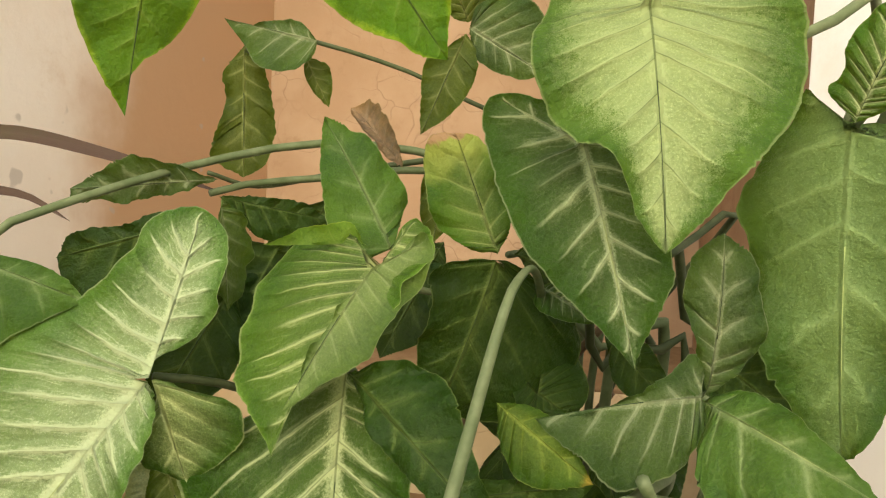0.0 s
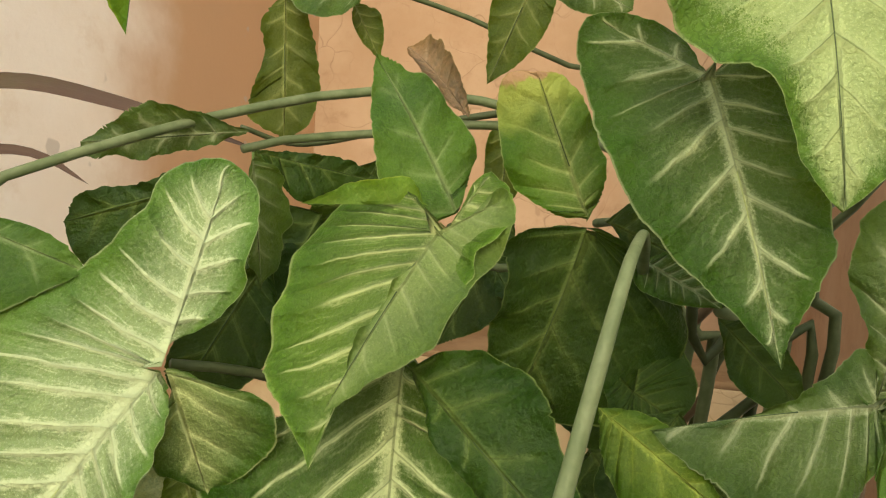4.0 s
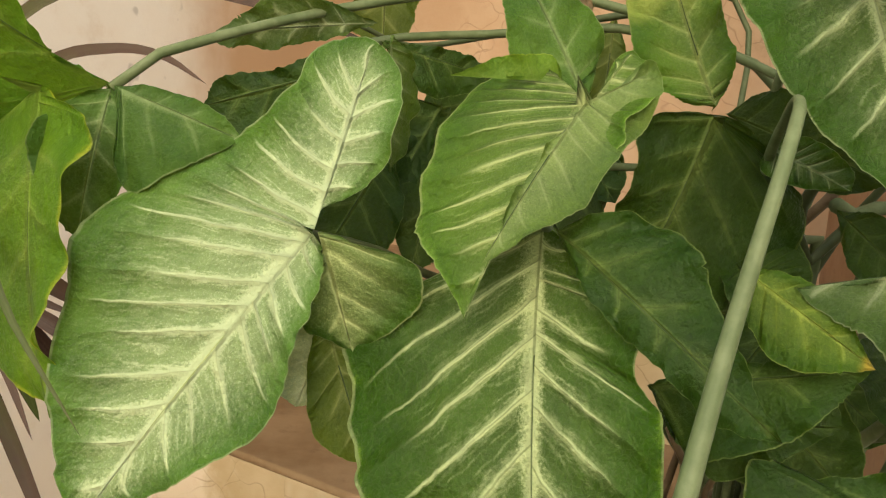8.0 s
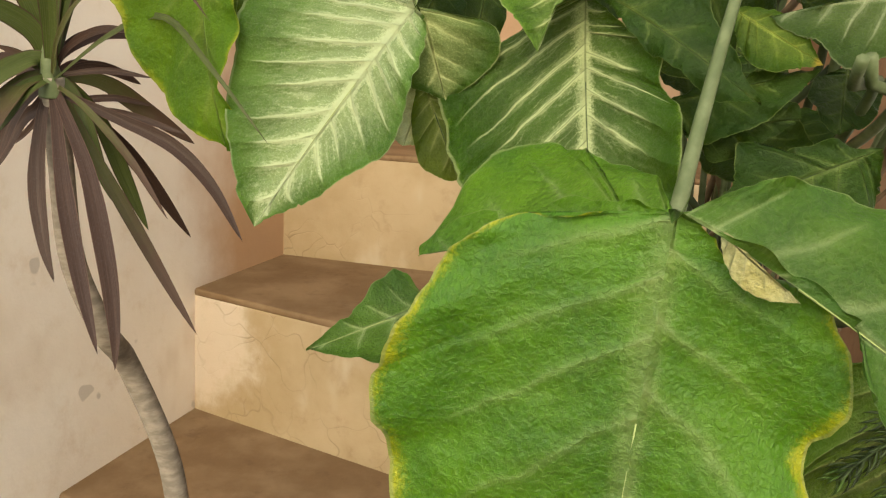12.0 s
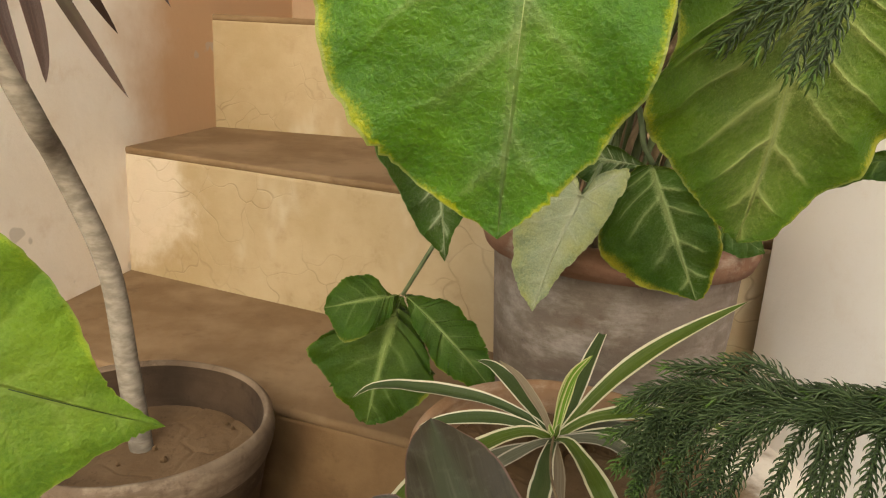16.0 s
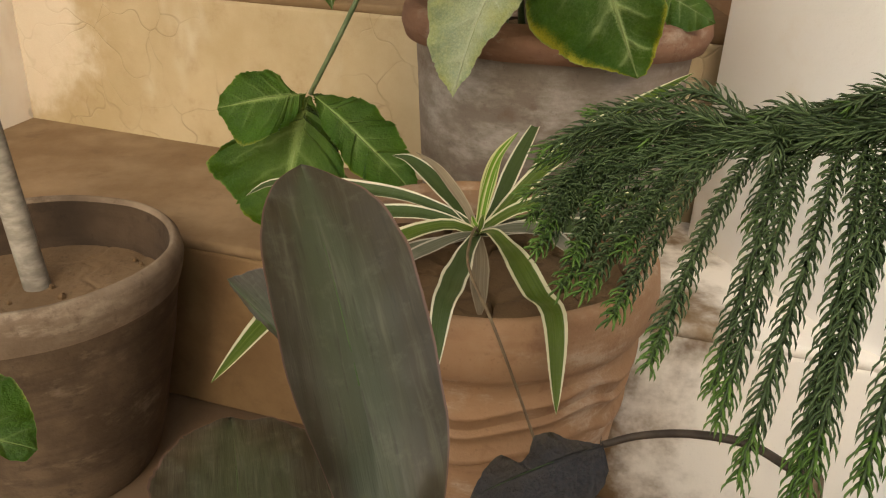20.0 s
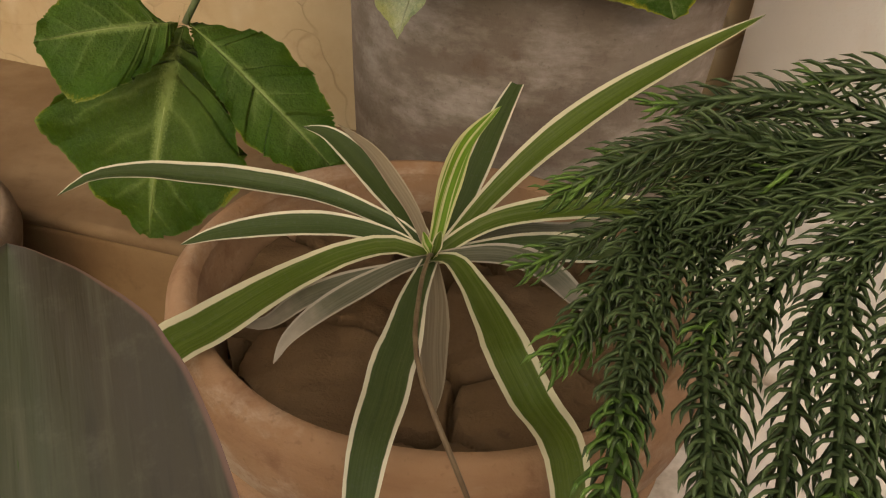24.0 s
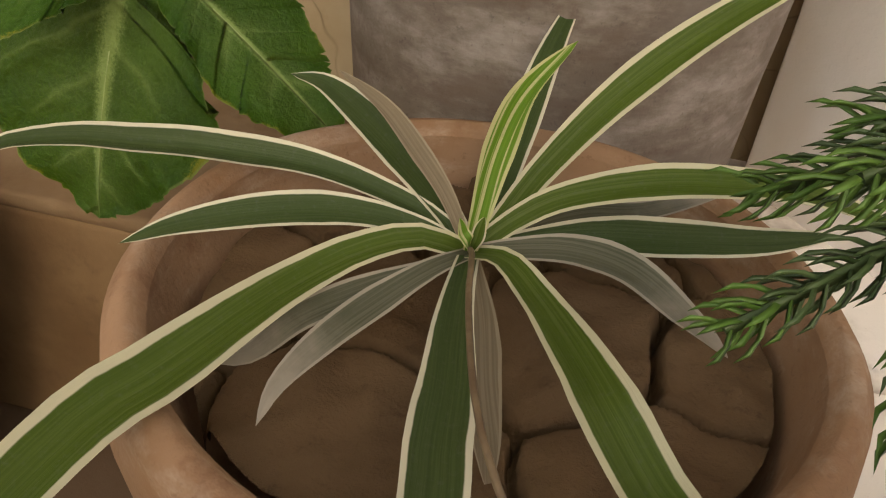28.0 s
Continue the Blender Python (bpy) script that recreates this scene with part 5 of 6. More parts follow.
blade(syngonium, "vee", (-0.275, 0.193, 0.437), (-0.213, 0.187, 0.422), (0.19, -0.36, 0.91),
      [(0.06, 0.25), (0.21, 0.44), (0.43, 0.55), (0.78, 0.34)],
      [(0.39, -0), (0.59, -0.11), (0.93, -0.13)], seed=56)
blade(syngonium, "white", (-0.166, 0.478, 0.968), (-0.183, 0.462, 0.914), (0.20, -0.93, 0.30),
      [(0.12, -0.3), (0.4, -0.42), (0.62, -0.28), (0.8, -0.3), (0.95, -0.16)],
      [(0.2, 0.35), (0.45, 0.42), (0.62, 0.25), (0.85, 0.26)], ragged=0.05, wave=0.04, seed=57)
blade(syngonium, "olive", (-0.172, 0.470, 0.967), (-0.139, 0.453, 0.892), (0.14, -0.95, 0.28),
      [(0.33, -0.21), (0.75, -0.28), (0.97, -0.11)],
      [(0.35, 0.15), (0.83, 0.09)], seed=58)
blade(syngonium, "dark", (0.031, 0.439, 0.961), (0.053, 0.434, 0.936), (-0.25, -0.97, -0.05),
      [(0.04, -0.32), (0.55, -0.54)],
      [(0.47, 0.37), (0.93, 0.19)], seed=59)
blade(syngonium, "dark", (0.023, 0.428, 0.939), (0.089, 0.419, 0.950), (-0.18, -0.94, 0.30),
      [(0.4, 0.25), (0.92, 0.18)],
      [(0.13, -0.36), (0.56, -0.24)], seed=60)
blade(syngonium, "gray_lit", (-0.300, 0.468, 1.083), (-0.307, 0.450, 0.999), (0.25, -0.95, 0.1),
      [(0.1, -0.16), (0.35, -0.33), (0.65, -0.30), (0.9, -0.14)],
      [(0.08, 0.1), (0.3, 0.21), (0.6, 0.24), (0.88, 0.12)], bend=0.06, curl=0.1, seed=85)
blade(syngonium, "soft", (-0.041, 0.444, 1.091), (-0.083, 0.406, 1.012), (-0.2, -0.9, 0.4),
      [(0.3, -0.03), (0.7, -0.03)],
      [(-0.12, 0.06), (-0.33, 0.18), (-0.22, 0.31), (0.05, 0.31), (0.28, 0.3), (0.53, 0.26), (0.72, 0.18), (0.9, 0.07)], bend=0.03, curl=-0.06, wave=0.04, label="turned-over pale leaf margin", seed=86)
blade(syngonium, "dry", (-0.033, 0.575, 1.160), (-0.077, 0.590, 1.207), (0.2, -0.95, 0.2),
      [(0.2, -0.10), (0.55, -0.16), (0.85, -0.16)],
      [(0.25, 0.10), (0.6, 0.12), (0.9, 0.07)], bend=0.1, curl=0.3, wave=0.03, ragged=0.03, label="dried brown leaf", seed=84)
blade(rubber_plant, "bronze", (-0.036, 0.092, 0.437), (-0.085, 0.262, 0.545), (0.16, -0.50, 0.85),
      [(0.06, 0.06), (0.2, 0.12), (0.36, 0.15), (0.53, 0.155), (0.7, 0.15), (0.83, 0.125), (0.92, 0.085), (0.975, 0.035)],
      [(0.06, -0.1), (0.21, -0.14), (0.36, -0.16), (0.51, -0.165), (0.7, -0.165), (0.84, -0.135), (0.93, -0.085), (0.98, -0.03)], bend=0.05, curl=0.07, wave=0.004, label="dusty bronze-green leaf", seed=61, ragged=0.003, fold=0.10)
blade(rubber_plant, "bronze", (-0.068, 0.218, 0.430), (-0.133, 0.276, 0.470), (-0.04, -0.60, 0.80),
      [(0.62, -0.23), (0.8, -0.26), (0.92, -0.16)],
      [(0.18, 0.03), (0.46, 0.03), (0.74, 0.03)], wave=0.004, seed=62)
blade(rubber_plant, "bronze", (-0.120, 0.179, 0.321), (-0.152, 0.326, 0.329), (0.15, -0.02, 0.99),
      [(0.16, 0.26), (0.51, 0.35), (0.87, 0.22)],
      [(0.09, -0.28), (0.43, -0.39), (0.83, -0.33)], bend=0.08, wave=0.004, seed=63)
blade(rubber_plant, "bronze_dark", (0.088, 0.224, 0.384), (0.008, 0.215, 0.353), (-0.29, -0.43, 0.86),
      [(0.22, -0.13), (0.4, -0.23), (0.57, -0.08), (0.72, -0.19)],
      [(0.06, 0.2), (0.26, 0.32), (0.66, 0.32), (0.92, 0.14)], bend=0.06, curl=-0.12, label="dark shrivelled leaf", seed=64)
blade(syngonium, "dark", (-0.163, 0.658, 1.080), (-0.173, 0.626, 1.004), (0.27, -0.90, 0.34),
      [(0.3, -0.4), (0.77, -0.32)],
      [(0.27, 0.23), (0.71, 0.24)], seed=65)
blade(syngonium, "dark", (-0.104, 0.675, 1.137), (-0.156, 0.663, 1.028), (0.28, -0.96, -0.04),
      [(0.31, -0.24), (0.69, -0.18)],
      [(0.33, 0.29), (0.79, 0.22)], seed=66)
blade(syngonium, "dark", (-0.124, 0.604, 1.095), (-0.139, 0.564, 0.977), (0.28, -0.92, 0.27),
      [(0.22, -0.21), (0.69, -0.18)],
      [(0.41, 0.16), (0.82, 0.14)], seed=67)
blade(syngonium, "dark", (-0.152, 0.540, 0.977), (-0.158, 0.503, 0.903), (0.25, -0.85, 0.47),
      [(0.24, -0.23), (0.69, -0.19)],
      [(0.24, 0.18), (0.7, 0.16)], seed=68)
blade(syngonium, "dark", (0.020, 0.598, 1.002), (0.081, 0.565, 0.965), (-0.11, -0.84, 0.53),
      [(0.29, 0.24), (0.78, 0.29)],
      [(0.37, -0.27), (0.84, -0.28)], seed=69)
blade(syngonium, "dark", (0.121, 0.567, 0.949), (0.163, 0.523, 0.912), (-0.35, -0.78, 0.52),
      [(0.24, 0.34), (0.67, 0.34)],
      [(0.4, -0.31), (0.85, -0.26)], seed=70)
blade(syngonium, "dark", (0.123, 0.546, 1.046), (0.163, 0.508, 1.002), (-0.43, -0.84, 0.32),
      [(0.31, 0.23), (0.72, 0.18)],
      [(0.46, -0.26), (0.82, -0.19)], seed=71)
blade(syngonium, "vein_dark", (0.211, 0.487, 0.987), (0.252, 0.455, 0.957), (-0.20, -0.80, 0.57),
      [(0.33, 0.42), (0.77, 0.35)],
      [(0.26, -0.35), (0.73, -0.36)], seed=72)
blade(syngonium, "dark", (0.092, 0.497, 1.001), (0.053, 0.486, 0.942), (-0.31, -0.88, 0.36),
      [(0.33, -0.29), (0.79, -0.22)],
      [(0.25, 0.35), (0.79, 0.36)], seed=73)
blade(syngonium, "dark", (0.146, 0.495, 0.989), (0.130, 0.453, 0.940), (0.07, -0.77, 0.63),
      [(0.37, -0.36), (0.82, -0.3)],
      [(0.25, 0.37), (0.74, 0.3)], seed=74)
blade(syngonium, "olive", (-0.168, 0.480, 0.965), (-0.148, 0.466, 0.893), (0.05, -0.97, 0.24),
      [(0.38, -0.13), (0.75, -0.1)],
      [(0.26, 0.43), (0.63, 0.27)], seed=75)
blade(syngonium, "flap", (-0.033, 0.164, 0.913), (-0.008, 0.149, 0.892), (-0.44, -0.89, 0.08),
      [(0.25, -0.19), (0.46, -0.25), (0.72, -0.21)],
      [(0.16, 0.04), (0.44, 0.02), (0.72, 0.02)], bend=0.06, seed=77)
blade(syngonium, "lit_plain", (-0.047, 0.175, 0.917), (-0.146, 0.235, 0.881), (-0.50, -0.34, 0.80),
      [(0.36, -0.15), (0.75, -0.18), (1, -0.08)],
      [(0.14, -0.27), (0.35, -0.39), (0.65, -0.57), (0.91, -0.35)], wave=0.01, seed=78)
blade(syngonium, "gray", (0.266, 0.353, 0.731), (0.252, 0.328, 0.653), (-0.41, -0.84, 0.34),
      [(0.38, -0.17), (0.7, -0.15)],
      [(0.26, 0.16), (0.77, 0.12)], seed=79)
blade(syngonium, "gray_lit", (0.240, 0.635, 0.596), (0.277, 0.598, 0.574), (-0.47, -0.75, 0.46),
      [(0.27, 0.2), (0.69, 0.2)],
      [(0.17, -0.33), (0.4, -0.45), (0.76, -0.3)], seed=80)
blade(syngonium, "dark", (0.002, 0.691, 1.103), (-0.050, 0.657, 0.997), (0.13, -0.96, 0.24),
      [(0.25, -0.27), (0.68, -0.29)],
      [(0.31, 0.19), (0.7, 0.23)], seed=81)
blade(syngonium, "olive", (-0.004, 0.726, 1.190), (-0.008, 0.715, 1.100), (-0.04, -0.99, 0.12),
      [(0.33, -0.18), (0.76, -0.16)],
      [(0.35, 0.14), (0.75, 0.15)], seed=82)
blade(syngonium, "dark", (-0.029, 0.688, 1.085), (0.006, 0.671, 1.034), (-0.14, -0.97, 0.22),
      [(0.38, -0.21), (0.8, -0.2)],
      [(0.3, 0.36), (0.76, 0.29)], seed=83)
tube("stalk", [(0.140, 0.720, 0.480), (0.130, 0.720, 0.750), (0.115, 0.660, 0.950), (0.079, 0.551, 1.055), (0.058, 0.455, 1.093), (0.041, 0.390, 1.092), (0.030, 0.363, 1.070), (0.009, 0.341, 0.987), (-0.020, 0.288, 0.887), (-0.040, 0.215, 0.886), (-0.046, 0.178, 0.914)], 0.0050, 0.0046, STEM, syngonium, sides=12, steps=90, swell=(-0.55, 0.66, 0.22))
tube("stalk", [(0.130, 0.730, 0.480), (0.135, 0.700, 0.950), (0.114, 0.622, 1.125), (0.075, 0.631, 1.145), (-0.000, 0.640, 1.176), (-0.100, 0.620, 1.181), (-0.188, 0.579, 1.157), (-0.255, 0.517, 1.123), (-0.293, 0.482, 1.100), (-0.301, 0.472, 1.091), (-0.303, 0.471, 1.082)], 0.0044, 0.003, STEM, syngonium)
tube("stalk", [(0.130, 0.750, 0.480), (0.130, 0.720, 0.950), (0.115, 0.643, 1.121), (0.003, 0.651, 1.164), (-0.091, 0.645, 1.155), (-0.161, 0.618, 1.144), (-0.186, 0.593, 1.134)], 0.005, 0.003, STEM, syngonium)
tube("stalk", [(0.002, 0.659, 1.178), (-0.093, 0.685, 1.162), (-0.163, 0.659, 1.144), (-0.200, 0.629, 1.152)], 0.003, 0.002, STEM_DARK, syngonium)
tube("stalk", [(0.120, 0.740, 0.480), (0.100, 0.720, 0.800), (-0.060, 0.695, 0.932), (-0.129, 0.577, 0.978), (-0.157, 0.525, 0.999), (-0.187, 0.492, 1.008)], 0.005, 0.003, STEM_DARK, syngonium)
tube("stalk", [(0.120, 0.760, 0.480), (0.120, 0.800, 1.000), (0.132, 0.835, 1.212), (0.040, 0.819, 1.246), (-0.035, 0.814, 1.278), (-0.095, 0.796, 1.293), (-0.141, 0.777, 1.300)], 0.004, 0.0025, STEM_DARK, syngonium)
tube("stalk", [(0.130, 0.760, 0.480), (0.160, 0.700, 0.950), (0.225, 0.577, 1.136), (0.196, 0.567, 1.122), (0.159, 0.526, 1.104)], 0.004, 0.003, STEM_DARK, syngonium)
tube("stalk", [(0.140, 0.750, 0.480), (0.181, 0.629, 1.008), (0.138, 0.620, 1.006), (0.124, 0.608, 1.042), (0.128, 0.569, 1.080)], 0.0055, 0.004, STEM_DARK, syngonium)
tube("stalk", [(0.120, 0.760, 0.480), (0.152, 0.653, 0.977), (0.137, 0.643, 1.020), (0.115, 0.631, 1.047)], 0.006, 0.005, STEM, syngonium)
tube("stalk", [(0.150, 0.730, 0.480), (0.185, 0.606, 1.004), (0.150, 0.580, 1.040), (0.130, 0.566, 1.049)], 0.006, 0.005, STEM, syngonium)
tube("stalk", [(0.150, 0.740, 0.480), (0.208, 0.595, 0.991), (0.196, 0.588, 1.050), (0.182, 0.565, 1.096), (0.167, 0.538, 1.133)], 0.005, 0.004, STEM_DARK, syngonium)
tube("stalk", [(0.160, 0.740, 0.480), (0.200, 0.599, 0.994), (0.171, 0.593, 1.023), (0.143, 0.582, 1.035)], 0.004, 0.004, STEM_DARK, syngonium)
tube("stalk", [(0.125, 0.730, 0.480), (0.115, 0.725, 0.660), (0.060, 0.695, 0.750), (0.000, 0.675, 0.705), (-0.054, 0.662, 0.605), (-0.084, 0.660, 0.547), (-0.117, 0.658, 0.486)], 0.0035, 0.0025, STEM, syngonium)
tube("stalk", [(0.130, 0.720, 0.480), (0.129, 0.653, 0.712), (0.133, 0.607, 0.682), (0.140, 0.592, 0.666)], 0.004, 0.003, STEM_DARK, syngonium)
tube("stalk", [(0.130, 0.720, 0.480), (0.114, 0.654, 0.687), (0.085, 0.595, 0.658), (0.068, 0.583, 0.631)], 0.003, 0.0025, STEM, syngonium)
tube("stalk", [(0.140, 0.720, 0.480), (0.140, 0.629, 0.713), (0.133, 0.403, 0.817), (0.122, 0.274, 0.856)], 0.005, 0.0035, STEM_DARK, syngonium)
tube("stalk", [(0.140, 0.720, 0.480), (0.140, 0.680, 0.750), (0.148, 0.462, 0.961), (0.115, 0.410, 0.971), (0.096, 0.362, 0.986)], 0.005, 0.004, STEM, syngonium)
tube("stalk", [(0.140, 0.740, 0.480), (0.150, 0.700, 0.800), (0.152, 0.439, 0.952), (0.125, 0.406, 0.971), (0.112, 0.387, 0.990)], 0.005, 0.004, STEM, syngonium)
tube("stalk", [(0.100, 0.730, 0.480), (0.060, 0.660, 0.800), (-0.021, 0.542, 0.950), (-0.043, 0.478, 1.008), (-0.055, 0.460, 1.030)], 0.004, 0.003, STEM, syngonium)
tube("stalk", [(0.130, 0.740, 0.480), (0.170, 0.620, 0.900), (0.192, 0.468, 0.999), (0.154, 0.423, 1.027)], 0.004, 0.003, STEM, syngonium)
tube("stalk", [(0.150, 0.720, 0.480), (0.240, 0.600, 0.950), (0.261, 0.442, 1.205), (0.221, 0.409, 1.185)], 0.004, 0.0035, STEM, syngonium)
tube("stalk", [(0.150, 0.720, 0.480), (0.260, 0.620, 1.000), (0.277, 0.488, 1.265), (0.213, 0.458, 1.242), (0.177, 0.472, 1.248), (0.117, 0.434, 1.257)], 0.0045, 0.0035, STEM, syngonium)
tube("stalk", [(0.130, 0.740, 0.480), (0.120, 0.660, 1.000), (0.077, 0.540, 1.116), (0.090, 0.492, 1.178)], 0.004, 0.003, STEM, syngonium)
tube("stalk", [(0.120, 0.740, 0.480), (0.060, 0.650, 1.000), (-0.025, 0.604, 1.065), (-0.039, 0.535, 1.091)], 0.004, 0.003, STEM, syngonium)
tube("stalk", [(0.100, 0.720, 0.480), (0.020, 0.600, 0.700), (-0.123, 0.428, 0.801), (-0.143, 0.296, 0.796)], 0.003, 0.002, STEM, syngonium)
tube("stalk", [(0.130, 0.740, 0.480), (0.100, 0.680, 0.950), (0.082, 0.633, 1.087), (0.052, 0.578, 1.098)], 0.004, 0.003, STEM, syngonium)
tube("stalk", [(0.088, 0.226, 0.382), (0.109, 0.224, 0.390), (0.132, 0.209, 0.403), (0.155, 0.189, 0.412), (0.168, 0.167, 0.414), (0.174, 0.157, 0.417)], 0.0022, 0.0028, STEM_BRONZE, rubber_plant)
tube("stem", [(-0.090, 0.060, 0.000), (-0.070, 0.080, 0.200), (-0.050, 0.100, 0.340), (-0.037, 0.097, 0.432)], 0.009, 0.004, STEM_BROWN, rubber_plant)
tube("stalk", [(-0.070, 0.080, 0.200), (-0.090, 0.140, 0.300), (-0.120, 0.179, 0.320)], 0.005, 0.004, STEM_BROWN, rubber_plant)
tube("stalk", [(-0.070, 0.080, 0.250), (-0.040, 0.200, 0.340), (-0.068, 0.222, 0.427)], 0.004, 0.003, STEM_BROWN, rubber_plant)
tube("stalk", [(-0.070, 0.080, 0.150), (0.060, 0.120, 0.220), (0.190, 0.160, 0.300), (0.174, 0.157, 0.417)], 0.006, 0.005, STEM_BROWN, rubber_plant)
tube("runner", [(0.040, 0.468, 0.414), (0.034, 0.440, 0.430), (0.025, 0.400, 0.436), (0.018, 0.340, 0.442), (0.035, 0.300, 0.410), (0.075, 0.286, 0.300), (0.110, 0.280, 0.180)], 0.0012, 0.001, STEM_BROWN, spider_plant, steps=30)
tube("trunk", [(0.620, 0.120, 0.000), (0.615, 0.120, 0.400), (0.620, 0.120, 0.900)], 0.012, 0.008, BARK, pine)
tube("trunk", [(-0.452, 0.702, 0.200), (-0.478, 0.730, 0.350), (-0.501, 0.748, 0.476), (-0.544, 0.735, 0.609), (-0.537, 0.674, 0.669), (-0.562, 0.658, 0.756), (-0.566, 0.652, 0.872), (-0.566, 0.644, 0.950)], 0.0155, 0.0125, BARK, dracaena, sides=14, steps=40)
tube("crown", [(-0.566, 0.644, 0.930), (-0.565, 0.641, 0.959), (-0.567, 0.641, 0.983)], 0.013, 0.006, STEM, dracaena)
tube("stalk", [(0.143, 0.738, 0.500), (0.155, 0.725, 0.737), (0.147, 0.697, 0.974), (0.162, 0.670, 1.092)], 0.004, 0.004, STEM, syngonium)
tube("stalk", [(0.168, 0.771, 0.500), (0.190, 0.742, 0.614), (0.136, 0.685, 0.728), (0.156, 0.627, 0.785)], 0.006, 0.004, STEM_BROWN, syngonium)
tube("stalk", [(0.163, 0.715, 0.500), (0.191, 0.707, 0.667), (0.196, 0.690, 0.834), (0.234, 0.672, 0.918)], 0.006, 0.002, STEM_BROWN, syngonium)
tube("stalk", [(0.085, 0.783, 0.500), (0.112, 0.763, 0.689), (0.124, 0.722, 0.877), (0.163, 0.682, 0.972)], 0.004, 0.004, STEM_BROWN, syngonium)
tube("stalk", [(0.170, 0.730, 0.500), (0.214, 0.708, 0.698), (0.140, 0.664, 0.896), (0.187, 0.620, 0.995)], 0.004, 0.004, STEM_DARK, syngonium)
tube("stalk", [(0.124, 0.692, 0.500), (0.102, 0.688, 0.643), (0.098, 0.679, 0.786), (0.067, 0.670, 0.857)], 0.005, 0.003, STEM_BROWN, syngonium)
tube("stalk", [(0.214, 0.779, 0.500), (0.204, 0.779, 0.600), (0.198, 0.781, 0.700), (0.184, 0.782, 0.750)], 0.006, 0.003, STEM, syngonium)
tube("stalk", [(0.090, 0.748, 0.500), (0.072, 0.719, 0.715), (0.092, 0.662, 0.930), (0.071, 0.604, 1.038)], 0.005, 0.002, STEM_BROWN, syngonium)
tube("stalk", [(0.114, 0.674, 0.500), (0.140, 0.649, 0.609), (0.159, 0.597, 0.718), (0.196, 0.546, 0.772)], 0.005, 0.004, STEM_BROWN, syngonium)
tube("stalk", [(0.218, 0.768, 0.500), (0.258, 0.750, 0.662), (0.180, 0.714, 0.824), (0.221, 0.679, 0.905)], 0.004, 0.003, STEM_DARK, syngonium)
tube("stalk", [(0.220, 0.663, 0.500), (0.256, 0.652, 0.628), (0.285, 0.632, 0.755), (0.339, 0.611, 0.819)], 0.004, 0.002, STEM_BROWN, syngonium)
tube("stalk", [(0.142, 0.661, 0.500), (0.130, 0.643, 0.690), (0.229, 0.607, 0.881), (0.230, 0.571, 0.976)], 0.004, 0.004, STEM_BROWN, syngonium)
tube("stalk", [(0.082, 0.712, 0.500), (0.097, 0.701, 0.692), (0.028, 0.679, 0.884), (0.036, 0.657, 0.980)], 0.004, 0.003, STEM_BROWN, syngonium)
tube("stalk", [(0.168, 0.704, 0.500), (0.152, 0.698, 0.634), (0.223, 0.686, 0.768), (0.214, 0.674, 0.835)], 0.006, 0.004, STEM_BROWN, syngonium)
tube("stalk", [(0.176, 0.714, 0.500), (0.131, 0.684, 0.671), (0.174, 0.623, 0.843), (0.121, 0.563, 0.929)], 0.006, 0.003, STEM_BROWN, syngonium)
tube("stalk", [(0.184, 0.715, 0.500), (0.211, 0.701, 0.662), (0.243, 0.672, 0.825), (0.285, 0.643, 0.906)], 0.006, 0.002, STEM_BROWN, syngonium)
tube("stalk", [(0.112, 0.738, 0.500), (0.157, 0.716, 0.726), (0.107, 0.673, 0.952), (0.159, 0.629, 1.065)], 0.004, 0.004, STEM_BROWN, syngonium)
tube("stalk", [(0.090, 0.718, 0.500), (0.077, 0.696, 0.637), (0.051, 0.652, 0.774), (0.029, 0.608, 0.842)], 0.004, 0.002, STEM_DARK, syngonium)
tube("stalk", [(0.099, 0.723, 0.500), (0.152, 0.710, 0.649), (0.105, 0.683, 0.798), (0.169, 0.657, 0.872)], 0.006, 0.002, STEM_BROWN, syngonium)
tube("stalk", [(0.146, 0.710, 0.500), (0.097, 0.700, 0.646), (0.142, 0.679, 0.792), (0.083, 0.658, 0.865)], 0.004, 0.004, STEM_DARK, syngonium)
tube("stalk", [(0.125, 0.800, 0.500), (0.165, 0.794, 0.611), (0.113, 0.784, 0.722), (0.158, 0.773, 0.778)], 0.006, 0.004, STEM_BROWN, syngonium)
tube("stalk", [(0.191, 0.788, 0.500), (0.236, 0.789, 0.652), (0.197, 0.789, 0.804), (0.251, 0.790, 0.880)], 0.005, 0.002, STEM, syngonium)


# ---- strap leaves ----
strap(spider_plant, "spider", [(0.040, 0.468, 0.412), (0.025, 0.485, 0.420), (-0.005, 0.501, 0.428), (-0.029, 0.510, 0.432), (-0.053, 0.513, 0.435), (-0.076, 0.514, 0.438), (-0.097, 0.511, 0.441), (-0.117, 0.506, 0.445), (-0.141, 0.495, 0.447), (-0.157, 0.481, 0.442)], 0.0165, fold=0.5)
strap(spider_plant, "spider_lime", [(0.040, 0.468, 0.412), (0.018, 0.467, 0.421), (-0.007, 0.457, 0.422), (-0.029, 0.441, 0.421), (-0.047, 0.420, 0.423), (-0.070, 0.393, 0.423), (-0.089, 0.372, 0.423), (-0.118, 0.322, 0.417), (-0.147, 0.267, 0.403)], 0.0225, fold=0.35)
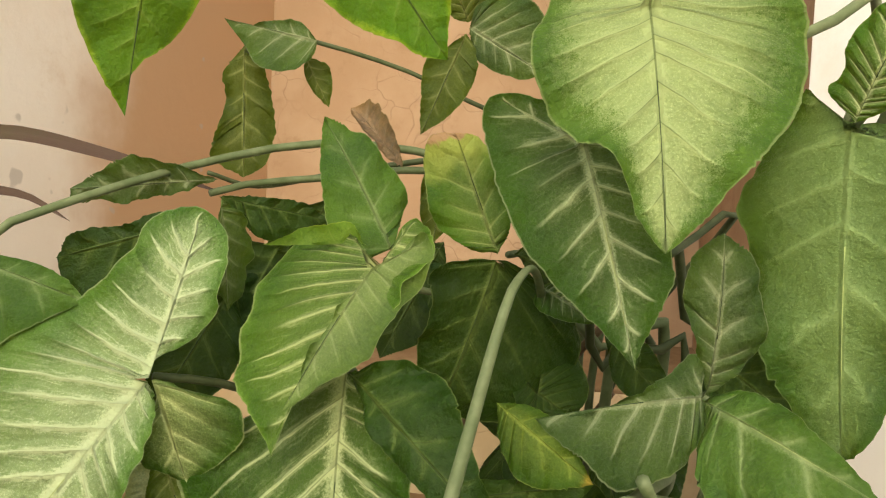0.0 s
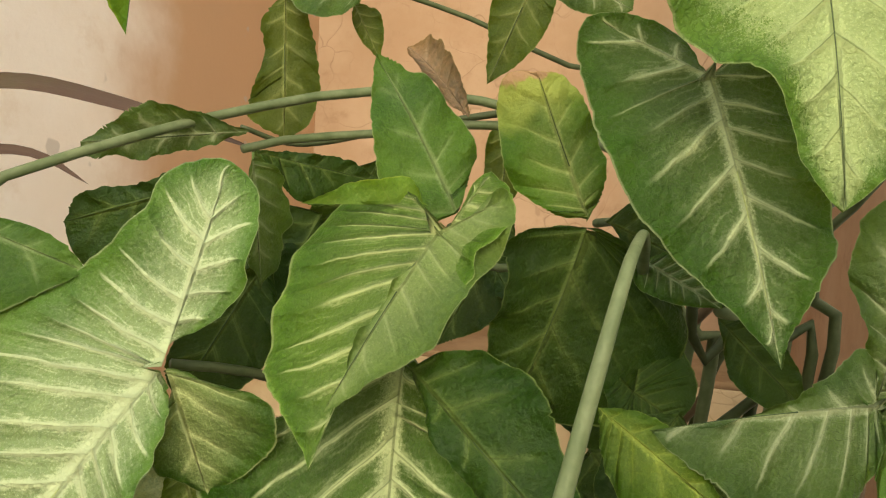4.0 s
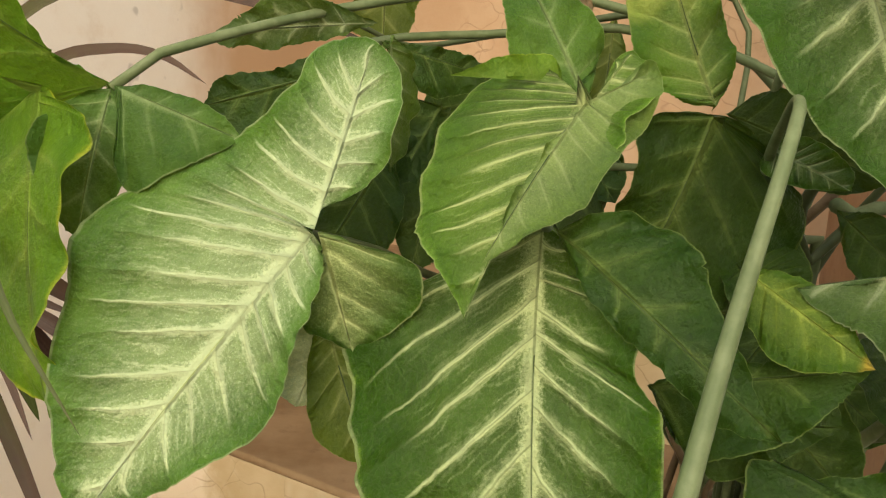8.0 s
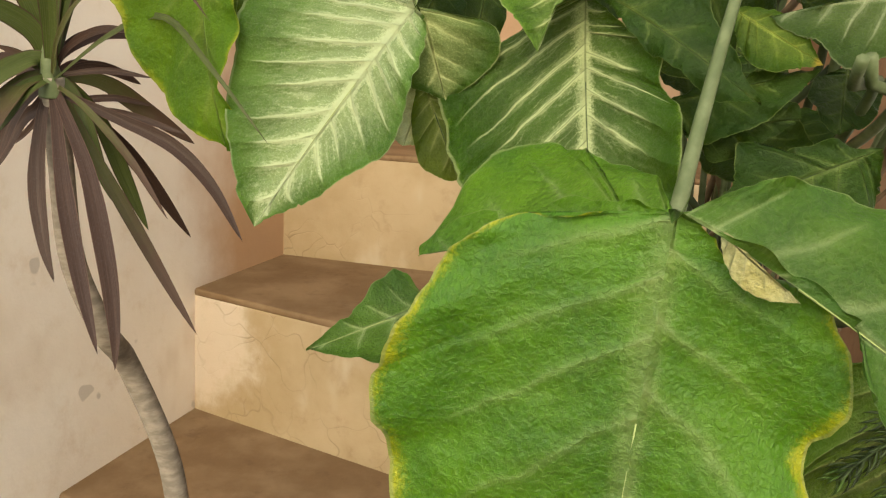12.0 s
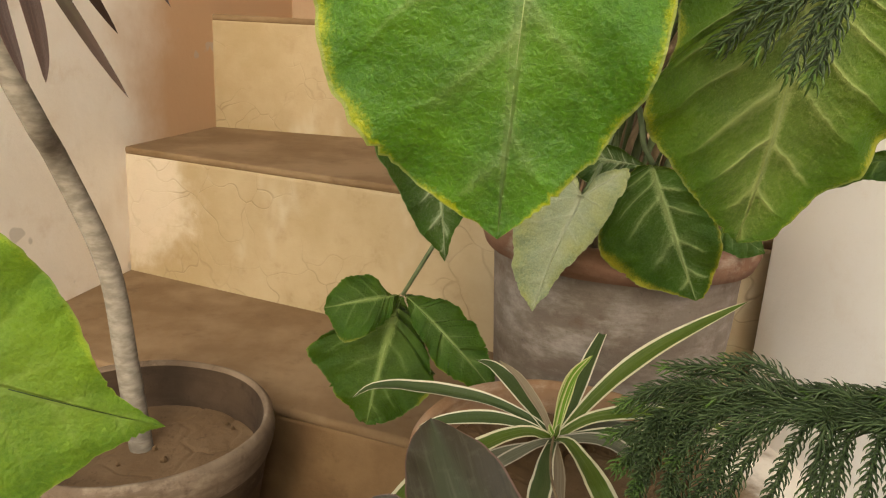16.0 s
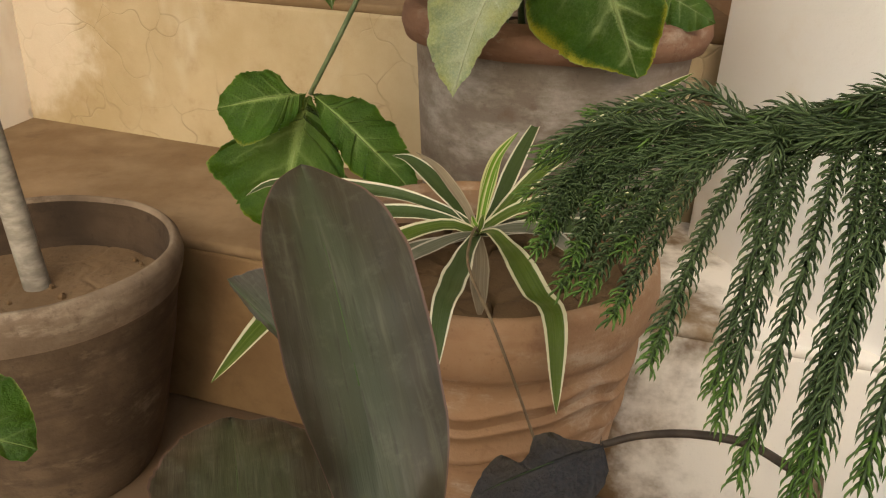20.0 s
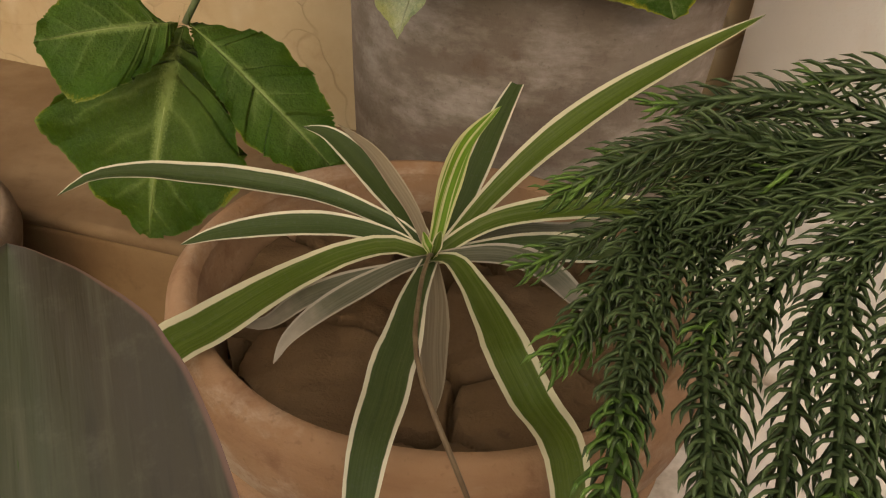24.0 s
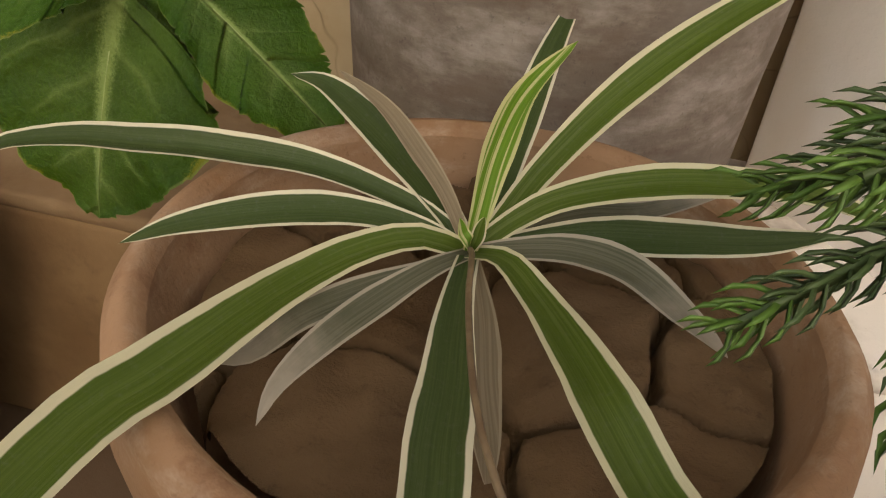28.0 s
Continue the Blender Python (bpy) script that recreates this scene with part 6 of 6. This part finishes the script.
strap(spider_plant, "spider_lime", [(0.040, 0.468, 0.412), (0.049, 0.448, 0.423), (0.055, 0.421, 0.425), (0.056, 0.398, 0.430), (0.058, 0.375, 0.432), (0.059, 0.357, 0.433), (0.067, 0.339, 0.422), (0.071, 0.300, 0.425), (0.069, 0.263, 0.376)], 0.0215, fold=0.3)
strap(spider_plant, "spider", [(0.040, 0.468, 0.412), (0.031, 0.441, 0.415), (0.023, 0.412, 0.420), (0.016, 0.381, 0.424), (0.009, 0.355, 0.428), (0.005, 0.336, 0.430), (-0.004, 0.300, 0.433), (-0.012, 0.262, 0.400)], 0.0195, fold=0.3)
strap(spider_plant, "spider_grey", [(0.040, 0.468, 0.412), (0.058, 0.459, 0.420), (0.077, 0.447, 0.427), (0.093, 0.429, 0.430), (0.106, 0.405, 0.426), (0.108, 0.381, 0.430)], 0.0165)
strap(spider_plant, "spider", [(0.040, 0.468, 0.412), (0.064, 0.470, 0.415), (0.093, 0.469, 0.419), (0.128, 0.463, 0.421), (0.164, 0.457, 0.423), (0.194, 0.451, 0.430)], 0.0200, fold=0.2)
strap(spider_plant, "spider_lime", [(0.040, 0.468, 0.412), (0.059, 0.474, 0.424), (0.080, 0.476, 0.434), (0.113, 0.470, 0.444), (0.143, 0.459, 0.450), (0.171, 0.444, 0.453), (0.198, 0.421, 0.449)], 0.0180)
strap(spider_plant, "spider_grey", [(0.040, 0.468, 0.412), (0.058, 0.475, 0.415), (0.075, 0.483, 0.417), (0.100, 0.490, 0.418), (0.130, 0.496, 0.415), (0.173, 0.493, 0.430)], 0.0120)
strap(spider_plant, "spider_lime", [(0.040, 0.468, 0.412), (0.054, 0.480, 0.418), (0.076, 0.498, 0.435), (0.108, 0.515, 0.460), (0.146, 0.527, 0.486), (0.188, 0.533, 0.511), (0.236, 0.531, 0.541)], 0.0190, fold=0.3)
strap(spider_plant, "spider_stripe", [(0.040, 0.468, 0.412), (0.043, 0.470, 0.430), (0.048, 0.474, 0.456), (0.055, 0.473, 0.480), (0.069, 0.466, 0.504)], 0.0130, fold=0.6)
strap(spider_plant, "spider", [(0.040, 0.468, 0.412), (0.059, 0.505, 0.417), (0.080, 0.548, 0.439), (0.100, 0.586, 0.458), (0.125, 0.622, 0.484)], 0.0165)
strap(spider_plant, "spider", [(0.040, 0.468, 0.412), (0.034, 0.483, 0.419), (0.021, 0.502, 0.430), (0.003, 0.522, 0.444), (-0.017, 0.538, 0.456), (-0.033, 0.547, 0.457)], 0.0190)
strap(spider_plant, "spider_dry", [(0.040, 0.468, 0.412), (0.032, 0.487, 0.428), (0.021, 0.503, 0.441), (0.007, 0.518, 0.455), (-0.012, 0.530, 0.466)], 0.0100)
strap(spider_plant, "spider", [(0.040, 0.468, 0.412), (0.019, 0.474, 0.421), (-0.009, 0.476, 0.428), (-0.040, 0.472, 0.431), (-0.072, 0.463, 0.431), (-0.092, 0.452, 0.430)], 0.0165)
strap(spider_plant, "spider_grey", [(0.040, 0.468, 0.412), (0.019, 0.455, 0.413), (-0.004, 0.443, 0.414), (-0.029, 0.430, 0.412), (-0.048, 0.417, 0.406), (-0.065, 0.414, 0.410)], 0.0125)
strap(spider_plant, "spider_grey", [(0.040, 0.468, 0.412), (0.020, 0.449, 0.418), (-0.005, 0.427, 0.418), (-0.023, 0.408, 0.418), (-0.036, 0.393, 0.415), (-0.042, 0.381, 0.410)], 0.0125)
strap(spider_plant, "spider_dry", [(0.040, 0.468, 0.412), (0.039, 0.437, 0.404), (0.035, 0.408, 0.396), (0.033, 0.384, 0.391), (0.031, 0.368, 0.387)], 0.0160)
strap(spider_plant, "spider_stripe", [(0.040, 0.468, 0.412), (0.038, 0.465, 0.420), (0.036, 0.467, 0.423), (0.034, 0.467, 0.430)], 0.0060)
strap(spider_plant, "spider_lime", [(0.040, 0.468, 0.412), (0.042, 0.467, 0.419), (0.043, 0.467, 0.425), (0.044, 0.466, 0.431)], 0.0060)
strap(dracaena, "drac_brown", [(-0.566, 0.644, 0.945), (-0.570, 0.630, 0.908), (-0.565, 0.608, 0.845), (-0.551, 0.591, 0.789), (-0.536, 0.580, 0.753)], 0.0170, hint=(0.2, -1, 0.3), fold=0.3)
strap(dracaena, "drac_brown", [(-0.566, 0.644, 0.945), (-0.553, 0.627, 0.914), (-0.524, 0.585, 0.852), (-0.479, 0.526, 0.782), (-0.431, 0.465, 0.728)], 0.0170, hint=(0.2, -1, 0.3), fold=0.3)
strap(dracaena, "drac_brown", [(-0.566, 0.644, 0.945), (-0.547, 0.630, 0.920), (-0.502, 0.590, 0.863), (-0.451, 0.523, 0.795), (-0.413, 0.461, 0.753), (-0.392, 0.419, 0.734)], 0.0180, hint=(0.2, -1, 0.3), fold=0.3)
strap(dracaena, "drac_mixed", [(-0.566, 0.644, 0.945), (-0.553, 0.644, 0.929), (-0.524, 0.637, 0.881), (-0.478, 0.623, 0.814), (-0.429, 0.601, 0.750), (-0.394, 0.582, 0.709)], 0.0140, hint=(0.2, -1, 0.3), fold=0.3)
strap(dracaena, "drac_brown", [(-0.566, 0.644, 0.945), (-0.550, 0.645, 0.932), (-0.501, 0.649, 0.912), (-0.444, 0.650, 0.887), (-0.400, 0.641, 0.849), (-0.360, 0.618, 0.798)], 0.0150, hint=(0.2, -1, 0.3), fold=0.3)
strap(dracaena, "drac_brown", [(-0.566, 0.644, 0.945), (-0.559, 0.659, 0.928), (-0.539, 0.694, 0.897), (-0.515, 0.728, 0.851), (-0.476, 0.770, 0.765)], 0.0170, hint=(0.2, -1, 0.3), fold=0.3)
strap(dracaena, "drac_green", [(-0.566, 0.644, 0.945), (-0.555, 0.654, 0.945), (-0.532, 0.673, 0.906), (-0.513, 0.684, 0.846), (-0.492, 0.691, 0.788)], 0.0180, hint=(0.2, -1, 0.3), fold=0.3)
strap(dracaena, "drac_mixed", [(-0.566, 0.644, 0.945), (-0.557, 0.653, 0.951), (-0.528, 0.679, 0.946), (-0.494, 0.704, 0.917), (-0.453, 0.730, 0.883)], 0.0200, hint=(0.2, -1, 0.3), fold=0.3)
strap(dracaena, "drac_brown", [(-0.566, 0.644, 0.945), (-0.563, 0.658, 0.953), (-0.551, 0.688, 0.962), (-0.537, 0.718, 0.959), (-0.522, 0.748, 0.946)], 0.0140, hint=(0.2, -1, 0.3), fold=0.3)
strap(dracaena, "drac_brown", [(-0.566, 0.644, 0.945), (-0.565, 0.658, 0.970), (-0.552, 0.682, 0.990), (-0.535, 0.705, 0.998), (-0.514, 0.730, 0.997)], 0.0160, hint=(0.2, -1, 0.3), fold=0.3)
strap(dracaena, "drac_brown", [(-0.566, 0.644, 0.945), (-0.567, 0.665, 0.958), (-0.562, 0.696, 0.966), (-0.553, 0.731, 0.960)], 0.0100, hint=(0.2, -1, 0.3), fold=0.3)
strap(dracaena, "drac_mixed", [(-0.566, 0.644, 0.945), (-0.528, 0.594, 0.984), (-0.482, 0.550, 1.014), (-0.351, 0.386, 1.027), (-0.314, 0.361, 1.016), (-0.292, 0.363, 0.990)], 0.0090, hint=(0.2, -1, 0.3), fold=0.3)
strap(dracaena, "drac_green", [(-0.566, 0.644, 0.945), (-0.559, 0.641, 0.989), (-0.546, 0.639, 1.032), (-0.520, 0.644, 1.064), (-0.484, 0.647, 1.106)], 0.0240, hint=(0.2, -1, 0.3), fold=0.3)
strap(dracaena, "drac_green", [(-0.566, 0.644, 0.945), (-0.561, 0.639, 1.000), (-0.551, 0.631, 1.062), (-0.537, 0.623, 1.111), (-0.516, 0.619, 1.153)], 0.0240, hint=(0.2, -1, 0.3), fold=0.3)
strap(dracaena, "drac_green", [(-0.566, 0.644, 0.945), (-0.567, 0.641, 0.999), (-0.569, 0.633, 1.056), (-0.569, 0.621, 1.110), (-0.572, 0.606, 1.154)], 0.0240, hint=(0.2, -1, 0.3), fold=0.3)
strap(dracaena, "drac_green", [(-0.566, 0.644, 0.945), (-0.566, 0.635, 0.994), (-0.573, 0.620, 1.034), (-0.582, 0.599, 1.071), (-0.598, 0.574, 1.091)], 0.0240, hint=(0.2, -1, 0.3), fold=0.3)
strap(dracaena, "drac_green", [(-0.566, 0.644, 0.945), (-0.568, 0.633, 0.983), (-0.579, 0.618, 1.003), (-0.598, 0.592, 1.012), (-0.616, 0.566, 0.995)], 0.0220, hint=(0.2, -1, 0.3), fold=0.3)
strap(dracaena, "drac_green", [(-0.566, 0.644, 0.945), (-0.570, 0.634, 0.967), (-0.582, 0.618, 0.962), (-0.595, 0.597, 0.946), (-0.605, 0.571, 0.916)], 0.0220, hint=(0.2, -1, 0.3), fold=0.3)
strap(dracaena, "drac_mixed", [(-0.566, 0.644, 0.945), (-0.571, 0.634, 0.951), (-0.580, 0.614, 0.941), (-0.586, 0.588, 0.916), (-0.585, 0.555, 0.879)], 0.0220, hint=(0.2, -1, 0.3), fold=0.3)
strap(dracaena, "drac_brown", [(-0.566, 0.644, 0.945), (-0.575, 0.640, 0.940), (-0.591, 0.631, 0.923), (-0.603, 0.625, 0.901), (-0.616, 0.616, 0.857)], 0.0180, hint=(0.2, -1, 0.3), fold=0.3)
strap(dracaena, "drac_green", [(-0.566, 0.644, 0.945), (-0.548, 0.617, 1.005), (-0.527, 0.579, 1.066), (-0.498, 0.542, 1.118)], 0.0200, hint=(0.2, -1, 0.3), fold=0.3)
strap(dracaena, "drac_green", [(-0.566, 0.644, 0.945), (-0.567, 0.662, 0.984), (-0.566, 0.690, 1.057), (-0.555, 0.718, 1.139)], 0.0180, hint=(0.2, -1, 0.3), fold=0.3)
strap(dracaena, "drac_brown", [(-0.566, 0.644, 0.945), (-0.591, 0.652, 0.955), (-0.621, 0.660, 0.967), (-0.652, 0.665, 0.960)], 0.0140, hint=(0.2, -1, 0.3), fold=0.3)
strap(dracaena, "drac_green", [(-0.566, 0.644, 0.945), (-0.556, 0.647, 0.948), (-0.540, 0.648, 0.924), (-0.519, 0.638, 0.871), (-0.498, 0.628, 0.828)], 0.0160, hint=(0.2, -1, 0.3), fold=0.3)
strap(dracaena, "drac_mixed", [(-0.566, 0.644, 0.945), (-0.547, 0.663, 1.074), (-0.478, 0.649, 1.151), (-0.386, 0.634, 1.177), (-0.279, 0.612, 1.162), (-0.177, 0.606, 1.134)], 0.0145, hint=(0, -1, 0.35), fold=0.3)
strap(dracaena, "drac_mixed", [(-0.566, 0.644, 0.945), (-0.541, 0.668, 1.051), (-0.473, 0.669, 1.112), (-0.419, 0.668, 1.127), (-0.376, 0.670, 1.125), (-0.335, 0.670, 1.104)], 0.0125, hint=(0, -1, 0.35), fold=0.3)
strap(dracaena, "drac_green", [(-0.566, 0.644, 0.945), (-0.439, 0.515, 0.985), (-0.358, 0.440, 0.998), (-0.308, 0.398, 0.966), (-0.262, 0.385, 0.915)], 0.0060, hint=(0.2, -1, 0.3), fold=0.3)

strap(dracaena, "drac_brown", [(-0.566, 0.644, 0.945), (-0.546, 0.640, 0.978), (-0.499, 0.620, 0.997), (-0.447, 0.600, 0.995)], 0.0090, hint=(0.2, -1, 0.3), fold=0.3)
strap(dracaena, "drac_brown", [(-0.566, 0.644, 0.945), (-0.554, 0.650, 0.953), (-0.514, 0.660, 0.959), (-0.472, 0.670, 0.954)], 0.0070, hint=(0.2, -1, 0.3), fold=0.3)
strap(dracaena, "drac_brown", [(-0.566, 0.644, 0.945), (-0.556, 0.660, 0.929), (-0.516, 0.680, 0.931), (-0.484, 0.700, 0.924)], 0.0080, hint=(0.2, -1, 0.3), fold=0.3)
strap(dracaena, "drac_brown", [(-0.566, 0.644, 0.945), (-0.546, 0.650, 0.922), (-0.496, 0.660, 0.915), (-0.434, 0.660, 0.899)], 0.0090, hint=(0.2, -1, 0.3), fold=0.3)
strap(dracaena, "drac_mixed", [(-0.566, 0.644, 0.945), (-0.572, 0.640, 0.956), (-0.590, 0.630, 0.971), (-0.607, 0.620, 0.978)], 0.0090, hint=(0.2, -1, 0.3), fold=0.3)
strap(dracaena, "drac_brown", [(-0.566, 0.644, 0.945), (-0.582, 0.650, 0.942), (-0.609, 0.650, 0.955), (-0.626, 0.640, 0.958)], 0.0090, hint=(0.2, -1, 0.3), fold=0.3)
strap(dracaena, "drac_green", [(-0.566, 0.644, 0.945), (-0.567, 0.630, 0.947), (-0.579, 0.610, 0.932), (-0.594, 0.590, 0.893)], 0.0200, hint=(0.2, -1, 0.3), fold=0.3)
strap(dracaena, "drac_brown", [(-0.566, 0.644, 0.945), (-0.586, 0.650, 0.918), (-0.607, 0.650, 0.902), (-0.629, 0.640, 0.853)], 0.0160, hint=(0.2, -1, 0.3), fold=0.3)
strap(dracaena, "drac_brown", [(-0.566, 0.644, 0.945), (-0.597, 0.670, 0.909), (-0.634, 0.690, 0.882), (-0.668, 0.710, 0.868)], 0.0070, hint=(0.2, -1, 0.3), fold=0.3)
strap(dracaena, "drac_mixed", [(-0.566, 0.644, 0.945), (-0.519, 0.620, 0.923), (-0.465, 0.600, 0.877), (-0.415, 0.570, 0.825)], 0.0080, hint=(0.2, -1, 0.3), fold=0.3)


# ---- the pine branch ----
branchlet(pine, [(0.236, 0.165, 0.621), (0.212, 0.206, 0.593), (0.194, 0.234, 0.578), (0.167, 0.265, 0.565), (0.131, 0.293, 0.549), (0.090, 0.304, 0.519), (0.047, 0.261, 0.516)], r=0.003, needle=0.0145, step=0.0007, name="branch", seed=0)
branchlet(pine, [(0.159, 0.271, 0.569), (0.142, 0.290, 0.580), (0.126, 0.316, 0.571)], seed=1)
branchlet(pine, [(0.153, 0.280, 0.566), (0.122, 0.311, 0.567), (0.086, 0.333, 0.555)], seed=2)
branchlet(pine, [(0.145, 0.279, 0.559), (0.104, 0.312, 0.547), (0.056, 0.328, 0.524)], seed=3)
branchlet(pine, [(0.134, 0.291, 0.549), (0.093, 0.310, 0.533), (0.044, 0.306, 0.510)], seed=4)
branchlet(pine, [(0.123, 0.301, 0.534), (0.086, 0.302, 0.536), (0.037, 0.251, 0.519)], seed=5)
branchlet(pine, [(0.125, 0.292, 0.542), (0.087, 0.288, 0.531), (0.031, 0.199, 0.525)], seed=6)
branchlet(pine, [(0.134, 0.274, 0.549), (0.096, 0.261, 0.530), (0.039, 0.177, 0.516)], seed=7)
branchlet(pine, [(0.139, 0.269, 0.550), (0.104, 0.252, 0.533), (0.047, 0.168, 0.519)], seed=8)
branchlet(pine, [(0.142, 0.265, 0.549), (0.121, 0.265, 0.538), (0.070, 0.188, 0.529)], seed=9)
branchlet(pine, [(0.163, 0.247, 0.563), (0.149, 0.266, 0.553), (0.112, 0.235, 0.534), (0.058, 0.158, 0.511)], seed=10)
branchlet(pine, [(0.174, 0.235, 0.566), (0.160, 0.254, 0.556), (0.119, 0.208, 0.535), (0.067, 0.132, 0.504)], seed=11)
branchlet(pine, [(0.189, 0.229, 0.571), (0.175, 0.248, 0.561), (0.140, 0.197, 0.542), (0.100, 0.138, 0.485)], seed=12)
branchlet(pine, [(0.191, 0.215, 0.572), (0.177, 0.235, 0.562), (0.139, 0.182, 0.540), (0.098, 0.124, 0.479)], seed=13)
branchlet(pine, [(0.206, 0.209, 0.581), (0.192, 0.228, 0.571), (0.147, 0.167, 0.539), (0.102, 0.106, 0.464)], seed=14)
branchlet(pine, [(0.211, 0.200, 0.584), (0.197, 0.219, 0.574), (0.155, 0.153, 0.544), (0.114, 0.088, 0.470)], seed=15)
branchlet(pine, [(0.214, 0.190, 0.581), (0.200, 0.209, 0.571), (0.157, 0.145, 0.548), (0.114, 0.082, 0.481)], seed=16)
branchlet(pine, [(0.216, 0.175, 0.580), (0.202, 0.194, 0.570), (0.166, 0.151, 0.551), (0.129, 0.108, 0.488)], seed=17)
branchlet(pine, [(0.219, 0.157, 0.573), (0.205, 0.176, 0.563), (0.167, 0.126, 0.547), (0.130, 0.076, 0.488)], seed=18)
branchlet(pine, [(0.222, 0.158, 0.584), (0.208, 0.177, 0.574), (0.170, 0.119, 0.555), (0.133, 0.061, 0.492)], seed=19)
branchlet(pine, [(0.185, 0.245, 0.575), (0.173, 0.255, 0.581), (0.161, 0.264, 0.571)], seed=20)
branchlet(pine, [(0.204, 0.212, 0.592), (0.194, 0.229, 0.592), (0.183, 0.247, 0.576)], seed=21)
branchlet(pine, [(0.205, 0.200, 0.598), (0.195, 0.213, 0.601), (0.185, 0.225, 0.589)], seed=22)
branchlet(pine, [(0.122, 0.309, 0.541), (0.098, 0.321, 0.546), (0.074, 0.332, 0.536)], seed=24)
branchlet(pine, [(0.140, 0.290, 0.554), (0.125, 0.315, 0.560), (0.106, 0.337, 0.548)], seed=25)
branchlet(pine, [(0.170, 0.251, 0.562), (0.158, 0.233, 0.568), (0.145, 0.216, 0.529)], seed=27)
branchlet(pine, [(0.226, 0.148, 0.602), (0.212, 0.167, 0.592), (0.180, 0.116, 0.574), (0.148, 0.065, 0.512)], seed=28)
branchlet(pine, [(0.105, 0.309, 0.525), (0.079, 0.298, 0.530), (0.038, 0.213, 0.530)], seed=29)
branchlet(pine, [(0.111, 0.307, 0.526), (0.087, 0.278, 0.528), (0.045, 0.183, 0.529)], seed=30)
branchlet(pine, [(0.129, 0.290, 0.558), (0.110, 0.303, 0.556), (0.088, 0.310, 0.535)], seed=31)
branchlet(pine, [(0.148, 0.270, 0.565), (0.131, 0.282, 0.568), (0.112, 0.297, 0.549)], seed=33)
branchlet(pine, [(0.134, 0.284, 0.554), (0.110, 0.284, 0.542), (0.070, 0.243, 0.528)], seed=35)
branchlet(pine, [(0.119, 0.300, 0.547), (0.095, 0.303, 0.539), (0.068, 0.290, 0.516)], seed=36)
branchlet(pine, [(0.127, 0.292, 0.553), (0.098, 0.303, 0.555), (0.066, 0.309, 0.536)], seed=42)
branchlet(pine, [(0.120, 0.300, 0.554), (0.086, 0.302, 0.558), (0.051, 0.302, 0.540)], seed=44)
bough = smooth_line([(0.236, 0.165, 0.621), (0.212, 0.206, 0.593), (0.194, 0.234, 0.578), (0.167, 0.265, 0.565), (0.131, 0.293, 0.549)], 40)
scatter = random.Random(61)
for k, at in enumerate((1, 5, 9, 13, 17, 21, 25)):
    for side in (1, -1):
        a, b, c = bough[at], bough[min(at + 7, 40)], bough[min(at + 14, 40)]
        off = Vector((0.010 * side, 0.008 * side, 0.004 + 0.004 * side)) * scatter.uniform(0.8, 1.2)
        branchlet(pine, [a, b + off * 0.8, c + off * 1.3 + Vector((0, 0, -0.006))], young=0.0, seed=62 + 2 * k + side)
branchlet(pine, [(0.193, 0.248, 0.858), (0.143, 0.232, 0.837), (0.105, 0.230, 0.826), (0.078, 0.242, 0.815)], r=0.003, needle=0.0125, name="branch", seed=47)
branchlet(pine, [(0.105, 0.230, 0.827), (0.079, 0.248, 0.833), (0.053, 0.266, 0.822)], seed=48)
branchlet(pine, [(0.101, 0.232, 0.822), (0.074, 0.248, 0.822), (0.046, 0.265, 0.805)], seed=49)
branchlet(pine, [(0.096, 0.234, 0.821), (0.071, 0.242, 0.814), (0.046, 0.250, 0.791)], seed=50)
branchlet(pine, [(0.105, 0.229, 0.820), (0.081, 0.232, 0.811), (0.056, 0.234, 0.786)], seed=51)
branchlet(pine, [(0.106, 0.217, 0.823), (0.087, 0.216, 0.812), (0.069, 0.216, 0.785)], seed=52)
branchlet(pine, [(0.112, 0.213, 0.825), (0.095, 0.205, 0.808), (0.078, 0.196, 0.776)], seed=53)
branchlet(pine, [(0.113, 0.202, 0.830), (0.098, 0.191, 0.810), (0.083, 0.180, 0.774)], seed=54)
branchlet(pine, [(0.118, 0.234, 0.829), (0.097, 0.251, 0.836), (0.075, 0.268, 0.827)], seed=55)
